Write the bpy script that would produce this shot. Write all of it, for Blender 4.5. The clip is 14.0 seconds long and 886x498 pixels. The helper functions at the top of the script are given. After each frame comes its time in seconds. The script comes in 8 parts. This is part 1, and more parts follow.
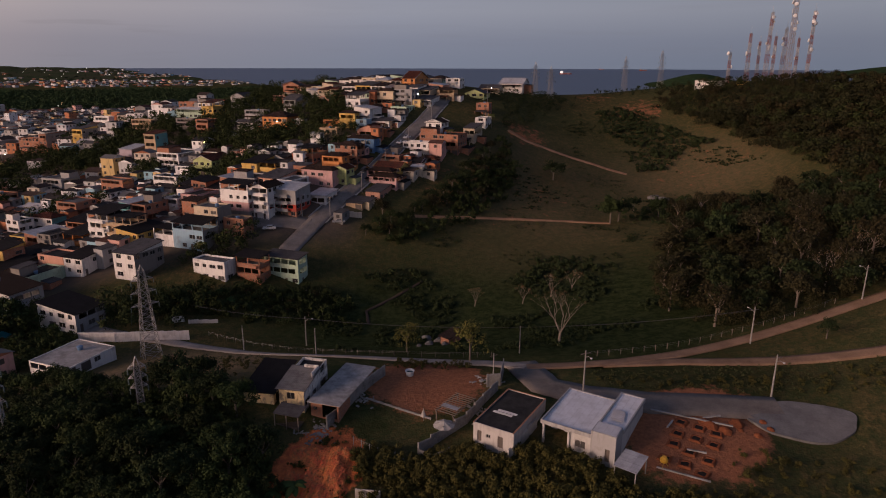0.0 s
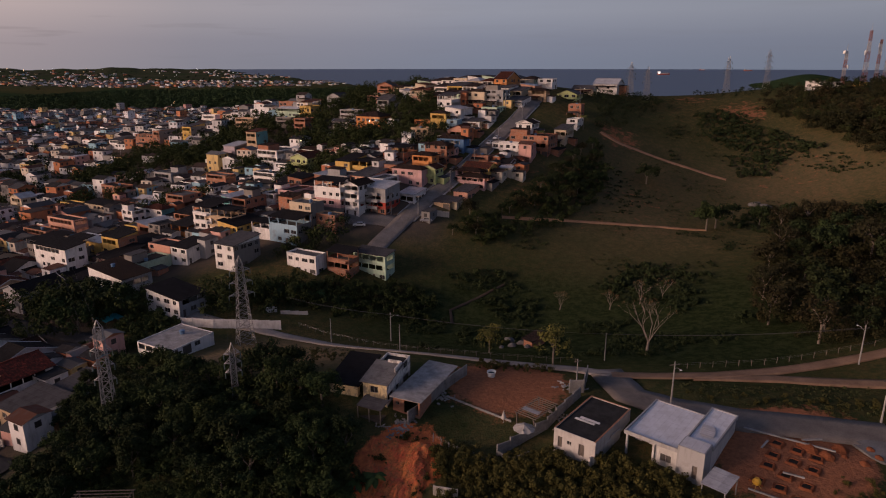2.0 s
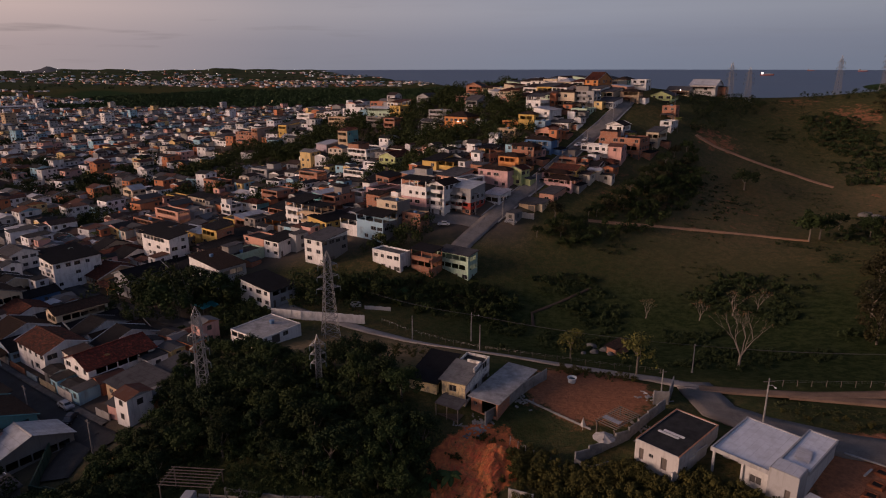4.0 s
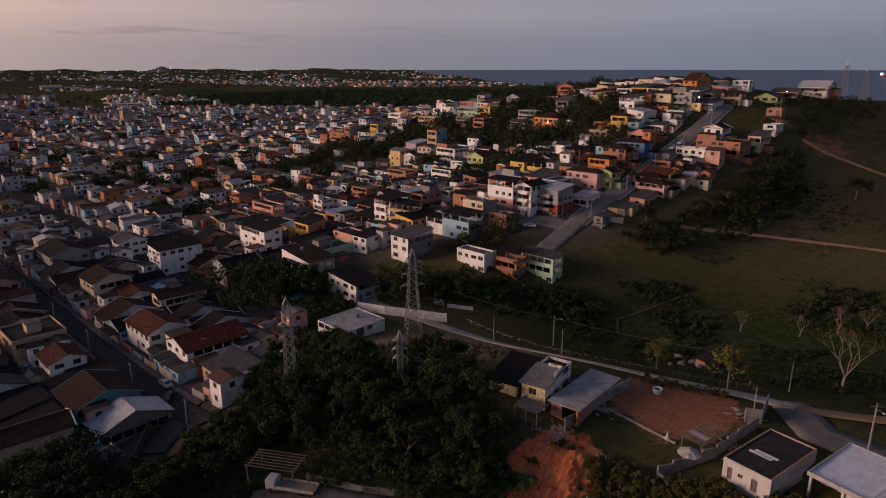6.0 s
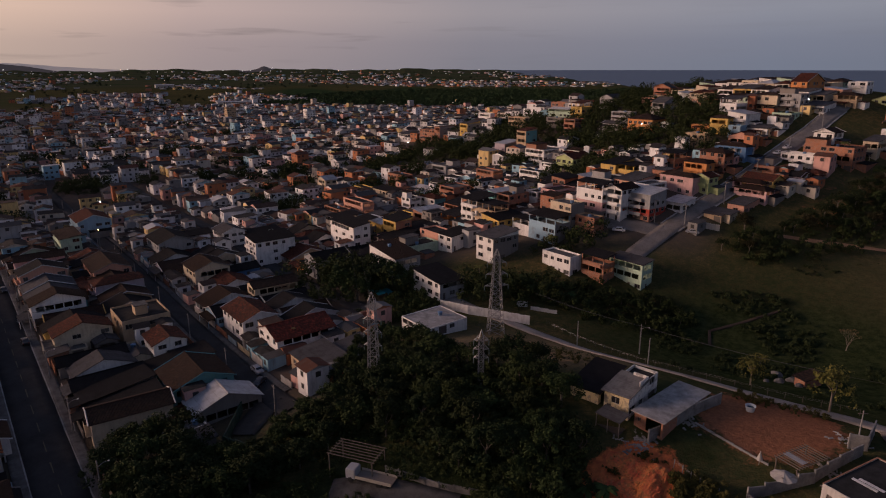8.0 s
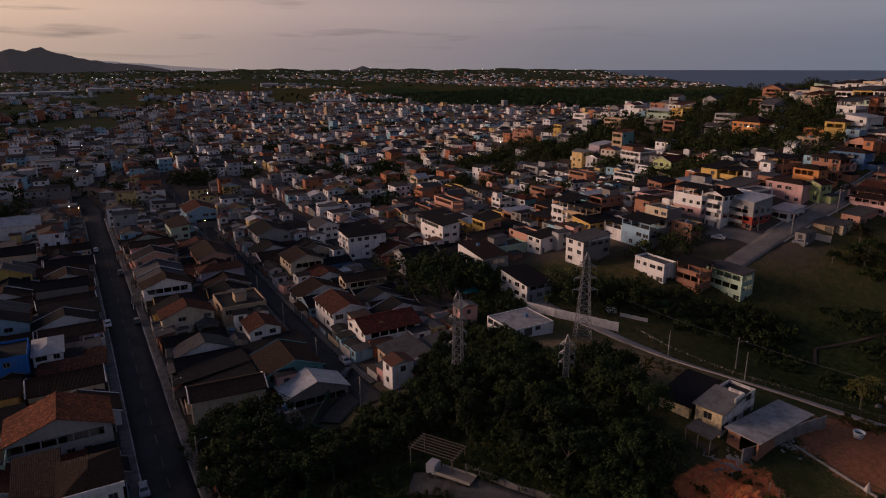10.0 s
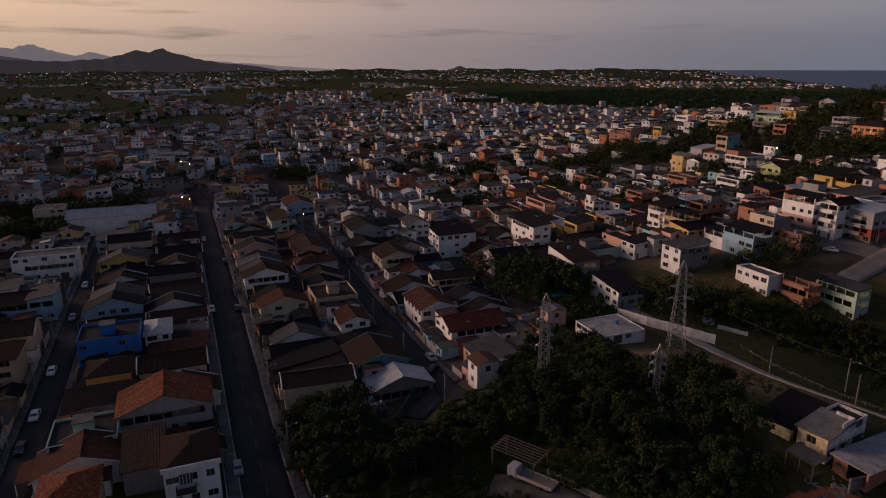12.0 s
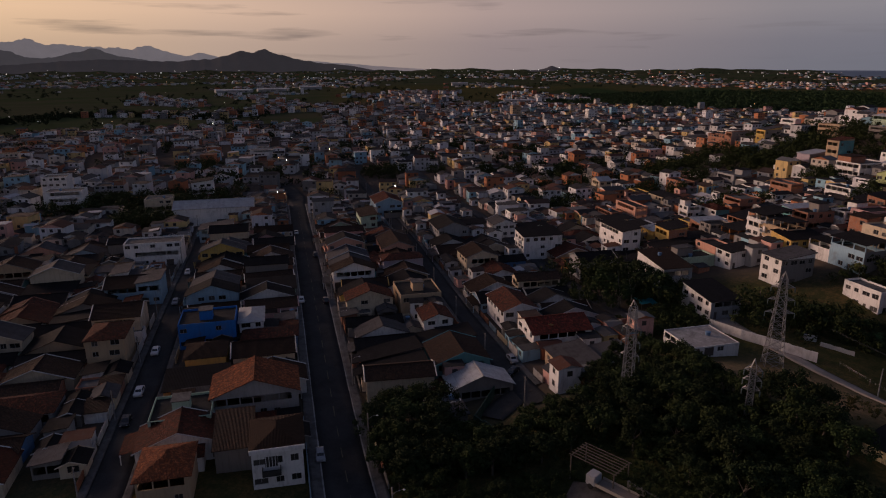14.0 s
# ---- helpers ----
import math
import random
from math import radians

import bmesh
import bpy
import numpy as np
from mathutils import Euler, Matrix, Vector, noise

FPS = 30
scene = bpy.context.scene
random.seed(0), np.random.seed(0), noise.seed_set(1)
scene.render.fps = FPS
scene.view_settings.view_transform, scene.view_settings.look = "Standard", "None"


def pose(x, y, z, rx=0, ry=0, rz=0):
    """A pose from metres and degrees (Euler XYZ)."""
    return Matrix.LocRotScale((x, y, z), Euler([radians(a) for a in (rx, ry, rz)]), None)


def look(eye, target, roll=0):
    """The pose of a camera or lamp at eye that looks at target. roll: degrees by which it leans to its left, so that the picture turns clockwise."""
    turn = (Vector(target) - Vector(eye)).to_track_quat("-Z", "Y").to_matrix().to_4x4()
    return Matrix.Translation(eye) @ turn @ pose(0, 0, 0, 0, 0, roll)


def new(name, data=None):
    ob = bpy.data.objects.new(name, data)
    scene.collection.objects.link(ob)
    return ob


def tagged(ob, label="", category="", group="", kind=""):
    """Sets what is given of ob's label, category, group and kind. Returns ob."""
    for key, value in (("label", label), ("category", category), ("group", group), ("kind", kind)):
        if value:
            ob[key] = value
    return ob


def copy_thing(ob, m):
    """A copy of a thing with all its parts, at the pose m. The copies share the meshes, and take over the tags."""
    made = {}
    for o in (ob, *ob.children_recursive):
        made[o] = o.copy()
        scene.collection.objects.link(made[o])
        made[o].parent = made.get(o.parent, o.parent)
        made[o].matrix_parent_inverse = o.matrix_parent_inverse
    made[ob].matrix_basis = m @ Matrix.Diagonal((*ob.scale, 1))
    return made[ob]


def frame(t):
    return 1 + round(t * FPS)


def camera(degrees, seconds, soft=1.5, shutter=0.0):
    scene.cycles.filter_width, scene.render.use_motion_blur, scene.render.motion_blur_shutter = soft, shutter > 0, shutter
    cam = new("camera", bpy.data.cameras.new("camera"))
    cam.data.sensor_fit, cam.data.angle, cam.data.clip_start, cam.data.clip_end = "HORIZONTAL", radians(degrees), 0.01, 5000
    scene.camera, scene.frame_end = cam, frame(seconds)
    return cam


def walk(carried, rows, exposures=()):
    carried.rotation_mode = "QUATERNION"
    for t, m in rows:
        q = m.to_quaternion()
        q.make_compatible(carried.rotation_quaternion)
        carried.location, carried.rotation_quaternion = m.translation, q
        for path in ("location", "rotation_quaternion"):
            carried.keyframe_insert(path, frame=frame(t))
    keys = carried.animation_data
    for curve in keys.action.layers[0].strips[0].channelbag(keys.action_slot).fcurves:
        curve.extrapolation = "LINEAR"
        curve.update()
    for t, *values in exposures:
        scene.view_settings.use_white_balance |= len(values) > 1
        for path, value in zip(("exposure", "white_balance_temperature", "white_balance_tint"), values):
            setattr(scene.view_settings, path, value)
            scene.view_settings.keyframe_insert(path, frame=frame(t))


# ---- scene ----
# ---------------------------------------------------------------- camera
EYE_Z = 67.0
cam = camera(68.4, 14.0, soft=1.1)
TURN = [
    (0.0, 0.00, -15.95, -0.16), (0.5, 1.97, -15.94, -0.12), (1.0, 3.93, -15.93, -0.07), (1.5, 5.86, -15.92, -0.03),
    (2.0, 7.79, -15.91, 0.01), (2.5, 9.75, -15.90, 0.05), (3.0, 11.64, -15.88, 0.08), (5.5, 21.09, -15.84, 0.11),
    (6.0, 23.07, -15.83, 0.11), (6.5, 25.02, -15.82, 0.11), (7.0, 26.96, -15.82, 0.11), (7.5, 28.89, -15.82, 0.11),
    (8.0, 30.83, -15.81, 0.11), (10.5, 40.92, -15.81, 0.12), (11.0, 42.96, -15.80, 0.13), (11.5, 44.99, -15.80, 0.13),
    (12.0, 47.04, -15.80, 0.13), (12.5, 49.02, -15.79, 0.13), (13.0, 50.98, -15.79, 0.13), (13.5, 52.88, -15.79, 0.13),
    (14.0, 54.78, -15.79, 0.13),
]
EXPOSURES = [(0.0, 0.12, 6500, 12), (5.0, 0.12, 6500, 12), (9.0, -0.12, 6500, 12), (14.0, -0.34, 6500, 12)]
walk(cam, [(t, pose(0, 0, EYE_Z, 90 + p, r, a)) for t, a, p, r in TURN], EXPOSURES)

# ---------------------------------------------------------------- light: just after sunset
SUN_AZ = 116.0     # degrees left of +y
world = bpy.data.worlds.new("dusk_sky")
scene.world = world
world.use_nodes = True
wn, wl = world.node_tree.nodes, world.node_tree.links
wn.clear()
sky = wn.new("ShaderNodeTexSky")
sky.sky_type, sky.sun_disc = "NISHITA", False
sky.sun_elevation, sky.sun_rotation = radians(4.0), radians(-SUN_AZ)
sky.altitude, sky.air_density, sky.dust_density, sky.ozone_density = 60, 1.0, 1.5, 2.0
# a thin veil of dusk haze: mauve grey, warming towards the place where the sun went down
coord = wn.new("ShaderNodeTexCoord")
axis = wn.new("ShaderNodeVectorMath")
axis.operation = "DOT_PRODUCT"
axis.inputs[1].default_value = (-math.sin(radians(SUN_AZ)), math.cos(radians(SUN_AZ)), 0)
wl.new(coord.outputs["Generated"], axis.inputs[0])


def sky_ramp(src, stops):
    n = wn.new("ShaderNodeValToRGB")
    e = n.color_ramp.elements
    while len(e) < len(stops):
        e.new(0.5)
    for el, (at, col) in zip(e, stops):
        el.position, el.color = at, (*col, 1) if isinstance(col, tuple) else (col, col, col, 1)
    wl.new(src, n.inputs[0])
    return n.outputs[0]


def sky_mix(fac, one, two):
    n = wn.new("ShaderNodeMix")
    n.data_type = "RGBA"
    for k, v in ((0, fac), (6, one), (7, two)):
        if isinstance(v, bpy.types.NodeSocket):
            wl.new(v, n.inputs[k])
        else:
            n.inputs[k].default_value = (*v, 1) if isinstance(v, tuple) else v
    return n.outputs[2]


half = wn.new("ShaderNodeMath")
half.operation = "MULTIPLY_ADD"
half.inputs[1].default_value, half.inputs[2].default_value = 0.5, 0.5
wl.new(axis.outputs["Value"], half.inputs[0])
split = wn.new("ShaderNodeSeparateXYZ")
wl.new(coord.outputs["Generated"], split.inputs[0])
low = sky_ramp(half.outputs[0], [(0.0, (0.34, 0.33, 0.38)), (0.076, (0.24, 0.255, 0.315)), (0.32, (0.3, 0.31, 0.375)), (0.517, (0.37, 0.335, 0.365)), (0.711, (0.6, 0.45, 0.42)), (0.866, (0.95, 0.66, 0.49)), (0.989, (1.25, 0.82, 0.48))])
high = sky_ramp(half.outputs[0], [(0.0, (0.095, 0.12, 0.22)), (0.5, (0.095, 0.12, 0.22)), (1.0, (0.105, 0.12, 0.2))])
veil = sky_mix(sky_ramp(split.outputs[2], [(0.08, 0.0), (0.3, 0.75), (0.6, 1.0)]), low, high)
# a duller band of vapour lies on the horizon
vapour = wn.new("ShaderNodeMix")
vapour.data_type, vapour.blend_type = "RGBA", "MULTIPLY"
vapour.inputs[0].default_value = 1.0
wl.new(veil, vapour.inputs[6])
wl.new(sky_ramp(split.outputs[2], [(0.0, (0.68, 0.74, 0.8)), (0.03, (0.74, 0.78, 0.84)), (0.07, (1.0, 1.0, 1.0))]), vapour.inputs[7])
veil = vapour.outputs[2]
# flat cloud bars near the horizon
stretch = wn.new("ShaderNodeMapping")
stretch.inputs["Scale"].default_value = (1.6, 1.6, 22.0)
wl.new(coord.outputs["Generated"], stretch.inputs[0])
puff = wn.new("ShaderNodeTexNoise")
puff.inputs["Scale"].default_value, puff.inputs["Detail"].default_value = 2.6, 5.0
wl.new(stretch.outputs[0], puff.inputs["Vector"])
bars = sky_ramp(puff.outputs["Fac"], [(0.55, 0.0), (0.68, 0.55)])
belt = sky_ramp(split.outputs[2], [(0.0, 0.3), (0.03, 1.0), (0.075, 0.9), (0.12, 0.1)])
fade = wn.new("ShaderNodeMath")
fade.operation = "MULTIPLY"
wl.new(bars, fade.inputs[0]), wl.new(belt, fade.inputs[1])
west = wn.new("ShaderNodeMath")
west.operation = "MULTIPLY"
wl.new(fade.outputs[0], west.inputs[0]), wl.new(sky_ramp(half.outputs[0], [(0.4, 0.12), (0.7, 1.0)]), west.inputs[1])
veil = sky_mix(west.outputs[0], veil, (0.14, 0.125, 0.135))
scaled = wn.new("ShaderNodeVectorMath")
scaled.operation = "SCALE"
scaled.inputs[3].default_value = 0.05
wl.new(sky.outputs[0], scaled.inputs[0])
bg = wn.new("ShaderNodeBackground")
bg.inputs["Strength"].default_value = 1.0
wo = wn.new("ShaderNodeOutputWorld")
wl.new(sky_mix(0.85, scaled.outputs[0], veil), bg.inputs[0])
wl.new(bg.outputs[0], wo.inputs[0])

sun_data = bpy.data.lights.new("sun", "SUN")
sun_data.energy, sun_data.angle, sun_data.color = 4.1, radians(32), (1.0, 0.66, 0.52)
sun = new("sun", sun_data)
a = radians(SUN_AZ)
sun.matrix_world = look((-math.sin(a) * 900, math.cos(a) * 900, 67 + 140), (0, 0, 67))

# ---------------------------------------------------------------- materials
class Nodes:
    """A small hand for node materials: one node a call."""
    def __init__(self, name, rough=0.85, metal=0.0, spec=0.08):
        self.mat = bpy.data.materials.new(name)
        self.mat.use_nodes = True
        self.tree = self.mat.node_tree
        self.bsdf = self.tree.nodes["Principled BSDF"]
        self.put(rough, "Roughness"), self.put(metal, "Metallic"), self.put(spec, "Specular IOR Level")

    def put(self, value, socket):
        s = self.bsdf.inputs[socket]
        if isinstance(value, bpy.types.NodeSocket):
            self.tree.links.new(value, s)
        else:
            s.default_value = (*value, 1) if isinstance(value, tuple) and len(value) == 3 and socket.endswith("Color") else value

    def node(self, kind, ins=(), **props):
        n = self.tree.nodes.new("ShaderNode" + kind)
        for k, v in props.items():
            setattr(n, k, v)
        for k, v in dict(ins).items():
            s = n.inputs[k]
            if isinstance(v, bpy.types.NodeSocket):
                self.tree.links.new(v, s)
            else:
                s.default_value = (*v, 1) if isinstance(v, tuple) and len(v) == 3 and s.type == "RGBA" else v
        return n

    def place(self, scale=(1, 1, 1), local=False, uv=False):
        c = self.node("TexCoord")
        src = c.outputs["UV"] if uv else c.outputs["Object"] if local else self.node("NewGeometry").outputs["Position"]
        return self.node("Mapping", {"Vector": src, "Scale": scale}).outputs[0]

    def noise(self, vec, scale, detail=3, rough=0.6):
        return self.node("TexNoise", {"Vector": vec, "Scale": scale, "Detail": detail, "Roughness": rough}).outputs["Fac"]

    def ramp(self, fac, stops, step=False):
        n = self.node("ValToRGB", {"Fac": fac})
        n.color_ramp.interpolation = "CONSTANT" if step else "LINEAR"
        e = n.color_ramp.elements
        while len(e) < len(stops):
            e.new(0.5)
        for el, (p, c) in zip(e, stops):
            el.position, el.color = p, (*c, 1) if isinstance(c, tuple) else (c, c, c, 1)
        return n.outputs[0]

    def mix(self, fac, a, b, how="MIX"):
        n = self.node("Mix", data_type="RGBA", blend_type=how)
        for k, v in ((0, fac), (6, a), (7, b)):
            s = n.inputs[k]
            if isinstance(v, bpy.types.NodeSocket):
                self.tree.links.new(v, s)
            else:
                s.default_value = (*v, 1) if isinstance(v, tuple) and len(v) == 3 else v
        return n.outputs[2]

    def math(self, how, a, b=0.5):
        n = self.node("Math", {0: a, 1: b}, operation=how)
        return n.outputs[0]

    def bump(self, height, strength=0.4, dist=0.05):
        self.put(self.node("Bump", {"Height": height, "Strength": strength, "Distance": dist}).outputs[0], "Normal")


MATS = {}


def kept(kind):
    """Makes each material of a kind once for each set of numbers."""
    def wrap(f):
        def g(*a):
            if (kind, *a) not in MATS:
                MATS[(kind, *a)] = f(*a)
            return MATS[(kind, *a)]
        return g
    return wrap


@kept("paint")
def paint(r, g, b):
    """Weathered wall paint: rain streaks, grime patches and a little fading."""
    m = Nodes("wall_paint", 0.85)
    p = m.place()
    streak = m.noise(m.place((1.6, 1.6, 0.16)), 1.1, 4, 0.65)
    patch = m.noise(p, 0.35, 4, 0.7)
    grain = m.noise(p, 9, 2)
    rnd = m.node("ObjectInfo").outputs["Random"]
    col = m.mix(m.ramp(rnd, [(0, 0.0), (1, 0.25)]), (r, g, b), (r * 0.62 + 0.02, g * 0.62 + 0.02, b * 0.62 + 0.02))
    col = m.mix(m.ramp(streak, [(0.5, 0.0), (0.75, 0.5)]), col, (r * 0.4 + 0.02, g * 0.37 + 0.02, b * 0.34 + 0.02))
    col = m.mix(m.ramp(patch, [(0.52, 0.0), (0.7, 0.42)]), col, (0.17, 0.15, 0.13))
    col = m.mix(0.12, col, m.ramp(grain, [(0.3, 0.2), (0.7, 0.9)]), "MULTIPLY")
    m.put(col, "Base Color")
    m.bump(grain, 0.25, 0.03)
    return m.mat


@kept("peeling")
def peeling(r, g, b):
    """Old limewash coming off damp plaster: dark mould, bare grey patches, tidemarks."""
    m = Nodes("peeling_wall", 0.95)
    p = m.place()
    a, d = m.noise(p, 0.75, 6, 0.72), m.noise(m.place((1.4, 1.4, 0.35)), 1.3, 5, 0.7)
    grain = m.noise(p, 7, 3)
    col = m.mix(m.ramp(a, [(0.5, 0.0), (0.58, 0.7)]), (r, g, b), (0.22, 0.2, 0.19))
    col = m.mix(m.ramp(d, [(0.54, 0.0), (0.7, 0.75)]), col, (0.09, 0.075, 0.06))
    col = m.mix(0.2, col, m.ramp(grain, [(0.3, 0.2), (0.7, 1.0)]), "MULTIPLY")
    m.put(col, "Base Color")
    m.bump(a, 0.4, 0.05)
    return m.mat


@kept("brickwork")
def brickwork():
    """Bare hollow-block walls with mortar lines and concrete beams' stains."""
    m = Nodes("bare_brick", 0.92)
    p = m.place((1, 1, 1), local=True)
    sx = m.node("SeparateXYZ", {0: p})
    comb = m.node("CombineXYZ", {0: m.math("ADD", sx.outputs[0], sx.outputs[1]), 1: sx.outputs[2]}).outputs[0]
    br = m.node("TexBrick", {"Vector": comb, "Color1": (0.42, 0.165, 0.085), "Color2": (0.31, 0.12, 0.065), "Mortar": (0.3, 0.25, 0.21),
                              "Scale": 1.0, "Mortar Size": 0.018, "Brick Width": 0.29, "Row Height": 0.19})
    patch = m.noise(m.place(), 0.7, 4, 0.7)
    rnd = m.node("ObjectInfo").outputs["Random"]
    col = m.mix(m.ramp(patch, [(0.45, 0.0), (0.72, 0.6)]), br.outputs[0], (0.16, 0.1, 0.075))
    col = m.mix(m.ramp(rnd, [(0, 0.0), (1, 0.35)]), col, (0.24, 0.13, 0.09))
    m.put(col, "Base Color")
    m.bump(br.outputs[1], -0.5, 0.02)
    return m.mat


@kept("tiles")
def tiles(r, g, b):
    """Clay pan tiles: rows of half-round ridges down the slope, patchy lichen and soot."""
    m = Nodes("clay_tile", 0.9)
    uv = m.place(uv=True)
    sp = m.node("SeparateXYZ", {0: uv})
    ridge = m.math("SINE", m.math("MULTIPLY", sp.outputs[0], 2 * math.pi / 0.24))
    step = m.math("FRACT", m.math("MULTIPLY", sp.outputs[1], 1 / 0.38))
    cell = m.node("TexWhiteNoise", {"Vector": m.node("VectorMath", {0: m.node("VectorMath", {0: uv, 1: (1 / 0.24, 1 / 0.38, 1)}, operation="MULTIPLY").outputs[0]},
                  operation="FLOOR").outputs[0]}, noise_dimensions="2D").outputs[0]
    patch = m.noise(m.place(), 1.7, 5, 0.8)
    big = m.noise(m.place(), 0.35, 3)
    rnd = m.node("ObjectInfo").outputs["Random"]
    col = m.mix(cell, (r * 1.45, g * 1.45, b * 1.4), (r * 0.35, g * 0.32, b * 0.32))
    col = m.mix(m.ramp(patch, [(0.4, 0.0), (0.56, 0.85)]), col, (0.03, 0.025, 0.022))
    col = m.mix(m.ramp(patch, [(0.25, 0.6), (0.38, 0.0)]), col, (r * 1.5, g * 1.7, b * 1.9))
    col = m.mix(m.ramp(big, [(0.5, 0.0), (0.7, 0.5)]), col, (0.045, 0.034, 0.026))
    col = m.mix(m.ramp(rnd, [(0, 0.0), (1, 0.75)]), col, (r * 0.4, g * 0.4, b * 0.4))
    m.put(col, "Base Color")
    m.bump(m.math("ADD", ridge, m.math("MULTIPLY", step, -0.8)), 0.9, 0.05)
    return m.mat


@kept("sheet")
def sheet(r, g, b, rough):
    """Corrugated roofing sheets, fibre cement or metal, with lap joints and stains."""
    m = Nodes("corrugated_sheet", rough, 0.0, 0.4 if rough < 0.6 else 0.06)
    uv = m.place(uv=True)
    sp = m.node("SeparateXYZ", {0: uv})
    ridge = m.math("SINE", m.math("MULTIPLY", sp.outputs[0], 2 * math.pi / 0.3))
    lap = m.math("LESS_THAN", m.math("FRACT", m.math("MULTIPLY", sp.outputs[1], 1 / 1.7)), 0.05)
    lane = m.node("TexWhiteNoise", {"W": m.math("FLOOR", m.math("MULTIPLY", sp.outputs[0], 1 / 1.05))}, noise_dimensions="1D").outputs[0]
    patch = m.noise(m.place(), 0.6, 4, 0.7)
    rnd = m.node("ObjectInfo").outputs["Random"]
    col = m.mix(lane, (r, g, b), (r * 0.8, g * 0.8, b * 0.8))
    col = m.mix(m.ramp(patch, [(0.45, 0.0), (0.7, 0.65)]), col, (r * 0.35, g * 0.33, b * 0.31))
    col = m.mix(m.math("MULTIPLY", lap, 0.5), col, (r * 0.35, g * 0.33, b * 0.31))
    col = m.mix(m.ramp(rnd, [(0, 0.0), (1, 0.35)]), col, (r * 0.45, g * 0.42, b * 0.4))
    m.put(col, "Base Color")
    m.bump(ridge, 0.45, 0.025)
    return m.mat


@kept("deck")
def deck(r, g, b):
    """Smooth coated roof panels with narrow standing seams and dull stains."""
    m = Nodes("roof_panel", 0.45, 0.0, 0.35)
    sp = m.node("SeparateXYZ", {0: m.place(uv=True)})
    seam = m.math("LESS_THAN", m.math("FRACT", sp.outputs[0]), 0.045)
    joint = m.math("LESS_THAN", m.math("FRACT", m.math("MULTIPLY", sp.outputs[1], 0.28)), 0.012)
    stain = m.noise(m.place(), 0.7, 5, 0.7)
    col = m.mix(m.ramp(stain, [(0.4, 0.0), (0.7, 0.6)]), (r, g, b), (r * 0.6, g * 0.58, b * 0.56))
    col = m.mix(m.math("MULTIPLY", m.math("MAXIMUM", seam, joint), 0.45), col, (r * 0.4, g * 0.4, b * 0.4))
    m.put(col, "Base Color")
    m.bump(seam, 0.3, 0.03)
    return m.mat


@kept("concrete")
def concrete(v):
    m = Nodes("concrete", 0.9)
    p = m.place()
    a, b = m.noise(p, 0.5, 5, 0.7), m.noise(p, 6, 3)
    col = m.mix(m.ramp(a, [(0.35, 0.0), (0.7, 1.0)]), (v, v * 0.97, v * 0.93), (v * 0.42, v * 0.4, v * 0.38))
    col = m.mix(0.25, col, m.ramp(b, [(0.3, 0.3), (0.7, 1.0)]), "MULTIPLY")
    m.put(col, "Base Color")
    m.bump(b, 0.3, 0.02)
    return m.mat


@kept("plain")
def plain(r, g, b, rough=0.6, metal=0.0):
    m = Nodes("finish", rough, metal, 0.4)
    n = m.noise(m.place(), 4, 3)
    m.put(m.mix(m.ramp(n, [(0.35, 0.0), (0.75, 0.5)]), (r, g, b), (r * 0.6, g * 0.6, b * 0.6)), "Base Color")
    return m.mat


@kept("glass")
def glass():
    m = Nodes("window_glass", 0.08, 0.0, 0.6)
    rnd = m.node("ObjectInfo").outputs["Random"]
    m.put(m.ramp(rnd, [(0.0, (0.012, 0.013, 0.015)), (0.6, (0.03, 0.03, 0.032)), (1.0, (0.09, 0.085, 0.08))]), "Base Color")
    return m.mat


@kept("glow")
def glow(r, g, b, power):
    m = Nodes("lamp_light", 0.5)
    m.put((r, g, b), "Base Color"), m.put((r, g, b), "Emission Color"), m.put(power, "Emission Strength")
    return m.mat


@kept("leaves")
def leaves(r, g, b):
    m = Nodes("foliage", 0.8, 0.0, 0.06)
    isl = m.node("NewGeometry").outputs["Random Per Island"]
    rnd = m.node("ObjectInfo").outputs["Random"]
    big = m.noise(m.place(), 0.5, 2)
    col = m.mix(isl, (r * 0.7, g * 0.72, b * 0.7), (r * 1.25, g * 1.2, b * 1.1))
    col = m.mix(m.ramp(rnd, [(0, 0.0), (1, 0.55)]), col, (r * 1.1, g * 0.75, b * 0.6))
    col = m.mix(m.ramp(big, [(0.4, 0.0), (0.7, 0.5)]), col, (r * 0.6, g * 0.65, b * 0.7))
    m.put(col, "Base Color")
    return m.mat


@kept("bark")
def bark(v):
    m = Nodes("bark", 0.95)
    n = m.noise(m.place((3, 3, 0.6)), 3, 4)
    m.put(m.mix(n, (v, v * 0.85, v * 0.7), (v * 0.4, v * 0.33, v * 0.28)), "Base Color")
    m.bump(n, 0.5, 0.05)
    return m.mat


@kept("asphalt")
def asphalt(v, warm=1.0):
    m = Nodes("road_surface", 0.9)
    p = m.place()
    a, b = m.noise(p, 0.25, 5, 0.7), m.noise(p, 5, 3)
    col = m.mix(m.ramp(a, [(0.35, 0.0), (0.7, 1.0)]), (v, v / warm, v / warm ** 2), (v * 0.6, v * 0.6 / warm, v * 0.6 / warm ** 2))
    col = m.mix(0.35, col, m.ramp(b, [(0.3, 0.3), (0.7, 1.0)]), "MULTIPLY")
    m.put(col, "Base Color")
    m.bump(b, 0.3, 0.02)
    return m.mat

# ---------------------------------------------------------------- land
def smooth(a, b, x):
    t = np.clip((x - a) / (b - a), 0, 1)
    return t * t * (3 - 2 * t)


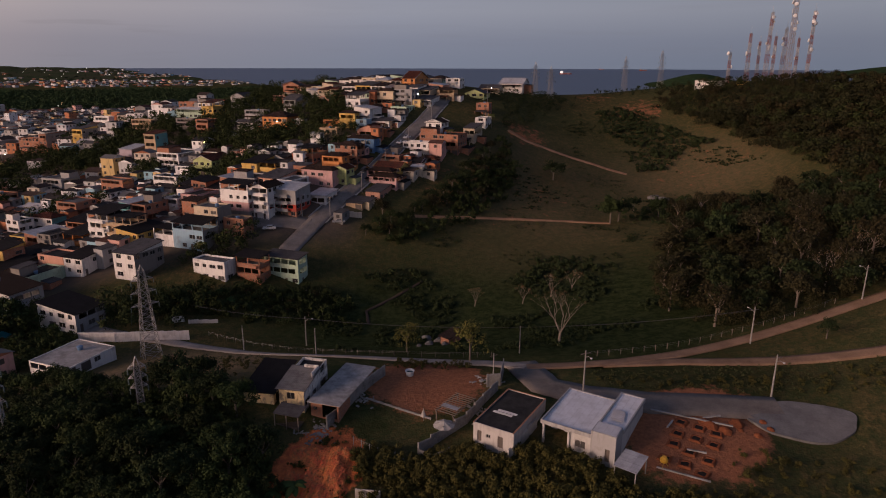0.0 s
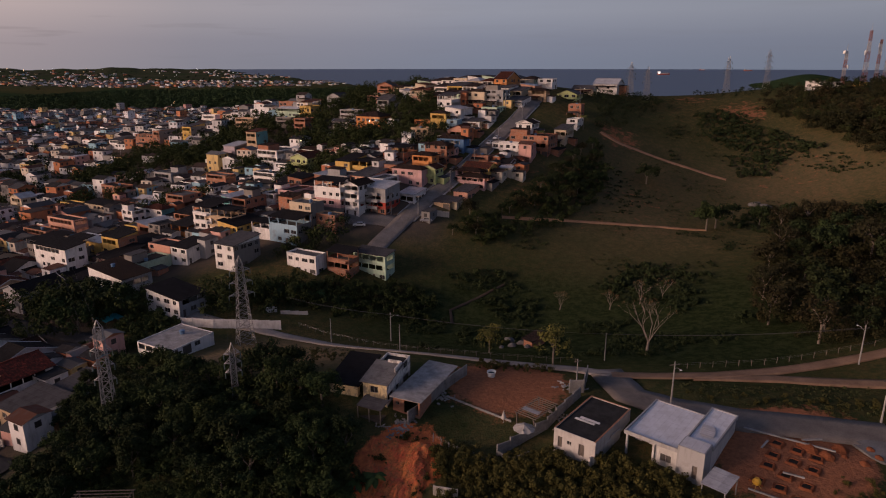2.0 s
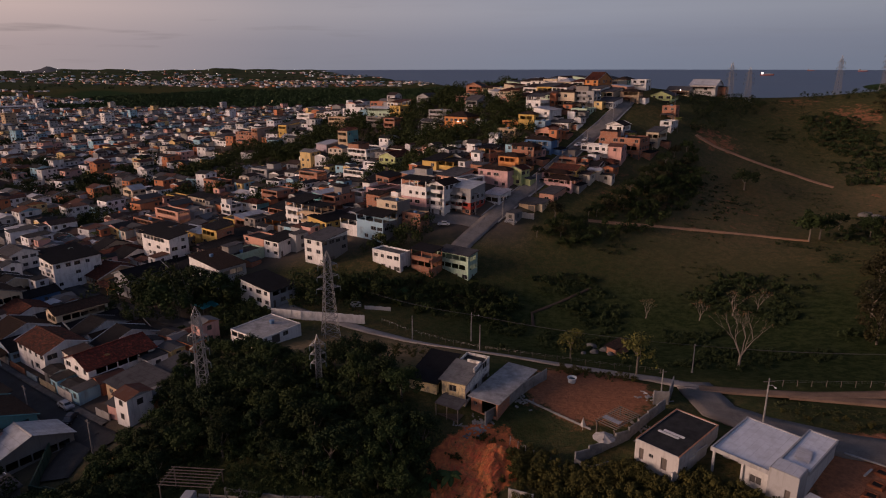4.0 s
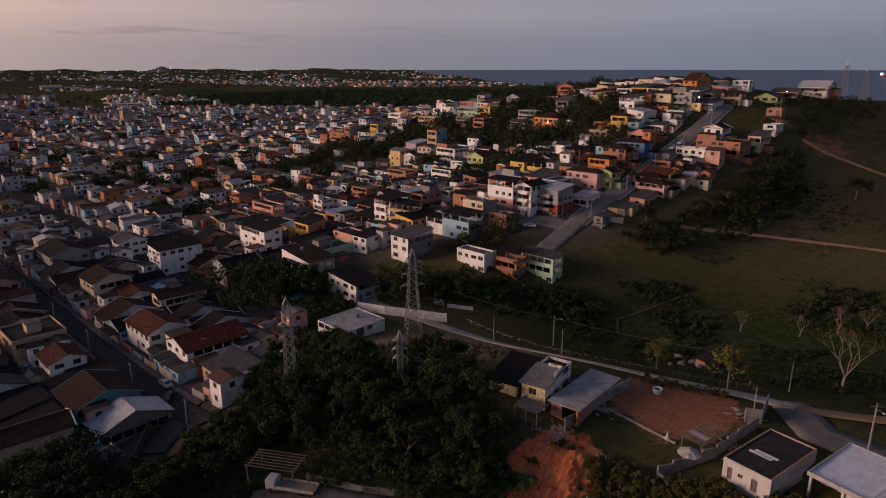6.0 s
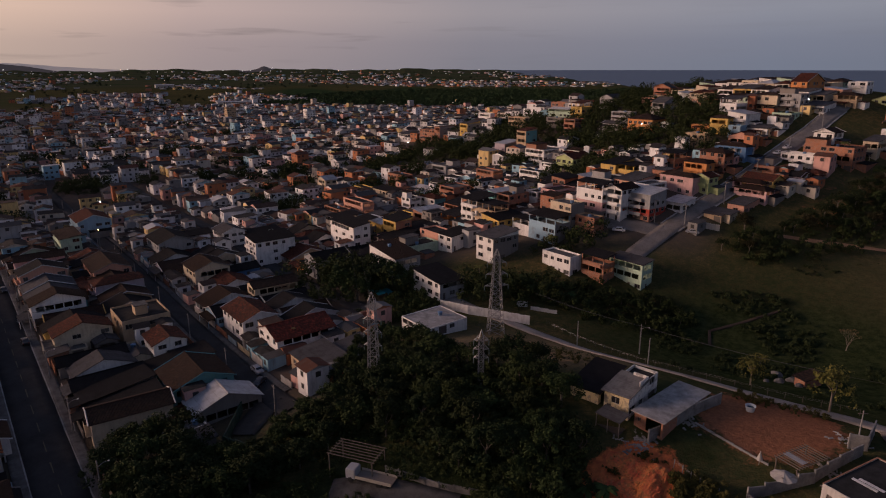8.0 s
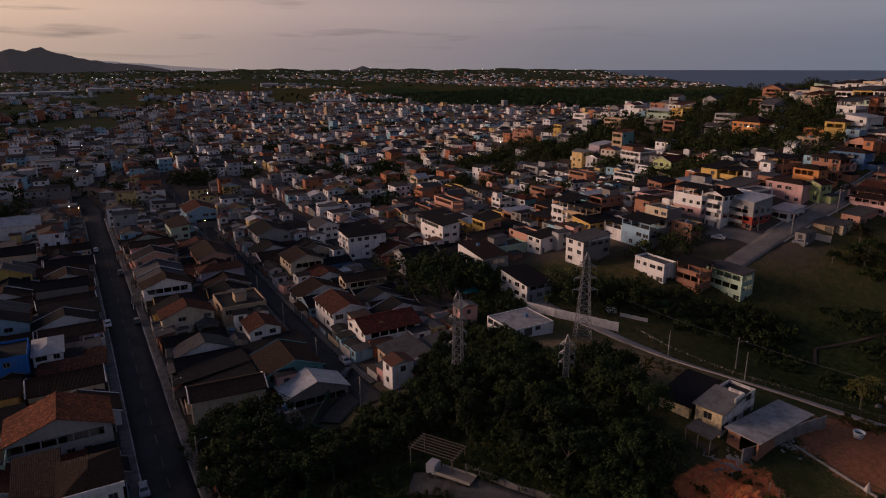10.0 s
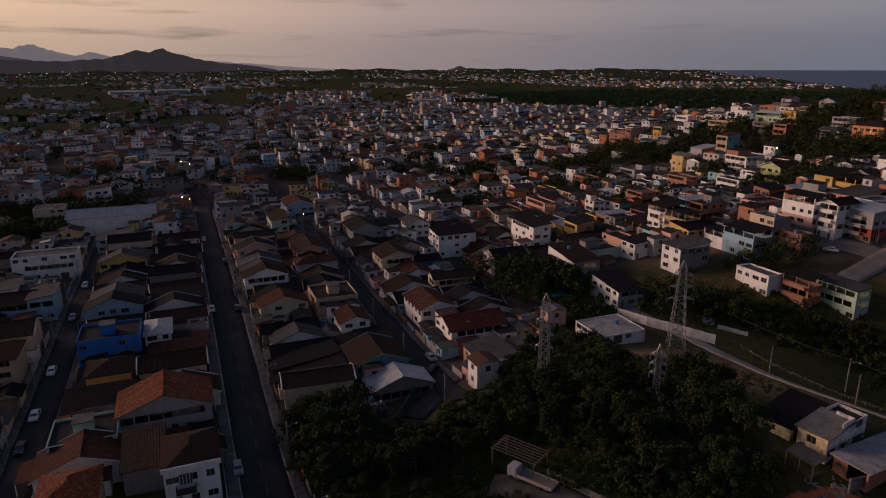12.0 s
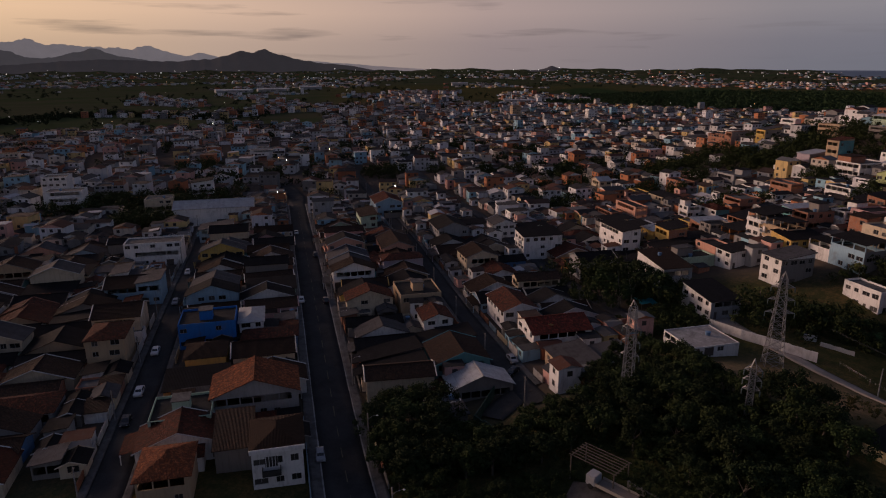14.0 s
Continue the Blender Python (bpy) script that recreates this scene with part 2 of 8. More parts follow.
# rounded rises on rings round the viewpoint: distance, spread, first bearing, step, heights
RINGS = (
    (30, 28, -40, 40, (-16.7, 20.9, -0)),
    (62, 28, -48, 24, (-7.3, 12.4, -10.9, -10.7, 5.9)),
    (105, 32, -48, 16, (-0.5, -2.6, 11.8, -2.6, 20.4, 3.2, -5.3)),
    (155, 42, -45, 15, (21.1, -4.3, -3.7, 5.9, -25.1, 11.8, -2.3)),
    (210, 52, -39, 13, (-8.5, 12.1, 12.9, -25.1, 27.6, 1.7, -12.1, 4.7)),
    (280, 68, -39, 13, (35.4, -31.1, -30.4, 43.1, -23.1, -6.3, 13.9, -3.9)),
    (365, 90, -39, 13, (26.8, 25.6, 2.2, 14.1, 29.2, 0.1, -17.7, 5.9)),
    (480, 110, -40, 16, (-5.1, 23.5, 9.8, -1.9, 26.4, -3.6, 0.4)),
)
RISES = [(-d * math.sin(radians(b + i * s)), d * math.cos(radians(b + i * s)), w, h) for d, w, b, s, hs in RINGS for i, h in enumerate(hs)] + [(190, 385, 55, 6), (200, 345, 60, -5)]


def sea_mask(x, y):
    """1 out at sea, 0 on land: the coast runs off to the north-west."""
    d, b = np.hypot(x, y), np.degrees(np.arctan2(-x, y))
    coast = np.interp(d, [600, 1000, 1500, 2200, 3000, 3600, 4200, 5000], [-60, 4, 10.5, 16.5, 21.5, 25.0, 25.8, 26.5])
    coast = coast + 0.5 * np.sin(d / 130.0) + 0.3 * np.sin(d / 47.0)
    return smooth(0, 1.6, coast - b) * (b > -100) * smooth(620, 760, d)


def land(x, y):
    """Height of the ground, metres."""
    x, y = np.asarray(x, float), np.asarray(y, float)
    z = np.zeros_like(x)
    for cx, cy, w, h in RISES:
        z = z + h * np.exp(-((x - cx) ** 2 + (y - cy) ** 2) / (2 * w * w))
    d, b = np.hypot(x, y), np.degrees(np.arctan2(-x, y))
    z = z + 29.0 * smooth(1500, 4950, d)
    z = z - 9.0 * sea_mask(x, y)
    # low headlands and inland swells far off
    z = z + 40 * np.exp(-((b + 20.8) / 3.0) ** 2 - ((d - 2300) / 260) ** 2) + 52 * np.exp(-((b + 35) / 5) ** 2 - ((d - 3600) / 300) ** 2)
    z = z + smooth(3300, 4600, d) * (b > 24) * (5 * np.sin(b * 0.62) + 4 * np.sin(b * 1.7 + 1) + 2 * np.sin(b * 4.1) + 4) * smooth(24, 34, b)
    return z


RA = np.array(RISES)


def land_at(x, y):
    """The same for one place."""
    d = math.hypot(x, y)
    if d > 1200:
        return float(land(np.array([x]), np.array([y]))[0])
    z = float(np.dot(RA[:, 3], np.exp(-((x - RA[:, 0]) ** 2 + (y - RA[:, 1]) ** 2) / (2 * RA[:, 2] ** 2))))
    return z - 9.0 * float(sea_mask(x, y)) if d > 620 else z
# ==== mesh
GRID = radians(69.0)           # the town's lots lie on one grid, 69 and 159 degrees from +x
GX, GY = Vector((math.cos(GRID), math.sin(GRID), 0)), Vector((-math.sin(GRID), math.cos(GRID), 0))


def from_grid(q, s):
    """World x, y of q metres along 69 degrees and s along 159."""
    return q * GX.x + s * GY.x, q * GX.y + s * GY.y


def to_grid(x, y):
    return x * GX.x + y * GX.y, x * GY.x + y * GY.y


# streets as lines in plan: points, width, material, name, label
ROADS = [
    ("road", [from_grid(7.6, s) for s in range(60, 330, 6)] + [(-318, 131), (-360, 141), (-420, 152), (-500, 160)], 8.2, asphalt(0.055), "worn grey asphalt street between rows of houses"),
    ("road", [from_grid(47.7, s) for s in range(110, 420, 6)], 5.0, asphalt(0.06), "narrow grey street lined by low houses"),
    ("road", [from_grid(-31.0, s) for s in range(95, 300, 6)], 5.6, asphalt(0.06), "narrow grey side street with parked cars"),
    ("road", [from_grid(88.0, s) for s in range(140, 420, 6)], 5.0, asphalt(0.07), "narrow grey back street between old houses"),
    ("road", [(-89, 74), (-92, 84), (-98, 90)], 6.0, asphalt(0.09, 1.12), "short sandy street end by a green wall"),
    ("road", [(-48.5, 193), (-47.9, 195.8), (-41.8, 211.3), (-32.9, 232.1), (-25.8, 249.0), (-18.3, 268.9), (-8.1, 293.2), (-0.7, 316.3), (4, 335)], 6.0, asphalt(0.25, 1.1), "steep pale paved hill road between houses"),
    ("road", [(-41, 208), (-50, 209.5), (-60.0, 209.2), (-68, 210)], 6.5, asphalt(0.23, 1.1), "pale paved side road at the junction"),
    ("dirt_road", [(-92, 152.5), (-80, 148), (-66.4, 144.6), (-51.5, 139.2), (-38, 131.8), (-26.2, 125.6), (-9.4, 120.5), (8.5, 116.4), (16, 113)], 3.6, asphalt(0.36, 1.13), "pale unpaved lane along the ridge"),
    ("road", [(15, 116), (16, 110), (18, 103), (24, 99), (34, 96.0), (47.5, 95.2), (55, 94.5)], 6.5, asphalt(0.21, 1.14), "grey paved ridge street with a turning place"),
    ("dirt_road", [(16, 112.6), (24, 112.4), (34.0, 113.3), (46, 116.5), (58.6, 120.7), (70, 124), (81.4, 127), (110, 134)], 3.2, asphalt(0.3, 1.55), "reddish earth track beside the meadow"),
    ("dirt_road", [(30, 112.2), (44.4, 112.3), (64.3, 109.9), (80.3, 108.5), (110, 108)], 3.2, asphalt(0.3, 1.55), "reddish earth track along the ridge"),
    ("yard_floor", [(-60, 66), (-55, 68.5), (-48, 69.2), (-40, 70)], 5.0, concrete(0.1), "dark stained concrete yard floor by the truck"),
    ("footpath", [(-9.6, 220.5), (2, 223), (13.2, 225.5), (30, 228.5), (46.3, 230.0), (60.5, 229.2)], 1.6, asphalt(0.46, 1.75), "narrow orange earth path across the slope"),
    ("footpath", [(-19.8, 163), (-21.2, 170.3), (-14.8, 176.6), (-6.1, 185.4)], 0.8, asphalt(0.08, 1.3), "faint footpath worn in the valley grass"),
    ("footpath", [(30, 303), (38, 298), (45.0, 297.1), (56, 295), (67.7, 293.0), (81.6, 286.8)], 2.0, asphalt(0.46, 1.75), "narrow orange earth path on the hillside"),
]


def line_distance(x, y, pts):
    best = np.full(np.shape(x), 1e9)
    for (ax, ay), (bx, by) in zip(pts, pts[1:]):
        dx, dy = bx - ax, by - ay
        t = np.clip(((x - ax) * dx + (y - ay) * dy) / (dx * dx + dy * dy), 0, 1)
        best = np.minimum(best, np.hypot(x - ax - t * dx, y - ay - t * dy))
    return best


SEGS = np.array([(*p, *q, r[2] / 2) for r in ROADS for p, q in zip(r[1], r[1][1:])])


def road_gap(x, y):
    """Metres from a place to the nearest street's edge (negative on it)."""
    ax, ay, dx, dy = SEGS[:, 0], SEGS[:, 1], SEGS[:, 2] - SEGS[:, 0], SEGS[:, 3] - SEGS[:, 1]
    t = np.minimum(1, np.maximum(0, ((x - ax) * dx + (y - ay) * dy) / (dx * dx + dy * dy)))
    return float((np.hypot(x - ax - t * dx, y - ay - t * dy) - SEGS[:, 4]).min())


TURNING = (57.0, 91.5, 8.5)      # round turning place: x, y, radius


def link_mesh(name, verts, faces, mats, parent=None, index=None, soft=False):
    me = bpy.data.meshes.new(name)
    me.from_pydata(verts, [], faces)
    for m in mats:
        me.materials.append(m)
    if index is not None:
        me.polygons.foreach_set("material_index", index)
    if soft:
        me.polygons.foreach_set("use_smooth", [True] * len(me.polygons))
    ob = new(name, me)
    if parent:
        ob.parent = parent
    return ob


def ground_material():
    m = Nodes("ground", 1.0, 0.0, 0.0)
    p = m.place()
    big, mid, fine = m.noise(p, 0.02, 4, 0.6), m.noise(p, 0.12, 5, 0.7), m.noise(p, 1.6, 4, 0.7)
    att = lambda n: m.node("Attribute", attribute_name=n).outputs["Fac"]
    grass = m.mix(m.ramp(mid, [(0.35, 0.0), (0.65, 1.0)]), (0.06, 0.057, 0.024), (0.115, 0.088, 0.039))
    grass = m.mix(m.ramp(big, [(0.4, 0.0), (0.65, 0.8)]), grass, (0.13, 0.085, 0.038))
    grass = m.mix(m.ramp(m.noise(p, 0.45, 5, 0.75), [(0.42, 0.8), (0.56, 0.0)]), grass, (0.04, 0.052, 0.021))
    grass = m.mix(m.ramp(fine, [(0.35, 0.8), (0.6, 0.0)]), grass, (0.035, 0.046, 0.019))
    soil = m.mix(m.ramp(fine, [(0.35, 0.0), (0.7, 1.0)]), (0.32, 0.135, 0.07), (0.18, 0.08, 0.044))
    clay = m.mix(m.ramp(m.noise(p, 0.8, 5, 0.7), [(0.35, 0.0), (0.65, 1.0)]), (0.68, 0.2, 0.07), (0.36, 0.1, 0.045))
    dry = m.mix(m.ramp(m.noise(p, 0.7, 5, 0.75), [(0.35, 0.0), (0.65, 1.0)]), (0.12, 0.1, 0.055), (0.24, 0.165, 0.095))
    town = m.mix(m.ramp(mid, [(0.35, 0.0), (0.65, 1.0)]), (0.07, 0.062, 0.055), (0.11, 0.085, 0.065))
    swamp = m.mix(m.ramp(m.noise(p, 0.05, 5, 0.7), [(0.35, 0.0), (0.65, 1.0)]), (0.018, 0.034, 0.016), (0.038, 0.06, 0.025))
    field = m.mix(m.ramp(m.noise(m.place((1, 0.35, 1)), 0.012, 3), [(0.4, 0.0), (0.6, 1.0)]), (0.04, 0.056, 0.026), (0.06, 0.06, 0.036))
    col = m.mix(att("field"), grass, field)
    col = m.mix(att("swamp"), col, swamp)
    col = m.mix(att("town"), col, town)
    col = m.mix(att("lush"), col, m.mix(m.ramp(m.noise(p, 0.5, 5, 0.75), [(0.4, 0.0), (0.62, 1.0)]), (0.017, 0.025, 0.01), (0.04, 0.049, 0.02)))
    col = m.mix(att("dry"), col, dry)
    edge = m.math("ADD", att("soil"), m.math("MULTIPLY", m.math("SUBTRACT", m.noise(p, 0.3, 5, 0.75), 0.5), 1.6))
    col = m.mix(m.ramp(edge, [(0.42, 0.0), (0.62, 1.0)]), col, soil)
    rim = m.math("ADD", att("clay"), m.math("MULTIPLY", m.math("SUBTRACT", m.noise(p, 0.35, 5, 0.75), 0.5), 1.6))
    col = m.mix(m.ramp(rim, [(0.42, 0.0), (0.62, 1.0)]), col, clay)
    m.put(col, "Base Color")
    m.bump(m.math("ADD", fine, mid), 0.8, 0.3)
    return m.mat


def spot(x, y, cx, cy, r, soft=0.5):
    return 1 - smooth(r * (1 - soft), r * (1 + soft), np.hypot(x - cx, y - cy))


def build_ground():
    inner = np.radians(np.concatenate([np.arange(-44, 96, 0.33), np.arange(96, 316, 4.0)]))
    rings = [6.0]
    while rings[-1] < 4980:
        rings.append(rings[-1] * (1.028 if rings[-1] < 500 else 1.05))
    rings[-1] = 4985
    r = np.array(rings)
    A, R = np.meshgrid(inner, r)
    X, Y = -R * np.sin(A), R * np.cos(A)
    Z = land(X, Y)
    for _, pts, w, *_ in ROADS:
        g = line_distance(X, Y, pts) - w / 2
        Z = Z - 0.3 * (1 - smooth(0.0, 1.5, g))
    Z = Z - 0.3 * (np.hypot(X - TURNING[0], Y - TURNING[1]) < TURNING[2])
    q, s = X * GX.x + Y * GX.y, X * GY.x + Y * GY.y
    d, b = np.hypot(X, Y), np.degrees(np.arctan2(-X, Y))
    nr, na = X.shape
    verts = np.stack([X, Y, Z], 2).reshape(-1, 3)
    idx = np.arange(nr * na).reshape(nr, na)
    nxt = np.roll(idx, -1, 1)
    faces = np.stack([idx[:-1], nxt[:-1], nxt[1:], idx[1:]], 2).reshape(-1, 4)
    faces = faces[:, ::-1]
    centre = len(verts)
    verts = np.concatenate([verts, [[0, 0, land_at(0, 0)]]])
    fan = [(centre, int(nxt[0, i]), int(idx[0, i])) for i in range(na)]
    me = bpy.data.meshes.new("ground")
    me.from_pydata(verts.tolist(), [], faces.tolist() + [f[::-1] for f in fan])
    me.materials.append(ground_material())
    me.polygons.foreach_set("use_smooth", [True] * len(me.polygons))
    masks = {
        "town": (1 - smooth(745, 775, d) * smooth(62, 66, b)) * smooth(33, 40, b) * (1 - smooth(1150, 1300, d)) * smooth(105, 135, d) + smooth(6, 10, b) * (1 - smooth(480, 620, d)) * smooth(196, 214, d),
        "swamp": (b < -12) * smooth(1200, 1500, d) + smooth(1020, 1080, d + 40 * np.sin(b * 0.4)) * (1 - smooth(1750, 1950, d + 150 * np.sin(b * 0.7))) * (b > -10) * (1 - smooth(43, 49, b)),
        "field": smooth(745, 775, d) * smooth(62, 66, b) + smooth(2000, 2300, d),
        "lush": 0.55 * spot(X, Y, 15, 182, 34, 0.6) + 0.95 * spot(X, Y, 12, 148, 36, 0.5) + 0.8 * spot(X, Y, 42, 146, 22, 0.5) + 0.8 * spot(X, Y, 60, 160, 34, 0.6) + 0.8 * spot(X, Y, -28, 165, 24, 0.6) + 0.7 * spot(X, Y, -14, 95, 7, 0.3) + 0.6 * spot(X, Y, 45, 104, 18, 0.5) + 0.9 * spot(X, Y, -50, 64, 16, 0.4) + 0.9 * spot(X, Y, -34, 72, 12, 0.4),
        "dry": 0.25 * spot(X, Y, 45, 265, 42, 0.6) + 0.15 * spot(X, Y, 30, 212, 28, 0.6) + 0.35 * spot(X, Y, 112, 282, 30, 0.6) + 0.85 * spot(X, Y, -56, 123, 15) + 0.85 * spot(X, Y, -40, 118, 12) + 0.6 * spot(X, Y, -66, 116, 8),
        "clay": 1.1 * spot(X, Y, -17.5, 85.5, 6) + 0.7 * spot(X, Y, -22, 82, 4),
        "soil": spot(X, Y, -3, 106, 11) + 0.9 * spot(X, Y, 36, 88, 11) + 0.7 * spot(X, Y, 45, 93, 9)
        + 0.5 * spot(X, Y, 104, 350, 16) + 0.45 * spot(X, Y, 84, 376, 12) + 0.5 * spot(X, Y, 38, 305, 12) + 0.3 * spot(X, Y, 112, 285, 32) + 0.3 * spot(X, Y, 20, 250, 40),
    }
    for name, v in masks.items():
        at = me.attributes.new(name, "FLOAT", "POINT")
        at.data.foreach_set("value", np.append(np.clip(v, 0, 1).ravel(), 0).astype(np.float32))
    return tagged(new("ground", me), "rolling grassy hillside and valley floor with bare red earth", "ground", kind="structure")


build_ground()


def ribbon(name, pts, w, mat, label, lift=0.06, category="road", thick=0.25):
    """A strip of paving laid along a line on the ground, with a real edge."""
    fine = []
    for (ax, ay), (bx, by) in zip(pts, pts[1:]):
        n = max(1, int(math.hypot(bx - ax, by - ay) / 3))
        fine += [(ax + (bx - ax) * i / n, ay + (by - ay) * i / n) for i in range(n)]
    fine.append(pts[-1])
    verts, faces = [], []
    for i, (x, y) in enumerate(fine):
        (ax, ay), (bx, by) = fine[max(0, i - 1)], fine[min(len(fine) - 1, i + 1)]
        l = math.hypot(bx - ax, by - ay)
        nx, ny = -(by - ay) / l, (bx - ax) / l
        wob = 0.2 * noise.noise((x * 0.2, y * 0.2, 1))
        for k in range(5):
            o = (k / 4 - 0.5) * (w + wob)
            px, py = x + nx * o, y + ny * o
            verts.append((px, py, land_at(px, py) + lift))
        for o in (-0.5, 0.5):
            px, py = x + nx * o * (w + wob), y + ny * o * (w + wob)
            verts.append((px, py, land_at(px, py) + lift - thick))
    for i in range(len(fine) - 1):
        p, q = i * 7, i * 7 + 7
        for k in range(4):
            faces.append((p + k, q + k, q + k + 1, p + k + 1))
        faces.append((p + 5, q + 5, q, p))
        faces.append((p + 4, q + 4, q + 6, p + 6))
    return tagged(link_mesh(name, verts, [f[::-1] for f in faces], [mat], soft=True), label, category, kind="structure")


for rname, pts, w, mat, lab in ROADS:
    ribbon(rname, pts, w, mat, lab)
ring = [(TURNING[0] + TURNING[2] * (1.0 + 0.05 * math.sin(3 * t) + 0.03 * math.sin(7 * t)) * math.cos(t), TURNING[1] + TURNING[2] * (0.56 + 0.04 * math.sin(4 * t + 1)) * math.sin(t)) for t in (k * math.pi / 24 for k in range(48))]
disc = [(TURNING[0], TURNING[1], land_at(*TURNING[:2]) + 0.1)] + [(x, y, land_at(x, y) + 0.04) for x, y in ring] + [(x, y, land_at(x, y) - 0.3) for x, y in ring]
tagged(link_mesh("road", disc, [(0, 1 + k, 1 + (k + 1) % 48) for k in range(48)] + [(1 + k, 49 + k, 49 + (k + 1) % 48, 1 + (k + 1) % 48) for k in range(48)], [asphalt(0.2, 1.03)]),
       "round grey paved turning place on the ridge", "road", kind="structure")


def build_sea():
    m = Nodes("sea_water", 0.45, 0.0, 0.25)
    p = m.place((1, 0.25, 1))
    n = m.noise(p, 0.05, 4, 0.7)
    m.put(m.mix(m.noise(m.place(), 0.002, 3), (0.05, 0.078, 0.125), (0.06, 0.09, 0.14)), "Base Color")
    m.bump(n, 0.6, 1.2)
    verts, faces = [], []
    bs = [radians(v) for v in np.arange(-60, 40, 1.0)]
    ds = list(np.arange(640, 4985, 120)) + [4985]
    for d in ds:
        for b in bs:
            verts.append((-d * math.sin(b), d * math.cos(b), 29.0 * float(smooth(1500, 4950, np.array(d))) - 3.2))
    nb = len(bs)
    for i in range(len(ds) - 1):
        for j in range(nb - 1):
            faces.append((i * nb + j, i * nb + j + 1, (i + 1) * nb + j + 1, (i + 1) * nb + j)[::-1])
    tagged(link_mesh("water", verts, faces, [m.mat], soft=True), "calm slate-blue sea at dusk", "sea", kind="structure")


build_sea()


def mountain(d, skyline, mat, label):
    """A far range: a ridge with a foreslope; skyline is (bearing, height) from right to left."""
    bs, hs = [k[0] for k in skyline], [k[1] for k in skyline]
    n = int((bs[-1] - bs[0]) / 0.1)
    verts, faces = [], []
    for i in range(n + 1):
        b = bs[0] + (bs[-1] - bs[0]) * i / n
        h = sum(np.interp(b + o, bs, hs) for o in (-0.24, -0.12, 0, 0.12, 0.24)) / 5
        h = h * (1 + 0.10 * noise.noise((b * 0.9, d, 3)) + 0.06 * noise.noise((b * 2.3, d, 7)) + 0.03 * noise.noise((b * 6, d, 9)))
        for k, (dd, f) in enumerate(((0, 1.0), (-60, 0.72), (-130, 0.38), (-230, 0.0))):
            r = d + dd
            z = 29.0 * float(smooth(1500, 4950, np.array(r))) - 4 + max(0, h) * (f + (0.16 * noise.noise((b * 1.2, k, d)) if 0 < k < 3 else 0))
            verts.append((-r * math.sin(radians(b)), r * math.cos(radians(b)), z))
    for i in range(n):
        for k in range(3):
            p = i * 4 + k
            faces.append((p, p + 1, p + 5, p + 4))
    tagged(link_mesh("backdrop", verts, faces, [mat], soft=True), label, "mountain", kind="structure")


# Backdrop rock with aerial haze put into its colour and a faint emission.
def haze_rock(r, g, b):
    m = Nodes("painted_haze_rock", 1.0, 0.0, 0.0)
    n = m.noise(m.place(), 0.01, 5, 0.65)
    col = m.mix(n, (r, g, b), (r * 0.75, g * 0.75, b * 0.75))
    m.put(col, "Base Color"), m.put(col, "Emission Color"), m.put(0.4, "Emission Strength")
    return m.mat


# farther ranges get paler colours, which stand in for the haze before them
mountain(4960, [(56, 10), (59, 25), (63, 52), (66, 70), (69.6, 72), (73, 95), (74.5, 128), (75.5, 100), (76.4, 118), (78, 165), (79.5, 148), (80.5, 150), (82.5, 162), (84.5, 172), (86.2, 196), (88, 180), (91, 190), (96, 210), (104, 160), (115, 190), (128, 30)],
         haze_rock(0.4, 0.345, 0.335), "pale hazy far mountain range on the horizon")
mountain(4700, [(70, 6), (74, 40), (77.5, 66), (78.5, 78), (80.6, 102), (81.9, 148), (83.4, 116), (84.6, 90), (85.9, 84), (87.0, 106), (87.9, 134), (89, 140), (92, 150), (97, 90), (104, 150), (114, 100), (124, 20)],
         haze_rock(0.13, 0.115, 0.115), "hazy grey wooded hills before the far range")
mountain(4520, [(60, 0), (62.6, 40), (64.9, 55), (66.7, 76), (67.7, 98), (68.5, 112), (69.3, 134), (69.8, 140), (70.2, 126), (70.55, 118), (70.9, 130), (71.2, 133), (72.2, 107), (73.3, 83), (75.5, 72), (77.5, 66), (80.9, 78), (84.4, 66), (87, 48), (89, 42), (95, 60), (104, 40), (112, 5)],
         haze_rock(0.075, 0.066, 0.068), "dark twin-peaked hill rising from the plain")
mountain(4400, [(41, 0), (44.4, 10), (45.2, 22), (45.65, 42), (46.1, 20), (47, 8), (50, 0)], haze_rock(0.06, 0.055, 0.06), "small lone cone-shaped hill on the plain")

# ---------------------------------------------------------------- builders
WALLS = {
    "white": (0.78, 0.76, 0.73), "cream": (0.6, 0.5, 0.36), "grey": (0.33, 0.33, 0.33), "blue": (0.1, 0.2, 0.36), "sky": (0.28, 0.42, 0.52), "teal": (0.14, 0.34, 0.35),
    "mint": (0.42, 0.55, 0.42), "green": (0.2, 0.38, 0.24), "yellow": (0.62, 0.42, 0.13), "orange": (0.58, 0.25, 0.09), "salmon": (0.6, 0.33, 0.24), "pink": (0.6, 0.38, 0.36),
    "red": (0.42, 0.06, 0.04), "mauve": (0.42, 0.36, 0.4), "tan": (0.46, 0.34, 0.22), "vivid": (0.03, 0.17, 0.5), "lime": (0.46, 0.52, 0.24), "render": (0.24, 0.22, 0.2), "faded": (0.46, 0.44, 0.42),
}
PEELED = {"peeled": (0.72, 0.69, 0.64), "ochre": (0.68, 0.55, 0.32)}
WORDS = {"peeled": "stained peeling white", "ochre": "stained yellow", "brick": "bare orange brick", "vivid": "bright blue", "sky": "pale blue", "lime": "yellow-green", "render": "grey rendered", "faded": "faded white", "mauve": "greyish mauve", "teal": "turquoise", "mint": "pale green"}
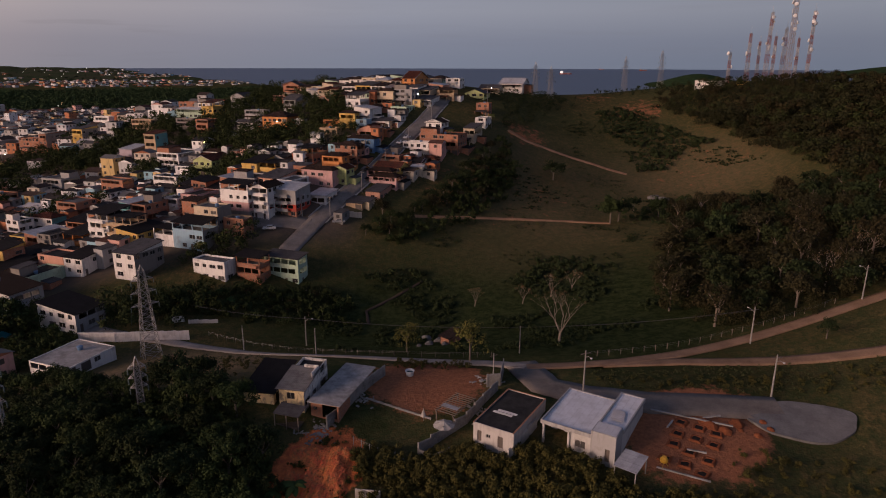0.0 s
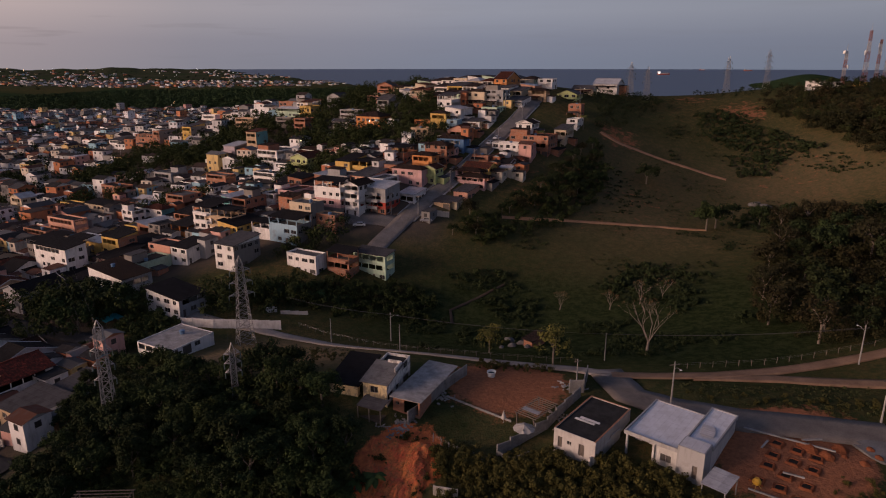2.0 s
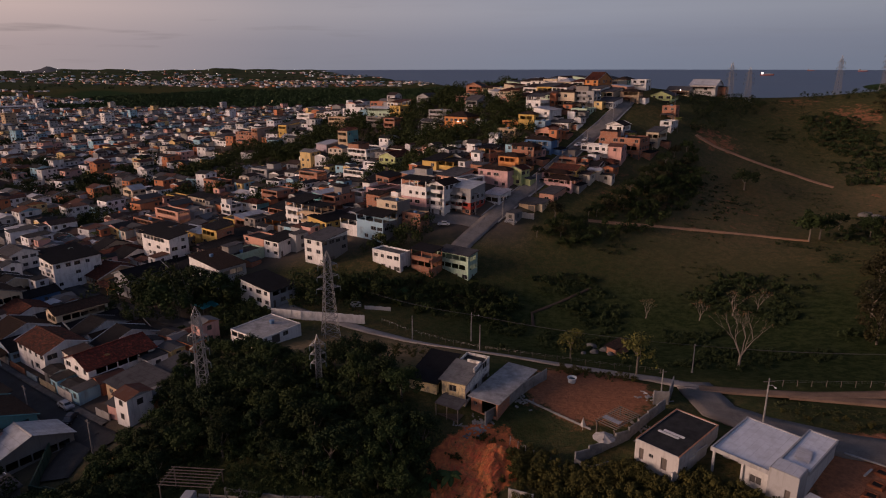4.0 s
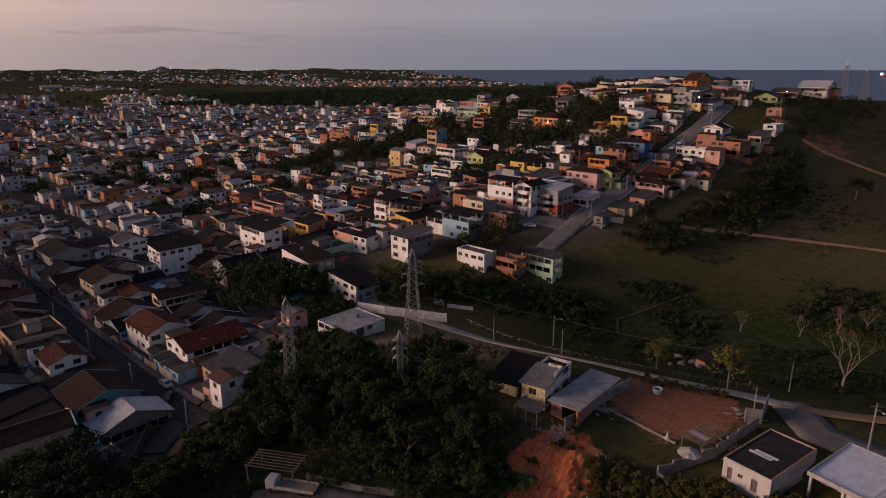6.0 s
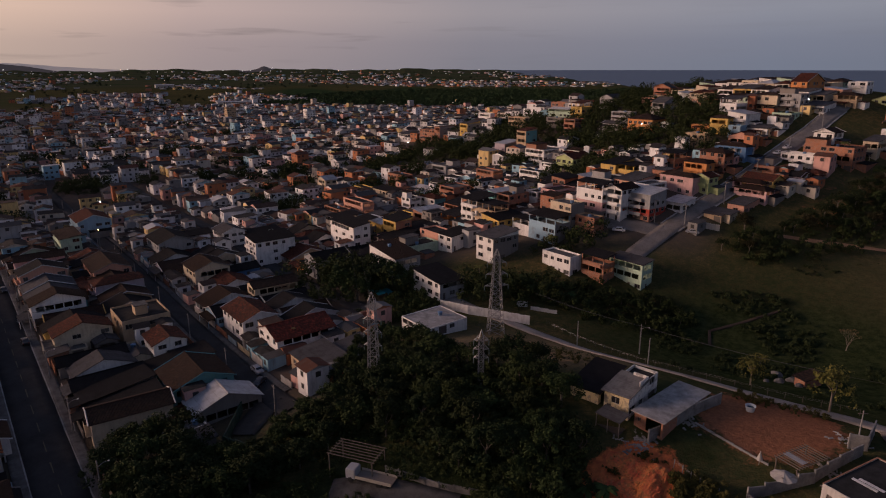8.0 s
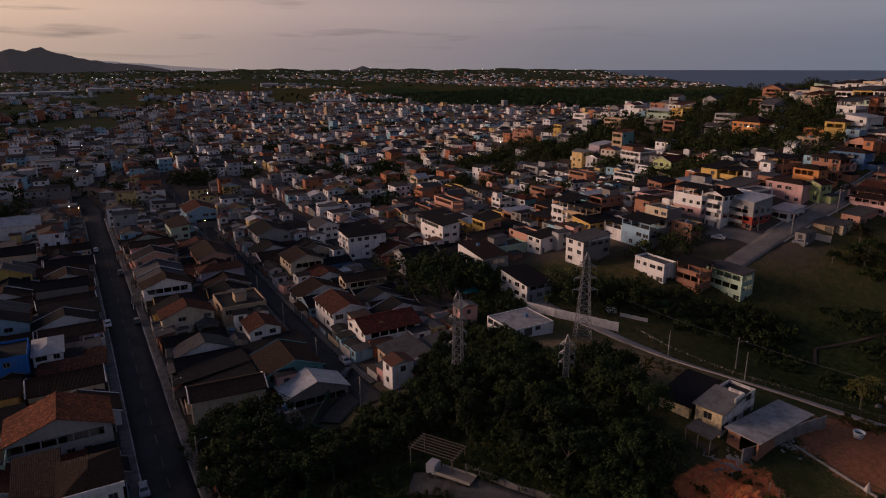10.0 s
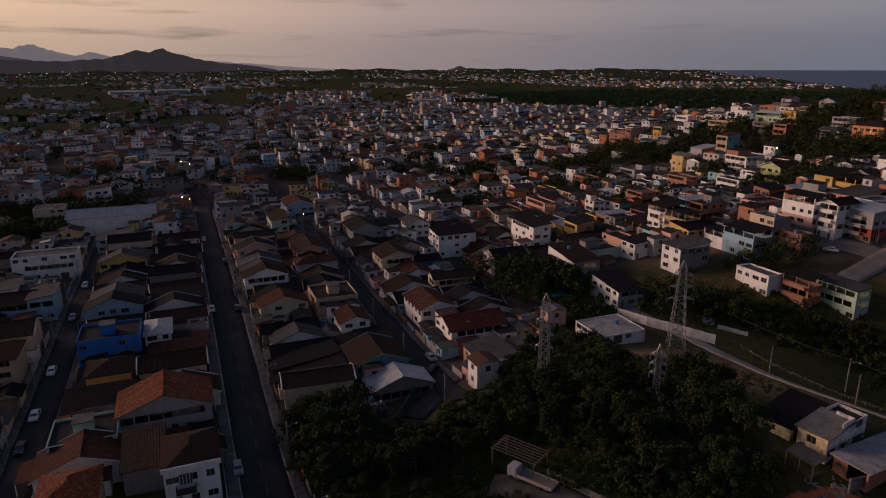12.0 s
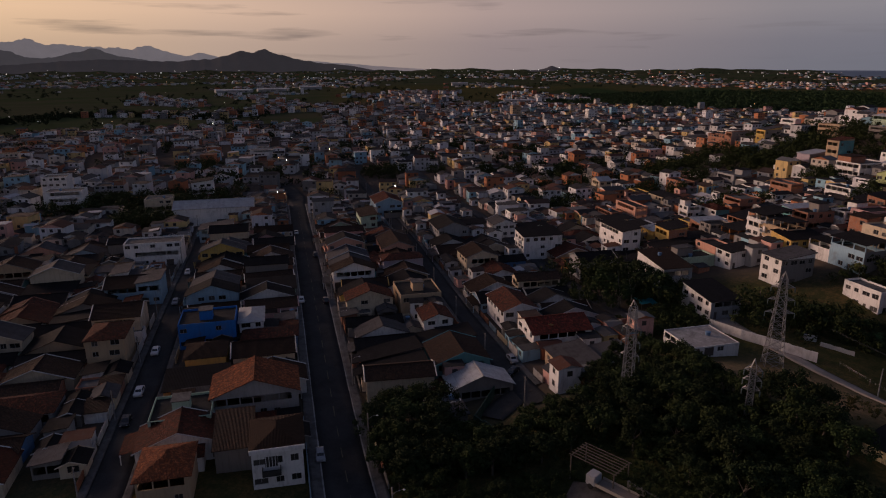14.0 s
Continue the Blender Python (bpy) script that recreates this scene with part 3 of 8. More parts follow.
ROOFS = {"clay": ("clay-tile", tiles(0.16, 0.05, 0.03)), "old": ("weathered brown tile", tiles(0.062, 0.036, 0.026)), "orange": ("bright orange tile", tiles(0.36, 0.115, 0.05)),
         "dark": ("dark fibre-cement", sheet(0.02, 0.019, 0.02, 0.9)), "fibre": ("grey fibre-cement", sheet(0.085, 0.083, 0.086, 0.85)), "metal": ("pale metal", sheet(0.46, 0.47, 0.48, 0.4)),
         "ash": ("ashen fibre-cement", sheet(0.19, 0.18, 0.17, 0.85)), "slab": ("concrete", concrete(0.16)), "soot": ("blackened concrete", concrete(0.045)), "pale": ("pale concrete", concrete(0.4)), "red": ("red clay-tile", tiles(0.27, 0.06, 0.04))}


def wall_mat(name):
    if name in PEELED:
        return peeling(*PEELED[name])
    return brickwork() if name == "brick" else paint(*WALLS[name])


def part(name, bm, material, parent, label=""):
    """Links a bmesh as one mesh object under a thing or a part."""
    me = bpy.data.meshes.new(name)
    bm.to_mesh(me)
    bm.free()
    for m in material if isinstance(material, (list, tuple)) else [material]:
        me.materials.append(m)
    ob = new(name, me)
    ob.parent = parent
    return tagged(ob, label)


def thing(name, m, label, category, group=""):
    ob = new(name)
    ob.empty_display_size = 0.3
    ob.matrix_basis = m
    return tagged(ob, label, category, group)


def quad(bm, pts, mi=0):
    f = bm.faces.new([bm.verts.new(p) for p in pts])
    f.material_index = mi
    return f


def box(bm, x0, y0, z0, x1, y1, z1, mi=0):
    v = [bm.verts.new((x, y, z)) for z in (z0, z1) for y in (y0, y1) for x in (x0, x1)]
    for i in ((0, 2, 3, 1), (4, 5, 7, 6), (0, 1, 5, 4), (1, 3, 7, 5), (3, 2, 6, 7), (2, 0, 4, 6)):
        bm.faces.new([v[k] for k in i]).material_index = mi


def bar(bm, a, b, r, sides=4, mi=0, r2=None):
    """A straight tapered bar between two places."""
    a, b = Vector(a), Vector(b)
    d = (b - a).normalized()
    u = d.orthogonal().normalized()
    w = d.cross(u)
    rings = []
    for p, rr in ((a, r), (b, r if r2 is None else r2)):
        rings.append([bm.verts.new(p + (u * math.cos(2 * math.pi * (k + 0.5) / sides) + w * math.sin(2 * math.pi * (k + 0.5) / sides)) * rr) for k in range(sides)])
    for k in range(sides):
        bm.faces.new((rings[0][k], rings[0][(k + 1) % sides], rings[1][(k + 1) % sides], rings[1][k])).material_index = mi
    bm.faces.new(rings[0][::-1]).material_index = mi
    bm.faces.new(rings[1]).material_index = mi


def drum(bm, c, prof, sides=14, mi=0):
    """A turned form: prof is (radius, height) from the bottom up."""
    rows = [[bm.verts.new((c[0] + r * math.cos(2 * math.pi * k / sides), c[1] + r * math.sin(2 * math.pi * k / sides), c[2] + h)) for k in range(sides)] for r, h in prof]
    for a, b in zip(rows, rows[1:]):
        for k in range(sides):
            bm.faces.new((a[k], a[(k + 1) % sides], b[(k + 1) % sides], b[k])).material_index = mi
    bm.faces.new(rows[0][::-1]).material_index = mi
    bm.faces.new(rows[-1]).material_index = mi


def facade(bm, o, d, length, z0, z1, holes, bands=()):
    """One wall face from o along d, with openings (s0, s1, h0, h1) cut and reveals 0.16 m deep. bands: (height, material) from the bottom."""
    o, d = Vector(o), Vector(d)
    inn = Vector((-d.y, d.x, 0)) * 0.16
    xs = sorted({0.0, length, *[h[0] for h in holes], *[h[1] for h in holes]})
    zs = sorted({z0, z1, *[h[2] for h in holes], *[h[3] for h in holes], *[b[0] for b in bands if z0 < b[0] < z1]})
    at = lambda s, z: (o.x + d.x * s, o.y + d.y * s, z)
    for a, b in zip(xs, xs[1:]):
        for c, e in zip(zs, zs[1:]):
            m, n = (a + b) / 2, (c + e) / 2
            if any(h[0] < m < h[1] and h[2] < n < h[3] for h in holes):
                continue
            mi = 0
            for bz, bm_i in bands:
                if n > bz:
                    mi = bm_i
            quad(bm, (at(a, c), at(b, c), at(b, e), at(a, e)), mi)
    for s0, s1, h0, h1 in holes:
        p = [Vector(at(s0, h0)), Vector(at(s1, h0)), Vector(at(s1, h1)), Vector(at(s0, h1))]
        for i in range(4):
            quad(bm, (p[i], p[(i + 1) % 4], p[(i + 1) % 4] + inn, p[i] + inn))


SHARED = {}


def window_mesh(w, h, kind):
    """Frame and mullions (or a door leaf), shared by all of one size; x to the right, y inwards, z up."""
    key = (round(w, 2), round(h, 2), kind)
    if key not in SHARED:
        bm = bmesh.new()
        t = 0.06
        xs, zs = (0, t, w / 2 - t / 2, w / 2 + t / 2, w - t, w), (0, t, h - t, h)
        v = [[[bm.verts.new((x, y, z)) for z in zs] for x in xs] for y in (0, 0.05)]
        solid = lambda i, k: 0 <= i < 5 and 0 <= k < 3 and (k != 1 or i in (0, 2, 4))
        for i in range(5):
            for k in range(3):
                if not solid(i, k):
                    continue
                bm.faces.new((v[0][i][k], v[0][i + 1][k], v[0][i + 1][k + 1], v[0][i][k + 1]))
                for di, dk, p, q in ((-1, 0, (i, k + 1), (i, k)), (1, 0, (i + 1, k), (i + 1, k + 1)), (0, -1, (i, k), (i + 1, k)), (0, 1, (i + 1, k + 1), (i, k + 1))):
                    if not solid(i + di, k + dk):
                        bm.faces.new((v[0][p[0]][p[1]], v[1][p[0]][p[1]], v[1][q[0]][q[1]], v[0][q[0]][q[1]]))
        me = bpy.data.meshes.new(kind)
        bm.to_mesh(me), bm.free()
        me.materials.append(plain(0.3, 0.29, 0.28) if kind == "window" else plain(0.14, 0.11, 0.09))
        bm = bmesh.new()
        bm.from_mesh(me)
        bm.verts.ensure_lookup_table()
        for i in (1, 3):
            at = lambda x, z: next(v for v in bm.verts if abs(v.co.x - x) + abs(v.co.y - 0.05) + abs(v.co.z - z) < 1e-4)
            bm.faces.new((at(xs[i], t), at(xs[i + 1], t), at(xs[i + 1], h - t), at(xs[i], h - t))).material_index = 1
        whole = bpy.data.meshes.new(kind)
        bm.to_mesh(whole), bm.free()
        whole.materials.append(me.materials[0])
        whole.materials.append(glass() if kind == "window" else plain(0.1, 0.085, 0.075))
        bm = bmesh.new()
        quad(bm, ((t, 0.03, t), (w - t, 0.03, t), (w - t, 0.03, h - t), (t, 0.03, h - t)))
        pane = bpy.data.meshes.new("pane")
        bm.to_mesh(pane), bm.free()
        pane.materials.append(glass() if kind == "window" else plain(0.1, 0.085, 0.075))
        SHARED[key] = me, pane, whole
    return SHARED[key]


def fit_windows(parent, o, d, holes, single=False):
    """Sets a frame and its pane into each opening of a face."""
    turn = Matrix.Rotation(math.atan2(d[1], d[0]), 4, "Z")
    inn = Vector((-d[1], d[0], 0)) * 0.1
    for hole in holes:
        if isinstance(hole, Bay):
            continue
        s0, s1, h0, h1 = hole
        kind = "window" if h1 - h0 < 1.7 else "door"
        me, pane, whole = window_mesh(s1 - s0, h1 - h0, kind)
        w = new(kind, whole if single else me)
        w.parent = parent
        w.matrix_basis = Matrix.Translation(Vector(o) + Vector(d) * s0 + inn + Vector((0, 0, h0))) @ turn
        if single:
            continue
        g = new("pane" if kind == "window" else "door_panel", pane)
        g.parent = w


def roof_slopes(bm, slopes, thick=0.12):
    """Thick roof slopes with UVs in metres; each slope is (points, downhill direction)."""
    uv = bm.loops.layers.uv.verify()
    for pts, down in slopes:
        pts = [Vector(p) for p in pts]
        dn = Vector((*down, 0)).normalized()
        side = Vector((-dn.y, dn.x, 0))
        f = quad(bm, pts)
        if f.normal.z < 0 or f.calc_area() and sum((pts[i - 1].x * pts[i].y - pts[i].x * pts[i - 1].y) for i in range(len(pts))) < 0:
            f.normal_flip()
        for l in f.loops:
            l[uv].uv = (l.vert.co.dot(side), -l.vert.co.dot(dn) * 1.06)
        low = [p - Vector((0, 0, thick)) for p in pts]
        quad(bm, low[::-1])
        for i in range(len(pts)):
            quad(bm, (pts[i], pts[(i + 1) % len(pts)], low[(i + 1) % len(pts)], low[i]))


def roof_mesh(kind, a, b, z, ov=0.45, pitch=0.38):
    """The slopes over a body b wide along x and a along y, with its eaves at height z; and the gable triangles left open in the walls."""
    x0, x1, y0, y1, cx, cy = -ov, b + ov, -ov, a + ov, b / 2, a / 2
    e = z - ov * pitch + 0.13
    if kind == "gable_x":      # ridge along x
        r = z + cy * pitch + 0.13
        return [(((x0, y0, e), (x1, y0, e), (x1, cy, r), (x0, cy, r)), (0, -1)), (((x0, cy, r), (x1, cy, r), (x1, y1, e), (x0, y1, e)), (0, 1))], \
            [((0, 0, z), (0, cy, r - 0.15), (0, a, z)), ((b, 0, z), (b, a, z), (b, cy, r - 0.15))]
    if kind == "gable_y":      # ridge along y
        r = z + cx * pitch + 0.13
        return [(((x0, y0, e), (cx, y0, r), (cx, y1, r), (x0, y1, e)), (-1, 0)), (((cx, y0, r), (x1, y0, e), (x1, y1, e), (cx, y1, r)), (1, 0))], \
            [((0, 0, z), (b, 0, z), (cx, 0, r - 0.15)), ((0, a, z), (cx, a, r - 0.15), (b, a, z))]
    if kind == "hip":
        k = min(cx, cy)
        r = z + k * pitch + 0.13
        if b >= a:
            p, q = (k, cy, r), (b - k, cy, r)
        else:
            p, q = (cx, k, r), (cx, a - k, r)
        c = [(x0, y0, e), (x1, y0, e), (x1, y1, e), (x0, y1, e)]
        if b >= a:
            return [((c[0], c[1], q, p), (0, -1)), ((c[1], c[2], q), (1, 0)), ((c[2], c[3], p, q), (0, 1)), ((c[3], c[0], p), (-1, 0))], []
        return [((c[0], c[1], p), (0, -1)), ((c[1], c[2], q, p), (1, 0)), ((c[2], c[3], q), (0, 1)), ((c[3], c[0], p, q), (-1, 0))], []
    rise = {"shed_x": (0.12, 0), "shed_y": (0, 0.12), "flat": (0.0, 0.0)}[kind]
    zz = lambda x, y: z + 0.14 + (x - x0) * rise[0] + (y - y0) * rise[1]
    c = [(x0, y0), (x1, y0), (x1, y1), (x0, y1)]
    return [(tuple((x, y, zz(x, y)) for x, y in c), (-1, 0) if kind == "shed_x" else (0, -1))], []


class Bay(tuple):
    """An unglazed opening of a veranda."""


def openings(rng, length, h, floors, fh, busy, ground):
    """Windows storey by storey on a face of that length; on the ground floor now and then a door or a garage."""
    out = []
    n = int((length - 0.7) / 2.5)
    if n < 1 or not busy:
        return out
    for f in range(floors):
        if f * fh + 2.2 > h:
            break
        if length > 4.6 and (f or floors == 1) and rng.random() < (0.42 if f == floors - 1 else 0.3):
            m = max(2, int(length * 0.86 / 2.2))
            pitch = length * rng.uniform(0.74, 0.92) / m
            s0 = (length - pitch * m) * rng.choice((0.5, 0.25, 0.75))
            out += [Bay((s0 + pitch * k + 0.12, s0 + pitch * (k + 1) - 0.12, f * fh + 0.95, min(f * fh + 2.4, (f + 1) * fh - 0.3))) for k in range(m)]
            continue
        for k in range(n):
            if rng.random() < 0.2:
                continue
            c = length * (k + 0.5) / n + rng.uniform(-0.2, 0.2)
            ww = rng.choice((1.3, 1.6, 1.9, 2.2)) / 2
            if f == 0 and ground and rng.random() < 0.4:
                ww = rng.choice((0.45, 1.2))
                out.append((c - ww, c + ww, 0.05, 2.15))
            else:
                out.append((c - ww, c + ww, f * fh + 1.0, f * fh + rng.choice((2.1, 2.2, 2.3))))
    return [o for o in out if o[0] > 0.15 and o[1] < length - 0.15]


def clutter(ob, rng, a, b, h, floors, fh, roof, rim, mat, wild):
    """What owners add: a room on the slab, balconies, a lean-to, a back annexe."""
    if wild and roof == "slab" and a > 5 and b > 6 and rng.random() < 0.55:
        w, l = b * rng.uniform(0.3, 0.5), a * rng.uniform(0.4, 0.7)
        x0, y0 = rng.choice((0.3, b - w - 0.3)), rng.choice((0.3, a - l - 0.3))
        bm = bmesh.new()
        box(bm, x0, y0, h - rim + 0.004, x0 + w, y0 + l, h + 2.0)
        part("roof_room", bm, rng.choice((mat, brickwork(), paint(*WALLS["render"]))), ob)
        bm = bmesh.new()
        roof_slopes(bm, [(((x0 - 0.3, y0 - 0.3, h + 2.15), (x0 + w + 0.3, y0 - 0.3, h + 2.45), (x0 + w + 0.3, y0 + l + 0.3, h + 2.45), (x0 - 0.3, y0 + l + 0.3, h + 2.15)), (-1, 0))], 0.1)
        part("room_roof", bm, ROOFS[rng.choice(("dark", "fibre", "old"))][1], ob)
    if floors > 1 and rng.random() < 0.5:
        y0, y1 = a * rng.uniform(0.05, 0.3), a * rng.uniform(0.7, 0.95)
        for f in range(1, floors):
            bm = bmesh.new()
            box(bm, -1.0, y0, f * fh - 0.06, -0.004, y1, f * fh + 0.08)
            box(bm, -1.0, y0, f * fh + 0.08, -0.9, y1, f * fh + 1.0)
            part("balcony", bm, mat, ob)
    if wild and rng.random() < 0.5:
        l = rng.uniform(1.8, 3.2)
        y0, y1 = a * rng.uniform(0, 0.3), a * rng.uniform(0.75, 1)
        bm = bmesh.new()
        roof_slopes(bm, [(((-l, y0, 2.25), (-0.02, y0, 2.7), (-0.02, y1, 2.7), (-l, y1, 2.25)), (-1, 0))], 0.07)
        part("porch_roof", bm, ROOFS[rng.choice(("dark", "fibre", "old", "clay"))][1], ob)
        for yy in (y0 + 0.15, y1 - 0.15):
            bm = bmesh.new()
            box(bm, -l + 0.1, yy - 0.08, -2.5, -l + 0.26, yy + 0.08, 2.26)
            part("post", bm, mat, ob)
    if wild and rng.random() < 0.6:
        w, l, t = rng.uniform(2.2, 4.0), a * rng.uniform(0.4, 0.8), rng.uniform(2.3, 2.9)
        bm = bmesh.new()
        box(bm, b * 0.3, -w, -3, b * 0.3 + l, -0.004, t)
        part("annexe", bm, rng.choice((mat, brickwork(), paint(*WALLS["render"]), paint(*WALLS["white"]))), ob)
        bm = bmesh.new()
        x0, x1 = b * 0.3 - 0.25, b * 0.3 + l + 0.25
        roof_slopes(bm, [(((x0, -w - 0.25, t + 0.1), (x1, -w - 0.25, t + 0.1), (x1, -0.02, t + 0.5), (x0, -0.02, t + 0.5)), (0, -1))], 0.09)
        part("annexe_roof", bm, ROOFS[rng.choice(("dark", "fibre", "old", "clay", "dark"))][1], ob)


TAKEN = []


def house(x, y, z, a, b, h, floors, wall, roof="gable_x", cover="clay", turn=69.0, side="", bands="", busy=(1, 1), foot=3.5, extra="", rim=0.5, plain_windows=False, bare=False, front=None):
    """A house whose nearest corner stands at x, y, z: a metres along its y face, b along its x face, h to the eaves. side: another colour for the face along x.
    bands: colours of the storeys from the ground, by name. extra: 't' water tank, 'd' dish, 'c' chimney-like stair tower."""
    rng = random.Random(int(x * 131 + y * 977))
    t = radians(turn)
    TAKEN.append((x + (b * math.cos(t) - a * math.sin(t)) / 2, y + (b * math.sin(t) + a * math.cos(t)) / 2, a, b))
    fh = h / floors
    terrace = roof == "terrace"
    top = h - fh + 1.0 if terrace else h
    low = "low" if floors == 1 else {2: "two-storey", 3: "three-storey"}.get(floors, "four-storey")
    deck = {"slab": "flat concrete roof", "terrace": "roofed open top terrace"}.get(roof, ROOFS[cover][0] + " roof")
    kin = "shed" if a * b < 26 and floors == 1 else "house"
    ob = thing(kin, Matrix.Translation((x, y, z)) @ Matrix.Rotation(radians(turn), 4, "Z"), f"{low} {WORDS.get(wall, wall)} {kin} with {deck}", kin, "town houses")
    mats = [wall_mat(wall)]
    layers = []
    for i, c in enumerate(bands.split()):
        mats.append(wall_mat(c))
        layers.append((i * fh, len(mats) - 1))
    bm = bmesh.new()
    faces = (((0, 0, 0), (1, 0, 0), b, busy[1]), ((b, 0, 0), (0, 1, 0), a, 0), ((b, a, 0), (-1, 0, 0), b, 0), ((0, a, 0), (0, -1, 0), a, busy[0]))
    cut = []
    for i, (o, d, l, live) in enumerate(faces):
        holes = openings(rng, l, top - 0.2, floors, fh, live, True)
        holes = list(front) if front and i == 3 else holes
        first = len(bm.faces)
        facade(bm, o, d, l, -foot, top, holes, layers)
        cut.append((o, d, holes))
        if i == 0 and side:
            bm.faces.ensure_lookup_table()
            for f in bm.faces[first:]:
                f.material_index = len(mats)
    if side:
        mats.append(wall_mat(side))
    slopes, gables = ([], []) if roof in ("slab", "terrace") else roof_mesh(roof, a, b, h)
    for g in gables:
        quad(bm, g)
    if roof in ("shed_x", "shed_y"):      # fill up to the slope
        k, l = (0.12, 0) if roof == "shed_x" else (0, 0.12)
        zz = lambda px, py: h + 0.45 * (k + l) + px * k + py * l
        c = [(0, 0), (b, 0), (b, a), (0, a)]
        for i in range(4):
            (px, py), (qx, qy) = c[i], c[(i + 1) % 4]
            quad(bm, ((px, py, h), (qx, qy, h), (qx, qy, zz(qx, qy)), (px, py, zz(px, py))))
    if roof == "slab":
        for x0, y0, x1, y1 in ((0, 0, b, 0.15), (0, a - 0.15, b, a), (0, 0.15, 0.15, a - 0.15), (b - 0.15, 0.15, b, a - 0.15)):
            quad(bm, ((x0, y0, h), (x1, y0, h), (x1, y1, h), (x0, y1, h)))
        for p, q in (((0.15, 0.15), (b - 0.15, 0.15)), ((b - 0.15, 0.15), (b - 0.15, a - 0.15)), ((b - 0.15, a - 0.15), (0.15, a - 0.15)), ((0.15, a - 0.15), (0.15, 0.15))):
            quad(bm, ((*q, h - rim), (*p, h - rim), (*p, h), (*q, h)))
    part("wall", bm, mats, ob)
    for o, d, holes in cut:
        fit_windows(ob, o, d, holes, plain_windows)
    bm = bmesh.new()
    if roof == "slab":
        box(bm, 0.15, 0.15, h - rim - 0.25, b - 0.15, a - 0.15, h - rim)
        part("roof", bm, ROOFS["soot" if cover == "dark" else "pale" if cover == "pale" else "slab"][1], ob)
    elif terrace:
        box(bm, 0.05, 0.05, top - 1.2, b - 0.05, a - 0.05, top - 1.0)
        part("terrace_floor", bm, concrete(0.2), ob)
        nx, ny = max(1, int(b / 3.2)), max(1, int(a / 3.2))
        spots = {(round(0.15 + (b - 0.3) * i / nx, 2), py) for i in range(nx + 1) for py in (0.15, round(a - 0.15, 2))} | {(px, round(0.15 + (a - 0.3) * i / ny, 2)) for i in range(ny + 1) for px in (0.15, round(b - 0.15, 2))}
        for px, py in sorted(spots):
            bm = bmesh.new()
            box(bm, px - 0.12, py - 0.12, top, px + 0.12, py + 0.12, h + 0.05)
            part("post", bm, mats[0], ob)
        bm = bmesh.new()
        roof_slopes(bm, roof_mesh(rng.choice(("shed_x", "flat", "flat")), a, b, h - 0.05)[0])
        part("roof", bm, ROOFS[cover][1], ob)
    else:
        roof_slopes(bm, slopes)
        part("roof", bm, ROOFS[cover][1], ob)
        if roof in ("gable_x", "gable_y"):
            e = ((1, 2), (3, 0)) if roof == "gable_x" else ((0, 1), (2, 3))
            if rng.random() < 0.6:
                trim = rng.choice((paint(0.6, 0.58, 0.55), paint(*WALLS["render"]), mats[0]))
                for i, j in e:
                    bm = bmesh.new()
                    for pts, _ in slopes:
                        bar(bm, pts[i], pts[j], 0.13)
                    part("verge", bm, trim, ob)
            i, j = (2, 3) if roof == "gable_x" else (1, 2)
            bm = bmesh.new()
            bar(bm, slopes[0][0][i], slopes[0][0][j], 0.14, 6)
            part("ridge_cap", bm, ROOFS[cover][1], ob)
    flat = roof in ("slab",)
    if "t" in extra or (flat and "n" not in extra and rng.random() < 0.5):
        bm = bmesh.new()
        zt = h - rim if flat else h - 0.1 + (min(a, b) * 0.19)
        drum(bm, (b * rng.uniform(0.3, 0.7), a * rng.uniform(0.3, 0.7), zt), ((0.5, 0), (0.62, 0.75), (0.66, 0.76), (0.66, 0.84), (0.25, 0.98)))
        part("water_tank", bm, plain(0.12, 0.22, 0.36), ob, "round blue plastic water tank")
    if "c" in extra:      # stair tower on the slab
        bm = bmesh.new()
        box(bm, b * 0.36, a * 0.3, h - rim + 0.004, b * 0.36 + 3.0, a * 0.3 + 3.2, h + 1.9)
        tower = part("stair_tower", bm, mats[0], ob)
        bm = bmesh.new()
        box(bm, b * 0.36 - 0.2, a * 0.3 - 0.2, h + 1.904, b * 0.36 + 3.2, a * 0.3 + 3.4, h + 2.06)
        part("tower_slab", bm, concrete(0.16), tower)
    if "b" in extra:      # street balcony with a barred window over a garden wall
        bm = bmesh.new()
        box(bm, 1.6, -1.5, 3.2, 4.6, -0.004, 3.4)
        box(bm, 1.6, -1.5, 3.4, 4.6, -1.38, 4.2)
        box(bm, 1.6, -1.38, 3.4, 1.72, -0.004, 4.2)
        box(bm, 4.48, -1.38, 3.4, 4.6, -0.004, 4.2)
        part("balcony", bm, concrete(0.06), ob, "dark railed street balcony")
        bm = bmesh.new()
        box(bm, 2.1, -0.03, 4.1, 4.1, -0.004, 6.0)
        screen = part("window", bm, plain(0.03, 0.03, 0.03), ob, "dark window behind a white grille")
        for k in range(4):
            bm = bmesh.new()
            box(bm, 2.2 + 0.5 * k, -0.09, 4.1, 2.3 + 0.5 * k, -0.034, 6.0)
            part("mullion", bm, mats[0], screen)
        bm = bmesh.new()
        box(bm, -0.3, -0.5, h - 0.3, b + 0.3, -0.35, h + 0.55)
        part("parapet", bm, mats[0], ob)
    if (plain_windows or floors > 2) and not bare:
        clutter(ob, rng, a, b, h, floors, fh, roof, rim, mats[0], plain_windows)
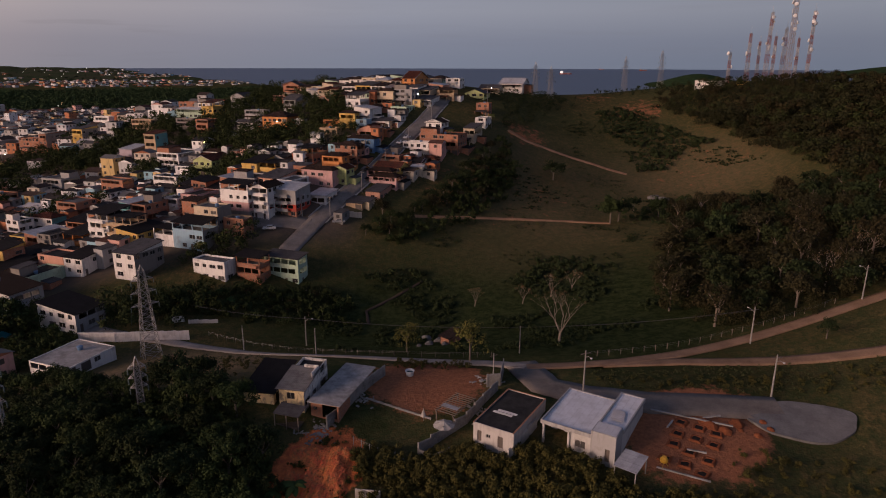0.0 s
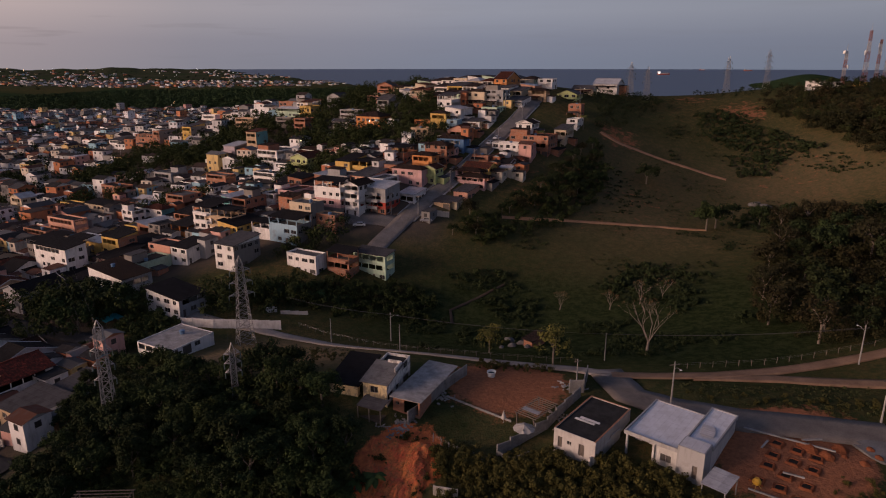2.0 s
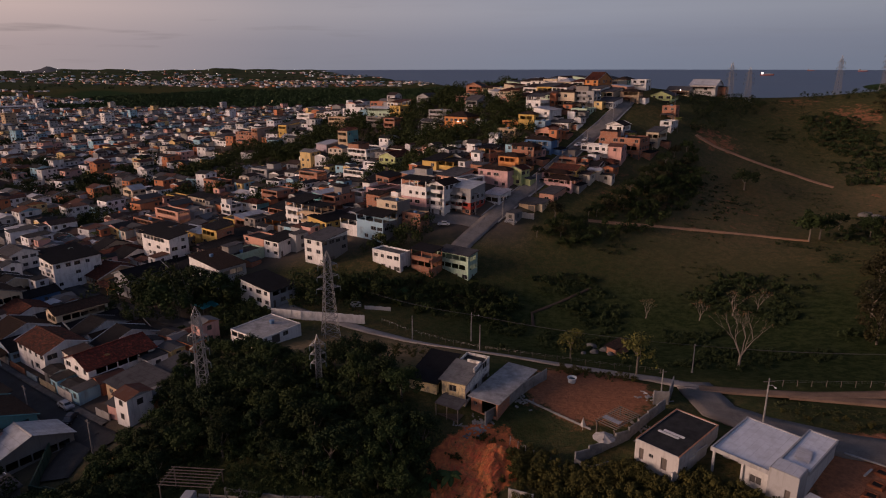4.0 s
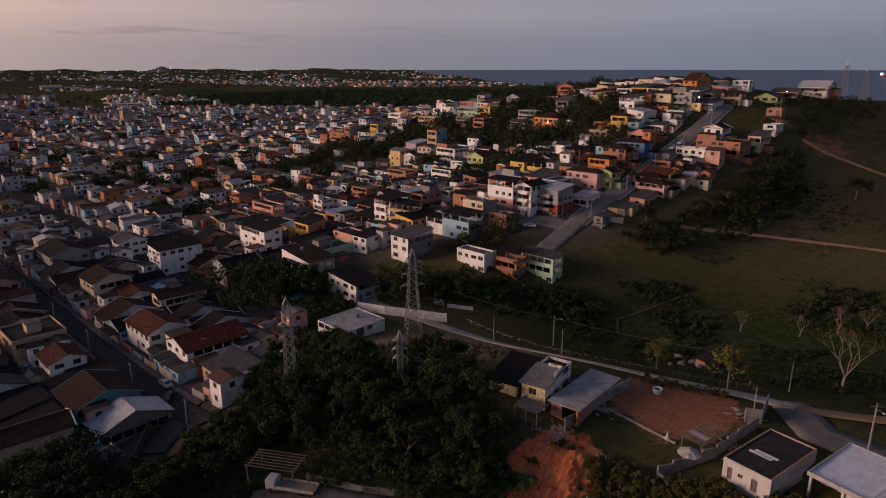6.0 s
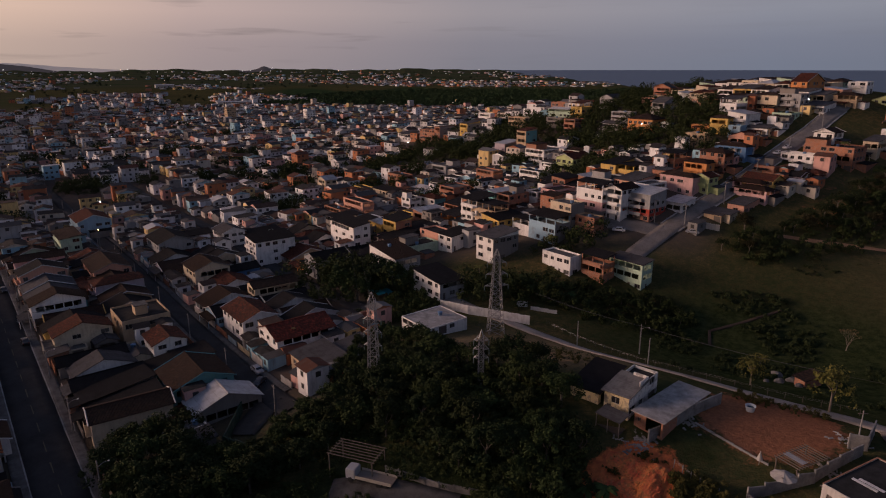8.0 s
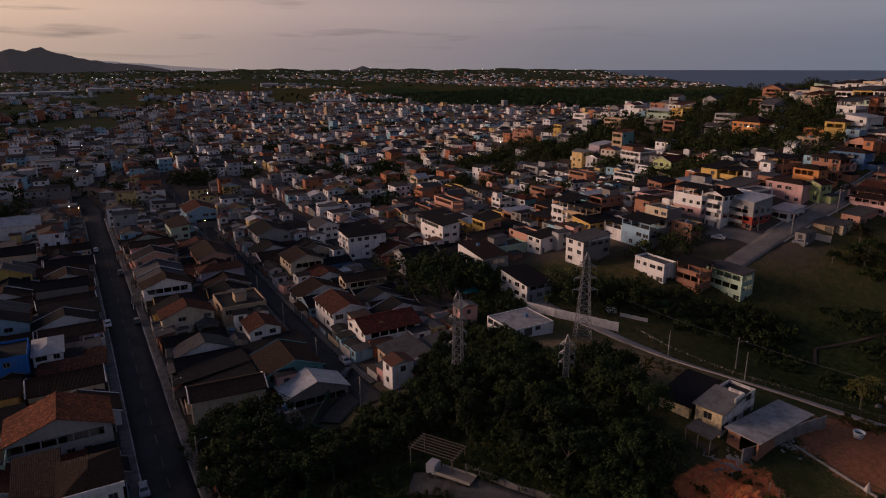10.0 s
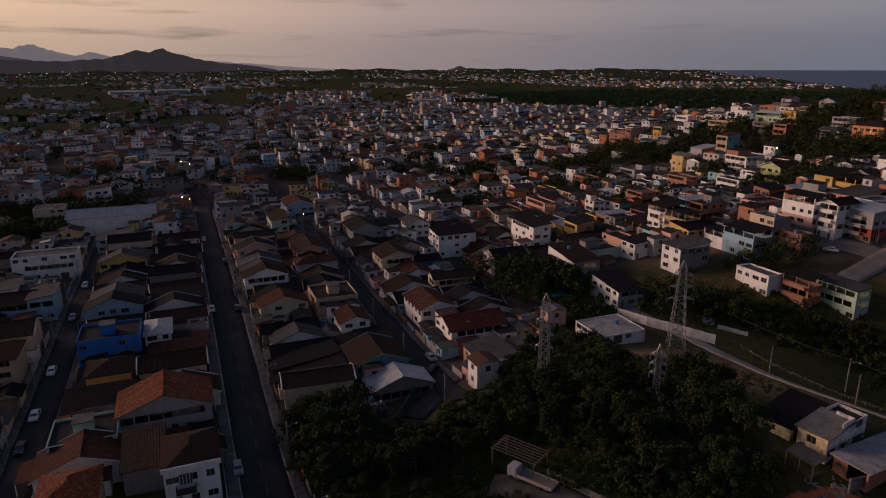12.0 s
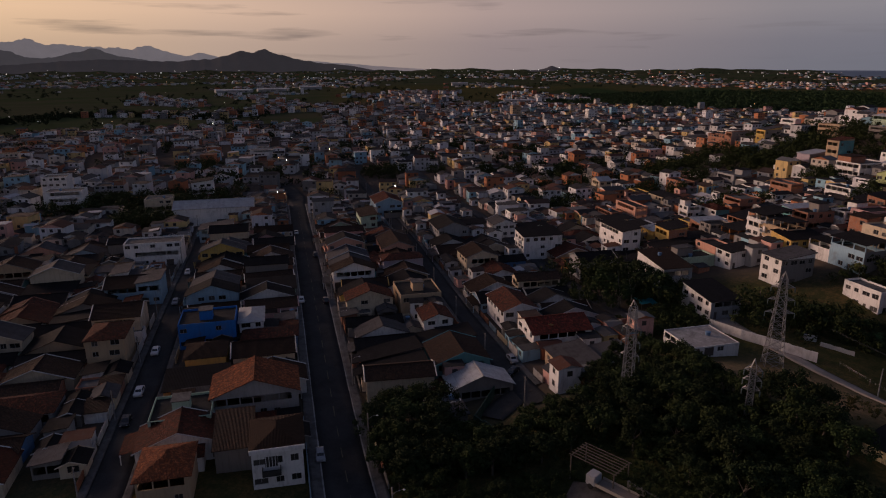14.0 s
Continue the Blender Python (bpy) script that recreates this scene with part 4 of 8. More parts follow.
    if "d" in extra:
        bm = bmesh.new()
        drum(bm, (0, 0, 0), ((0.08, 0), (0.45, 0.08), (0.62, 0.2)), 16)
        bar(bm, (0, 0, -0.5), (0, 0, 0), 0.04)
        dish = part("satellite_dish", bm, plain(0.45, 0.33, 0.16), ob, "round satellite dish on the roof")
        dish.matrix_basis = pose(b * 0.35, a * 0.2, h + 0.9, -40, 25, 0)
    return ob

# ---------------------------------------------------------------- the houses, one by one
house(-41.9, 180.3, 3.9, 11.6, 5.0, 8.2, 3, "mint", "shed_x", "fibre")
house(-52.4, 178.3, 4.5, 8.2, 5.0, 8.5, 3, "brick", "terrace", "dark")
house(-62.4, 177.9, 5.4, 11.2, 5.0, 6.6, 2, "white", "slab", "slab")
house(-48.6, 211.8, 16.8, 11.6, 9.0, 9.4, 4, "grey", "shed_x", "metal", bands="brick red grey grey")
house(-57.4, 210.0, 16.6, 6.4, 9.0, 10.9, 4, "white", "gable_x", "old")
house(-63.7, 209.8, 16.6, 11.1, 4.9, 12.0, 4, "white", "terrace", "dark", bands="render pink white white")
house(-70.8, 199.9, 13.3, 9.0, 6.7, 9.8, 3, "cream", "slab", "slab", side="render")
house(-73.0, 192.1, 10.8, 11.7, 6.9, 8.6, 3, "sky", "terrace", "dark", side="render")
house(-62.5, 198.8, 13.1, 7.8, 5.0, 6.6, 2, "tan", "slab", "slab", bands="brick")
house(-82.5, 214.4, 15.7, 6.4, 5.0, 6.2, 2, "brick", "shed_x", "old")
house(-39.5, 231.5, 23.3, 12.8, 5.0, 6.6, 2, "pink", "hip", "old")
house(-34.9, 234.3, 23.9, 5.8, 6.1, 6.0, 2, "lime", "gable_x", "clay", plain_windows=True)
house(-25.3, 219.8, 17.9, 8.4, 5.0, 2.9, 1, "cream", "shed_x", "fibre")
house(-15.9, 241.8, 24.3, 10.7, 7.5, 5.0, 2, "yellow", "gable_y", "clay", plain_windows=True)
house(-27.4, 261.0, 31.4, 12.3, 5.0, 6.5, 2, "blue", "hip", "old", plain_windows=True)
house(-3.8, 263.3, 30.2, 13.4, 5.0, 5.6, 2, "white", "slab", "dark", plain_windows=True)
house(6.2, 268.7, 30.2, 17.0, 11.3, 8.5, 3, "brick", "slab", "dark", plain_windows=True)
house(-0.6, 281.5, 36.7, 7.1, 8.5, 5.7, 2, "white", "gable_x", "old", plain_windows=True)
house(13.5, 281.1, 33.4, 5.0, 10.9, 6.6, 2, "cream", "shed_x", "fibre", plain_windows=True)
house(19.2, 297.2, 38.3, 5.0, 8.9, 5.0, 2, "white", "slab", "slab", plain_windows=True)
house(21.4, 311.4, 42.9, 6.1, 5.0, 6.0, 2, "brick", "slab", "dark", plain_windows=True)
house(20.4, 332.0, 47.4, 10.1, 10.0, 5.0, 2, "lime", "gable_x", "fibre", plain_windows=True)
house(44.0, 372.0, 52.6, 13.0, 14.0, 3.4, 1, "white", "gable_y", "metal", plain_windows=True)
house(29.6, 352.0, 51.0, 11.0, 8.0, 3.2, 1, "cream", "gable_y", "fibre", plain_windows=True)
house(5.3, 320.2, 49.2, 9.0, 5.4, 5.4, 2, "tan", "hip", "old", plain_windows=True)
house(8.7, 347.4, 54.1, 7.8, 7.2, 5.2, 2, "white", "slab", "metal", plain_windows=True)
house(-5.6, 308.3, 47.2, 8.8, 11.1, 3.3, 1, "white", "shed_x", "fibre", plain_windows=True)
house(-14.3, 307.5, 47.6, 9.2, 8.0, 7.6, 3, "grey", "slab", "slab", plain_windows=True)
house(-13.9, 334.1, 54.2, 6.8, 17.0, 5.3, 2, "orange", "gable_y", "clay", plain_windows=True)
house(-22.9, 308.3, 47.9, 8.9, 5.0, 6.6, 2, "cream", "hip", "old", plain_windows=True)
house(-37.5, 302.3, 44.8, 7.4, 9.5, 7.8, 3, "white", "terrace", "fibre", plain_windows=True)
house(-28.7, 298.5, 44.5, 6.2, 7.0, 3.3, 1, "yellow", "hip", "old", plain_windows=True)
house(-37.9, 285.2, 39.5, 7.6, 5.0, 6.6, 2, "yellow", "hip", "old", plain_windows=True)
house(-45.2, 289.1, 39.6, 8.2, 5.0, 3.2, 1, "orange", "slab", "slab", plain_windows=True)
house(-43.6, 272.2, 34.9, 8.9, 5.0, 6.0, 2, "tan", "slab", "slab", plain_windows=True)
house(-32.5, 281.3, 38.7, 5.0, 5.0, 5.0, 2, "sky", "slab", "slab", plain_windows=True)
house(-23.0, 283.0, 39.5, 9.9, 7.6, 3.3, 1, "white", "shed_x", "fibre", plain_windows=True)
house(-26.6, 274.5, 36.6, 10.2, 7.3, 3.3, 1, "salmon", "gable_x", "clay", plain_windows=True)
house(-32.9, 250.6, 28.9, 9.7, 6.4, 7.5, 3, "brick", "hip", "old", plain_windows=True)
house(-37.6, 244.0, 27.0, 8.9, 5.4, 6.3, 2, "orange", "hip", "old", plain_windows=True)
house(-16.8, 255.5, 29.2, 7.4, 11.4, 3.0, 1, "brick", "slab", "dark", plain_windows=True)
house(-7.5, 251.9, 26.5, 5.0, 5.0, 3.3, 1, "white", "gable_y", "old", plain_windows=True)
house(-3.0, 256.7, 27.5, 5.0, 5.0, 3.3, 1, "brick", "hip", "clay", plain_windows=True)
house(-16.9, 234.7, 21.9, 11.1, 5.7, 5.0, 2, "pink", "hip", "old", plain_windows=True)
house(-116.2, 286.4, 19.6, 12.1, 14.9, 8.8, 3, "white", "slab", "slab", plain_windows=True)
house(-145.4, 305.5, 18.7, 7.6, 10.1, 8.8, 3, "mauve", "shed_x", "metal", side="render", plain_windows=True)
house(-134.5, 307.1, 21.3, 6.7, 7.9, 13.2, 4, "tan", "shed_x", "clay", side="teal", plain_windows=True)
house(-96.0, 269.9, 21.3, 9.4, 13.2, 6.3, 2, "lime", "gable_x", "clay", plain_windows=True)
house(-96.6, 288.6, 25.5, 12.5, 5.0, 3.3, 1, "white", "hip", "old", plain_windows=True)
house(-90.9, 317.9, 35.8, 9.6, 5.2, 3.3, 1, "grey", "gable_y", "fibre", plain_windows=True)
house(-70.8, 300.3, 36.6, 13.2, 10.3, 6.6, 2, "orange", "hip", "old", plain_windows=True)
house(-87.6, 324.9, 38.9, 11.3, 5.0, 5.5, 2, "grey", "slab", "slab", plain_windows=True)
house(-72.0, 325.6, 43.5, 6.8, 11.7, 5.9, 2, "grey", "gable_y", "fibre", plain_windows=True)
house(-82.2, 359.4, 48.4, 11.1, 5.0, 2.5, 1, "cream", "slab", "slab", plain_windows=True)
house(-78.3, 364.7, 49.9, 10.0, 6.2, 5.0, 2, "brick", "gable_x", "fibre", plain_windows=True)
house(-116.4, 327.3, 31.8, 7.4, 8.7, 7.9, 3, "brick", "slab", "slab", plain_windows=True)
house(-130.5, 344.9, 33.6, 11.0, 5.0, 5.0, 2, "render", "slab", "slab", plain_windows=True)
house(-130.6, 359.3, 37.2, 17.0, 5.0, 5.1, 2, "mint", "hip", "metal", plain_windows=True)
house(-159.4, 361.1, 30.7, 13.8, 4.5, 5.9, 2, "tan", "slab", "slab", plain_windows=True)
house(-197.9, 361.1, 21.4, 7.3, 10.6, 9.9, 3, "yellow", "shed_x", "fibre", side="render", plain_windows=True)
house(-225.1, 372.8, 17.6, 5.7, 17.3, 9.7, 3, "brick", "slab", "slab", side="render", plain_windows=True)
house(-265.5, 394.4, 13.4, 11.9, 13.1, 5.1, 2, "white", "shed_x", "fibre", plain_windows=True)
house(-231.9, 376.7, 16.8, 16.2, 5.0, 7.6, 3, "brick", "slab", "dark", plain_windows=True)
house(-108.0, 363.2, 43.3, 9.1, 9.9, 5.8, 2, "grey", "gable_x", "fibre", plain_windows=True)
house(-140.2, 378.1, 38.5, 12.2, 5.0, 6.6, 2, "brick", "slab", "slab", plain_windows=True)
house(-214.4, 425.1, 26.6, 12.7, 5.0, 6.6, 2, "white", "slab", "dark", plain_windows=True)
house(-78.2, 347.1, 47.1, 12.0, 5.0, 3.3, 1, "salmon", "slab", "slab", plain_windows=True)
# shade on its right face is put into the colour, darker than the white front
house(-87.4, 176.9, 6.5, 8.0, 11.0, 7.9, 3, "white", "shed_x", "fibre", side="render")
house(-112.5, 159.3, 2.0, 15.0, 9.6, 6.6, 2, "white", "shed_y", "old", side="grey", extra="t")
house(-114.5, 188.1, 4.7, 10.5, 6.9, 5.6, 2, "salmon", "slab", "dark")
house(-106.5, 183.9, 5.5, 7.3, 9.2, 5.4, 2, "white", "shed_x", "dark")
house(-108.3, 205.0, 8.4, 8.7, 9.9, 11.1, 4, "white", "terrace", "dark")
house(-99.6, 202.3, 9.9, 12.9, 6.7, 9.3, 3, "tan", "terrace", "dark")
house(-83.9, 196.4, 11.3, 7.9, 5.8, 5.6, 2, "white", "terrace", "dark")
house(-99.9, 214.3, 11.8, 6.6, 10.5, 9.0, 3, "brick", "slab", "dark", plain_windows=True)
house(-133.5, 189.8, 1.9, 8.6, 7.1, 9.8, 3, "yellow", "shed_x", "dark", side="brick")
house(-145.1, 196.8, 1.3, 14.3, 5.0, 6.6, 2, "yellow", "shed_x", "metal", plain_windows=True)
house(-144.7, 179.2, -0.1, 17.0, 7.1, 10.5, 4, "white", "shed_x", "dark")
house(-128.9, 207.0, 4.4, 6.1, 8.6, 7.8, 3, "render", "slab", "dark", plain_windows=True)
house(-140.1, 243.8, 7.1, 10.2, 9.8, 8.1, 3, "brick", "slab", "slab", plain_windows=True)
house(-143.9, 233.6, 5.4, 9.7, 6.2, 6.2, 2, "white", "hip", "clay", side="teal", plain_windows=True)
house(-153.9, 229.7, 4.0, 6.3, 6.2, 7.5, 3, "white", "slab", "dark", plain_windows=True)
house(-173.6, 243.8, 4.2, 15.9, 6.0, 5.6, 2, "cream", "shed_x", "dark", plain_windows=True)
house(-188.6, 248.6, 3.7, 16.3, 4.7, 5.2, 2, "yellow", "slab", "dark", plain_windows=True)
house(-172.7, 205.9, 1.1, 14.0, 5.0, 7.7, 3, "brick", "slab", "dark", plain_windows=True)
house(-168.3, 215.3, 1.9, 16.3, 5.5, 8.8, 3, "salmon", "slab", "dark", plain_windows=True)
house(-169.1, 286.0, 10.3, 12.1, 9.8, 6.6, 2, "grey", "slab", "slab", plain_windows=True)
house(-132.1, 266.2, 11.8, 12.0, 5.8, 8.2, 3, "brick", "slab", "slab", plain_windows=True)
house(-186.8, 272.8, 6.1, 14.0, 6.5, 6.4, 2, "brick", "slab", "dark", plain_windows=True)
house(-221.5, 253.2, 1.3, 8.3, 6.7, 8.7, 3, "cream", "gable_x", "metal", plain_windows=True)
house(-108.4, 262.7, 16.5, 12.0, 6.8, 5.6, 2, "white", "slab", "dark", plain_windows=True)
house(-89.2, 147.6, 2.9, 12.6, 8.9, 5.0, 2, "white", "shed_y", "dark", side="grey")
house(-76.1, 120.3, 4.6, 10.8, 12.1, 2.5, 1, "white", "slab", "pale", rim=0.14, extra="t")
house(-108.0, 74.3, -1.6, 12.1, 12.4, 5.0, 2, "teal", "gable_y", "old", extra="d")
house(-99.0, 72.0, -1.5, 6.8, 13.5, 3.3, 1, "render", "gable_y", "metal")
house(-88.3, 93.9, 1.8, 10.6, 8.2, 3.1, 1, "tan", "shed_x", "fibre")
house(-87.8, 104.2, 2.7, 5.1, 6.7, 2.5, 1, "white", "shed_x", "fibre")
house(-104.8, 100.2, 0.3, 10.6, 15.0, 5.0, 2, "white", "gable_x", "red", extra="d")
house(-120.8, 104.5, -0.4, 13.9, 9.6, 5.4, 2, "white", "gable_y", "clay")
house(-129.8, 85.5, -0.9, 8.3, 7.6, 5.0, 2, "white", "gable_y", "clay")
house(-253.6, 141.6, 0.1, 17.0, 12.4, 6.6, 2, "sky", "gable_y", "clay", plain_windows=True)
house(-227.4, 120.0, 0.7, 16.0, 6.6, 7.6, 3, "mint", "shed_x", "old", plain_windows=True)
house(-167.7, 153.8, -1.0, 9.1, 14.8, 8.5, 3, "white", "shed_y", "dark")
house(-197.5, 137.2, 0.4, 15.6, 11.9, 6.3, 2, "grey", "gable_y", "dark", plain_windows=True)
house(-194.3, 162.4, 0.1, 10.7, 8.7, 5.4, 2, "white", "gable_y", "fibre", plain_windows=True)
house(-144.7, 87.8, -0.5, 12.4, 11.5, 6.6, 2, "tan", "slab", "dark", extra="c")
house(-152.3, 75.2, -0.1, 6.6, 12.7, 5.0, 2, "cream", "gable_y", "clay")
house(-188.5, 107.8, 0.6, 17.0, 10.8, 5.5, 2, "salmon", "gable_y", "old")
house(-164.1, 125.2, -0.6, 11.6, 11.0, 6.2, 2, "cream", "gable_y", "old")
house(-151.9, 123.4, -0.8, 10.1, 11.4, 3.3, 1, "white", "gable_y", "clay")
house(-156.5, 31.9, 0.1, 10.5, 13.3, 6.6, 2, "vivid", "slab", "dark", extra="c")
house(-118.5, 28.5, -0.7, 10.5, 16.6, 5.6, 2, "grey", "gable_y", "orange")
house(*from_grid(-14.0, 104.0), -0.8, 11.0, 6.2, 4.6, 2, "render", "shed_y", "old")
house(*from_grid(-7.6, 97.6), -0.7, 10.5, 8.3, 7.2, 2, "white", "hip", "old", turn=69, front=(), extra="b")
house(*from_grid(-26.4, 115.6), -0.4, 9.6, 11.0, 4.9, 2, "mint", "slab", "dark", extra="c")
house(*from_grid(-25.0, 96.0), -0.3, 9.4, 8.0, 5.5, 2, "tan", "hip", "orange")
house(*from_grid(-13.0, 142.4), -0.3, 9.2, 13.6, 3.7, 1, "cream", "gable_x", "old")
house(*from_grid(-23.2, 142.6), -0.2, 8.8, 8.6, 4.4, 2, "yellow", "hip", "old")
house(-153.6, 45.8, 0.0, 10.5, 5.8, 5.0, 2, "white", "hip", "metal")
house(-156.3, 11.9, 0.1, 10.5, 8.1, 7.6, 3, "tan", "hip", "clay")
house(-200.3, 22.3, 0.2, 10.5, 12.2, 5.0, 2, "sky", "gable_x", "old")
house(-194.9, 29.9, 0.3, 10.5, 6.5, 6.6, 2, "sky", "shed_x", "fibre")
house(-173.2, 15.5, 0.2, 10.5, 11.1, 6.2, 2, "cream", "gable_x", "old")
house(*from_grid(-44.8, 291.0), 0.2, 13.0, 33.0, 7.6, 2, "white", "gable_x", "metal", plain_windows=True, busy=(0, 0), bare=True)
house(-255.4, 64.0, 0.2, 10.5, 12.5, 5.0, 2, "sky", "shed_x", "fibre", plain_windows=True)
house(-386.2, 21.9, 0.2, 10.5, 5.0, 9.9, 3, "white", "slab", "slab", plain_windows=True)
house(-372.8, 21.4, 0.2, 10.5, 11.4, 14.0, 5, "white", "slab", "slab", plain_windows=True)
house(-369.6, 43.7, 0.3, 10.5, 14.1, 7.6, 3, "grey", "slab", "dark", plain_windows=True)
house(-311.5, 55.8, 0.3, 10.5, 11.6, 8.8, 3, "cream", "slab", "slab", plain_windows=True)
house(-339.3, 83.8, 0.5, 10.5, 10.1, 9.2, 3, "white", "shed_x", "dark", plain_windows=True)
house(-465.2, 158.0, 0.5, 10.5, 18.3, 7.5, 3, "white", "slab", "slab", plain_windows=True)
house(*from_grid(-53.0, 233.0), 0.2, 9.0, 18.5, 8.4, 3, "white", "slab", "slab", plain_windows=True)
house(-219.9, 26.7, 0.2, 10.5, 5.3, 3.3, 1, "white", "shed_x", "fibre")
house(-342.3, 19.5, 0.2, 10.5, 16.0, 11.6, 4, "white", "slab", "slab", plain_windows=True)
house(-527.4, 577.7, 0.0, 9.5, 10.4, 17.5, 7, "white", "slab", "slab", plain_windows=True)
house(-628.1, 549.5, -0.0, 10.3, 11.0, 17.9, 7, "tan", "slab", "slab", plain_windows=True)
house(-18.8, 238.3, 23.5, 10.3, 4.9, 5.0, 2, "pink", "hip", "old", plain_windows=True)
house(-22.2, 226.2, 19.7, 5.6, 12.5, 3.3, 1, "salmon", "shed_x", "fibre")
house(-27.7, 219.1, 17.9, 6.1, 5.0, 2.5, 1, "tan", "shed_x", "fibre")
house(-17.0, 254.1, 28.8, 7.2, 11.6, 3.3, 1, "brick", "slab", "slab", plain_windows=True)
house(-8.5, 251.6, 26.6, 5.0, 6.4, 3.3, 1, "mauve", "gable_y", "dark", plain_windows=True)
house(-6.2, 254.8, 27.3, 5.0, 8.5, 3.3, 1, "brick", "hip", "old", plain_windows=True)
house(-0.9, 281.9, 36.9, 6.8, 5.0, 5.6, 2, "white", "hip", "old", plain_windows=True)
house(-40.2, 220.0, 19.6, 6.5, 7.9, 3.3, 1, "white", "shed_x", "metal")
house(-22.1, 283.4, 39.6, 10.9, 5.8, 3.3, 1, "tan", "slab", "slab", plain_windows=True)
house(-4.4, 265.3, 31.0, 13.0, 5.0, 5.0, 2, "white", "slab", "dark", plain_windows=True)

# ---------------------------------------------------------------- the houses on the ridge
dark_house = house(10.5, 84.2, 11.6, 6.7, 12.2, 3.2, 1, "faded", "slab", "dark", turn=59, busy=(1, 0), foot=3, rim=0.12, extra="n", front=((0.7, 1.4, 0.3, 2.05), (2.2, 2.9, 1.2, 1.8), (4.1, 5.0, 0.2, 2.05)))
house(-16.5, 92.8, 11.9, 4.9, 13.9, 2.6, 1, "brick", "flat", "pale", turn=73, busy=(1, 0), foot=3, front=((0.5, 1.1, 1.2, 1.8), Bay((2.0, 4.6, 0.1, 2.3))))
old = house(-22.3, 94.6, 11.9, 4.3, 6.2, 4.3, 2, "ochre", "shed_x", "ash", turn=79, side="peeled", foot=3, front=((1.3, 2.7, 2.5, 3.7), (0.5, 1.3, 0.2, 2.1)))
house(-27.7, 96.3, 11.9, 5.2, 9.4, 2.9, 1, "ochre", "shed_x", "dark", turn=81, foot=3)
house(-21.2, 100.9, 11.8, 4.4, 4.4, 4.9, 2, "peeled", "slab", "dark", turn=79, foot=3, rim=0.5, extra="n")
bm = bmesh.new()
box(bm, 3.4, -0.16, 4.2, 6.35, 0.06, 5.75)
box(bm, 6.2, 0.06, 4.6, 6.4, 2.4, 5.75)
part("parapet", bm, peeling(*PEELED["peeled"]), old, "whitewashed raised parapet")
masonry_back = thing("parapet_wall", pose(-31.0, 106.6, 14.4, 0, 0, -14), "pale rendered parapet behind the dark roof", "parapet")
bm = bmesh.new()
box(bm, 0, -0.12, -2.6, 4.2, 0.12, 1.1)
part("wall_panel", bm, paint(0.7, 0.64, 0.55), masonry_back)


def lean_to():
    ob = thing("lean_to", pose(-22.5, 90.3, 11.4, 0, 0, 72), "corrugated grey lean-to roof on wooden posts", "lean-to")
    bm = bmesh.new()
    roof_slopes(bm, [(((-0.1, -0.2, 2.5), (2.7, -0.2, 3.0), (2.7, 4.4, 3.0), (-0.1, 4.4, 2.5)), (-1, 0))], 0.05)
    part("roof", bm, ROOFS["fibre"][1], ob)
    for x, y in ((0.05, 0.0), (0.05, 2.1), (0.05, 4.2)):
        bm = bmesh.new()
        bar(bm, (x, y, -1.2), (x + 0.04, y, 2.5), 0.08, 6, r2=0.07)
        part("post", bm, bark(0.3), ob)
    bm = bmesh.new()
    box(bm, 0.4, 0.3, -0.5, 2.4, 4.2, 0.35)
    part("bench", bm, bark(0.12), ob, "dark stacked planks under the roof")


lean_to()


bm = bmesh.new()
for x0, y0, x1, y1 in ((-0.03, -0.03, 12.23, 0.17), (-0.03, 6.53, 12.23, 6.73), (12.03, 0.17, 12.23, 6.53)):
    box(bm, x0, y0, 3.2, x1, y1, 3.27)
part("coping", bm, paint(0.4, 0.2, 0.12), dark_house, "reddish brick coping round the roof")
bm = bmesh.new()
for x0, y0 in ((4.3, 2.4), (5.0, 1.9)):
    box(bm, x0, y0, 3.1, x0 + 0.5, y0 + 3.2, 3.16)
part("loose_boards", bm, paint(0.7, 0.69, 0.67), dark_house, "pale boards lying on the black roof")


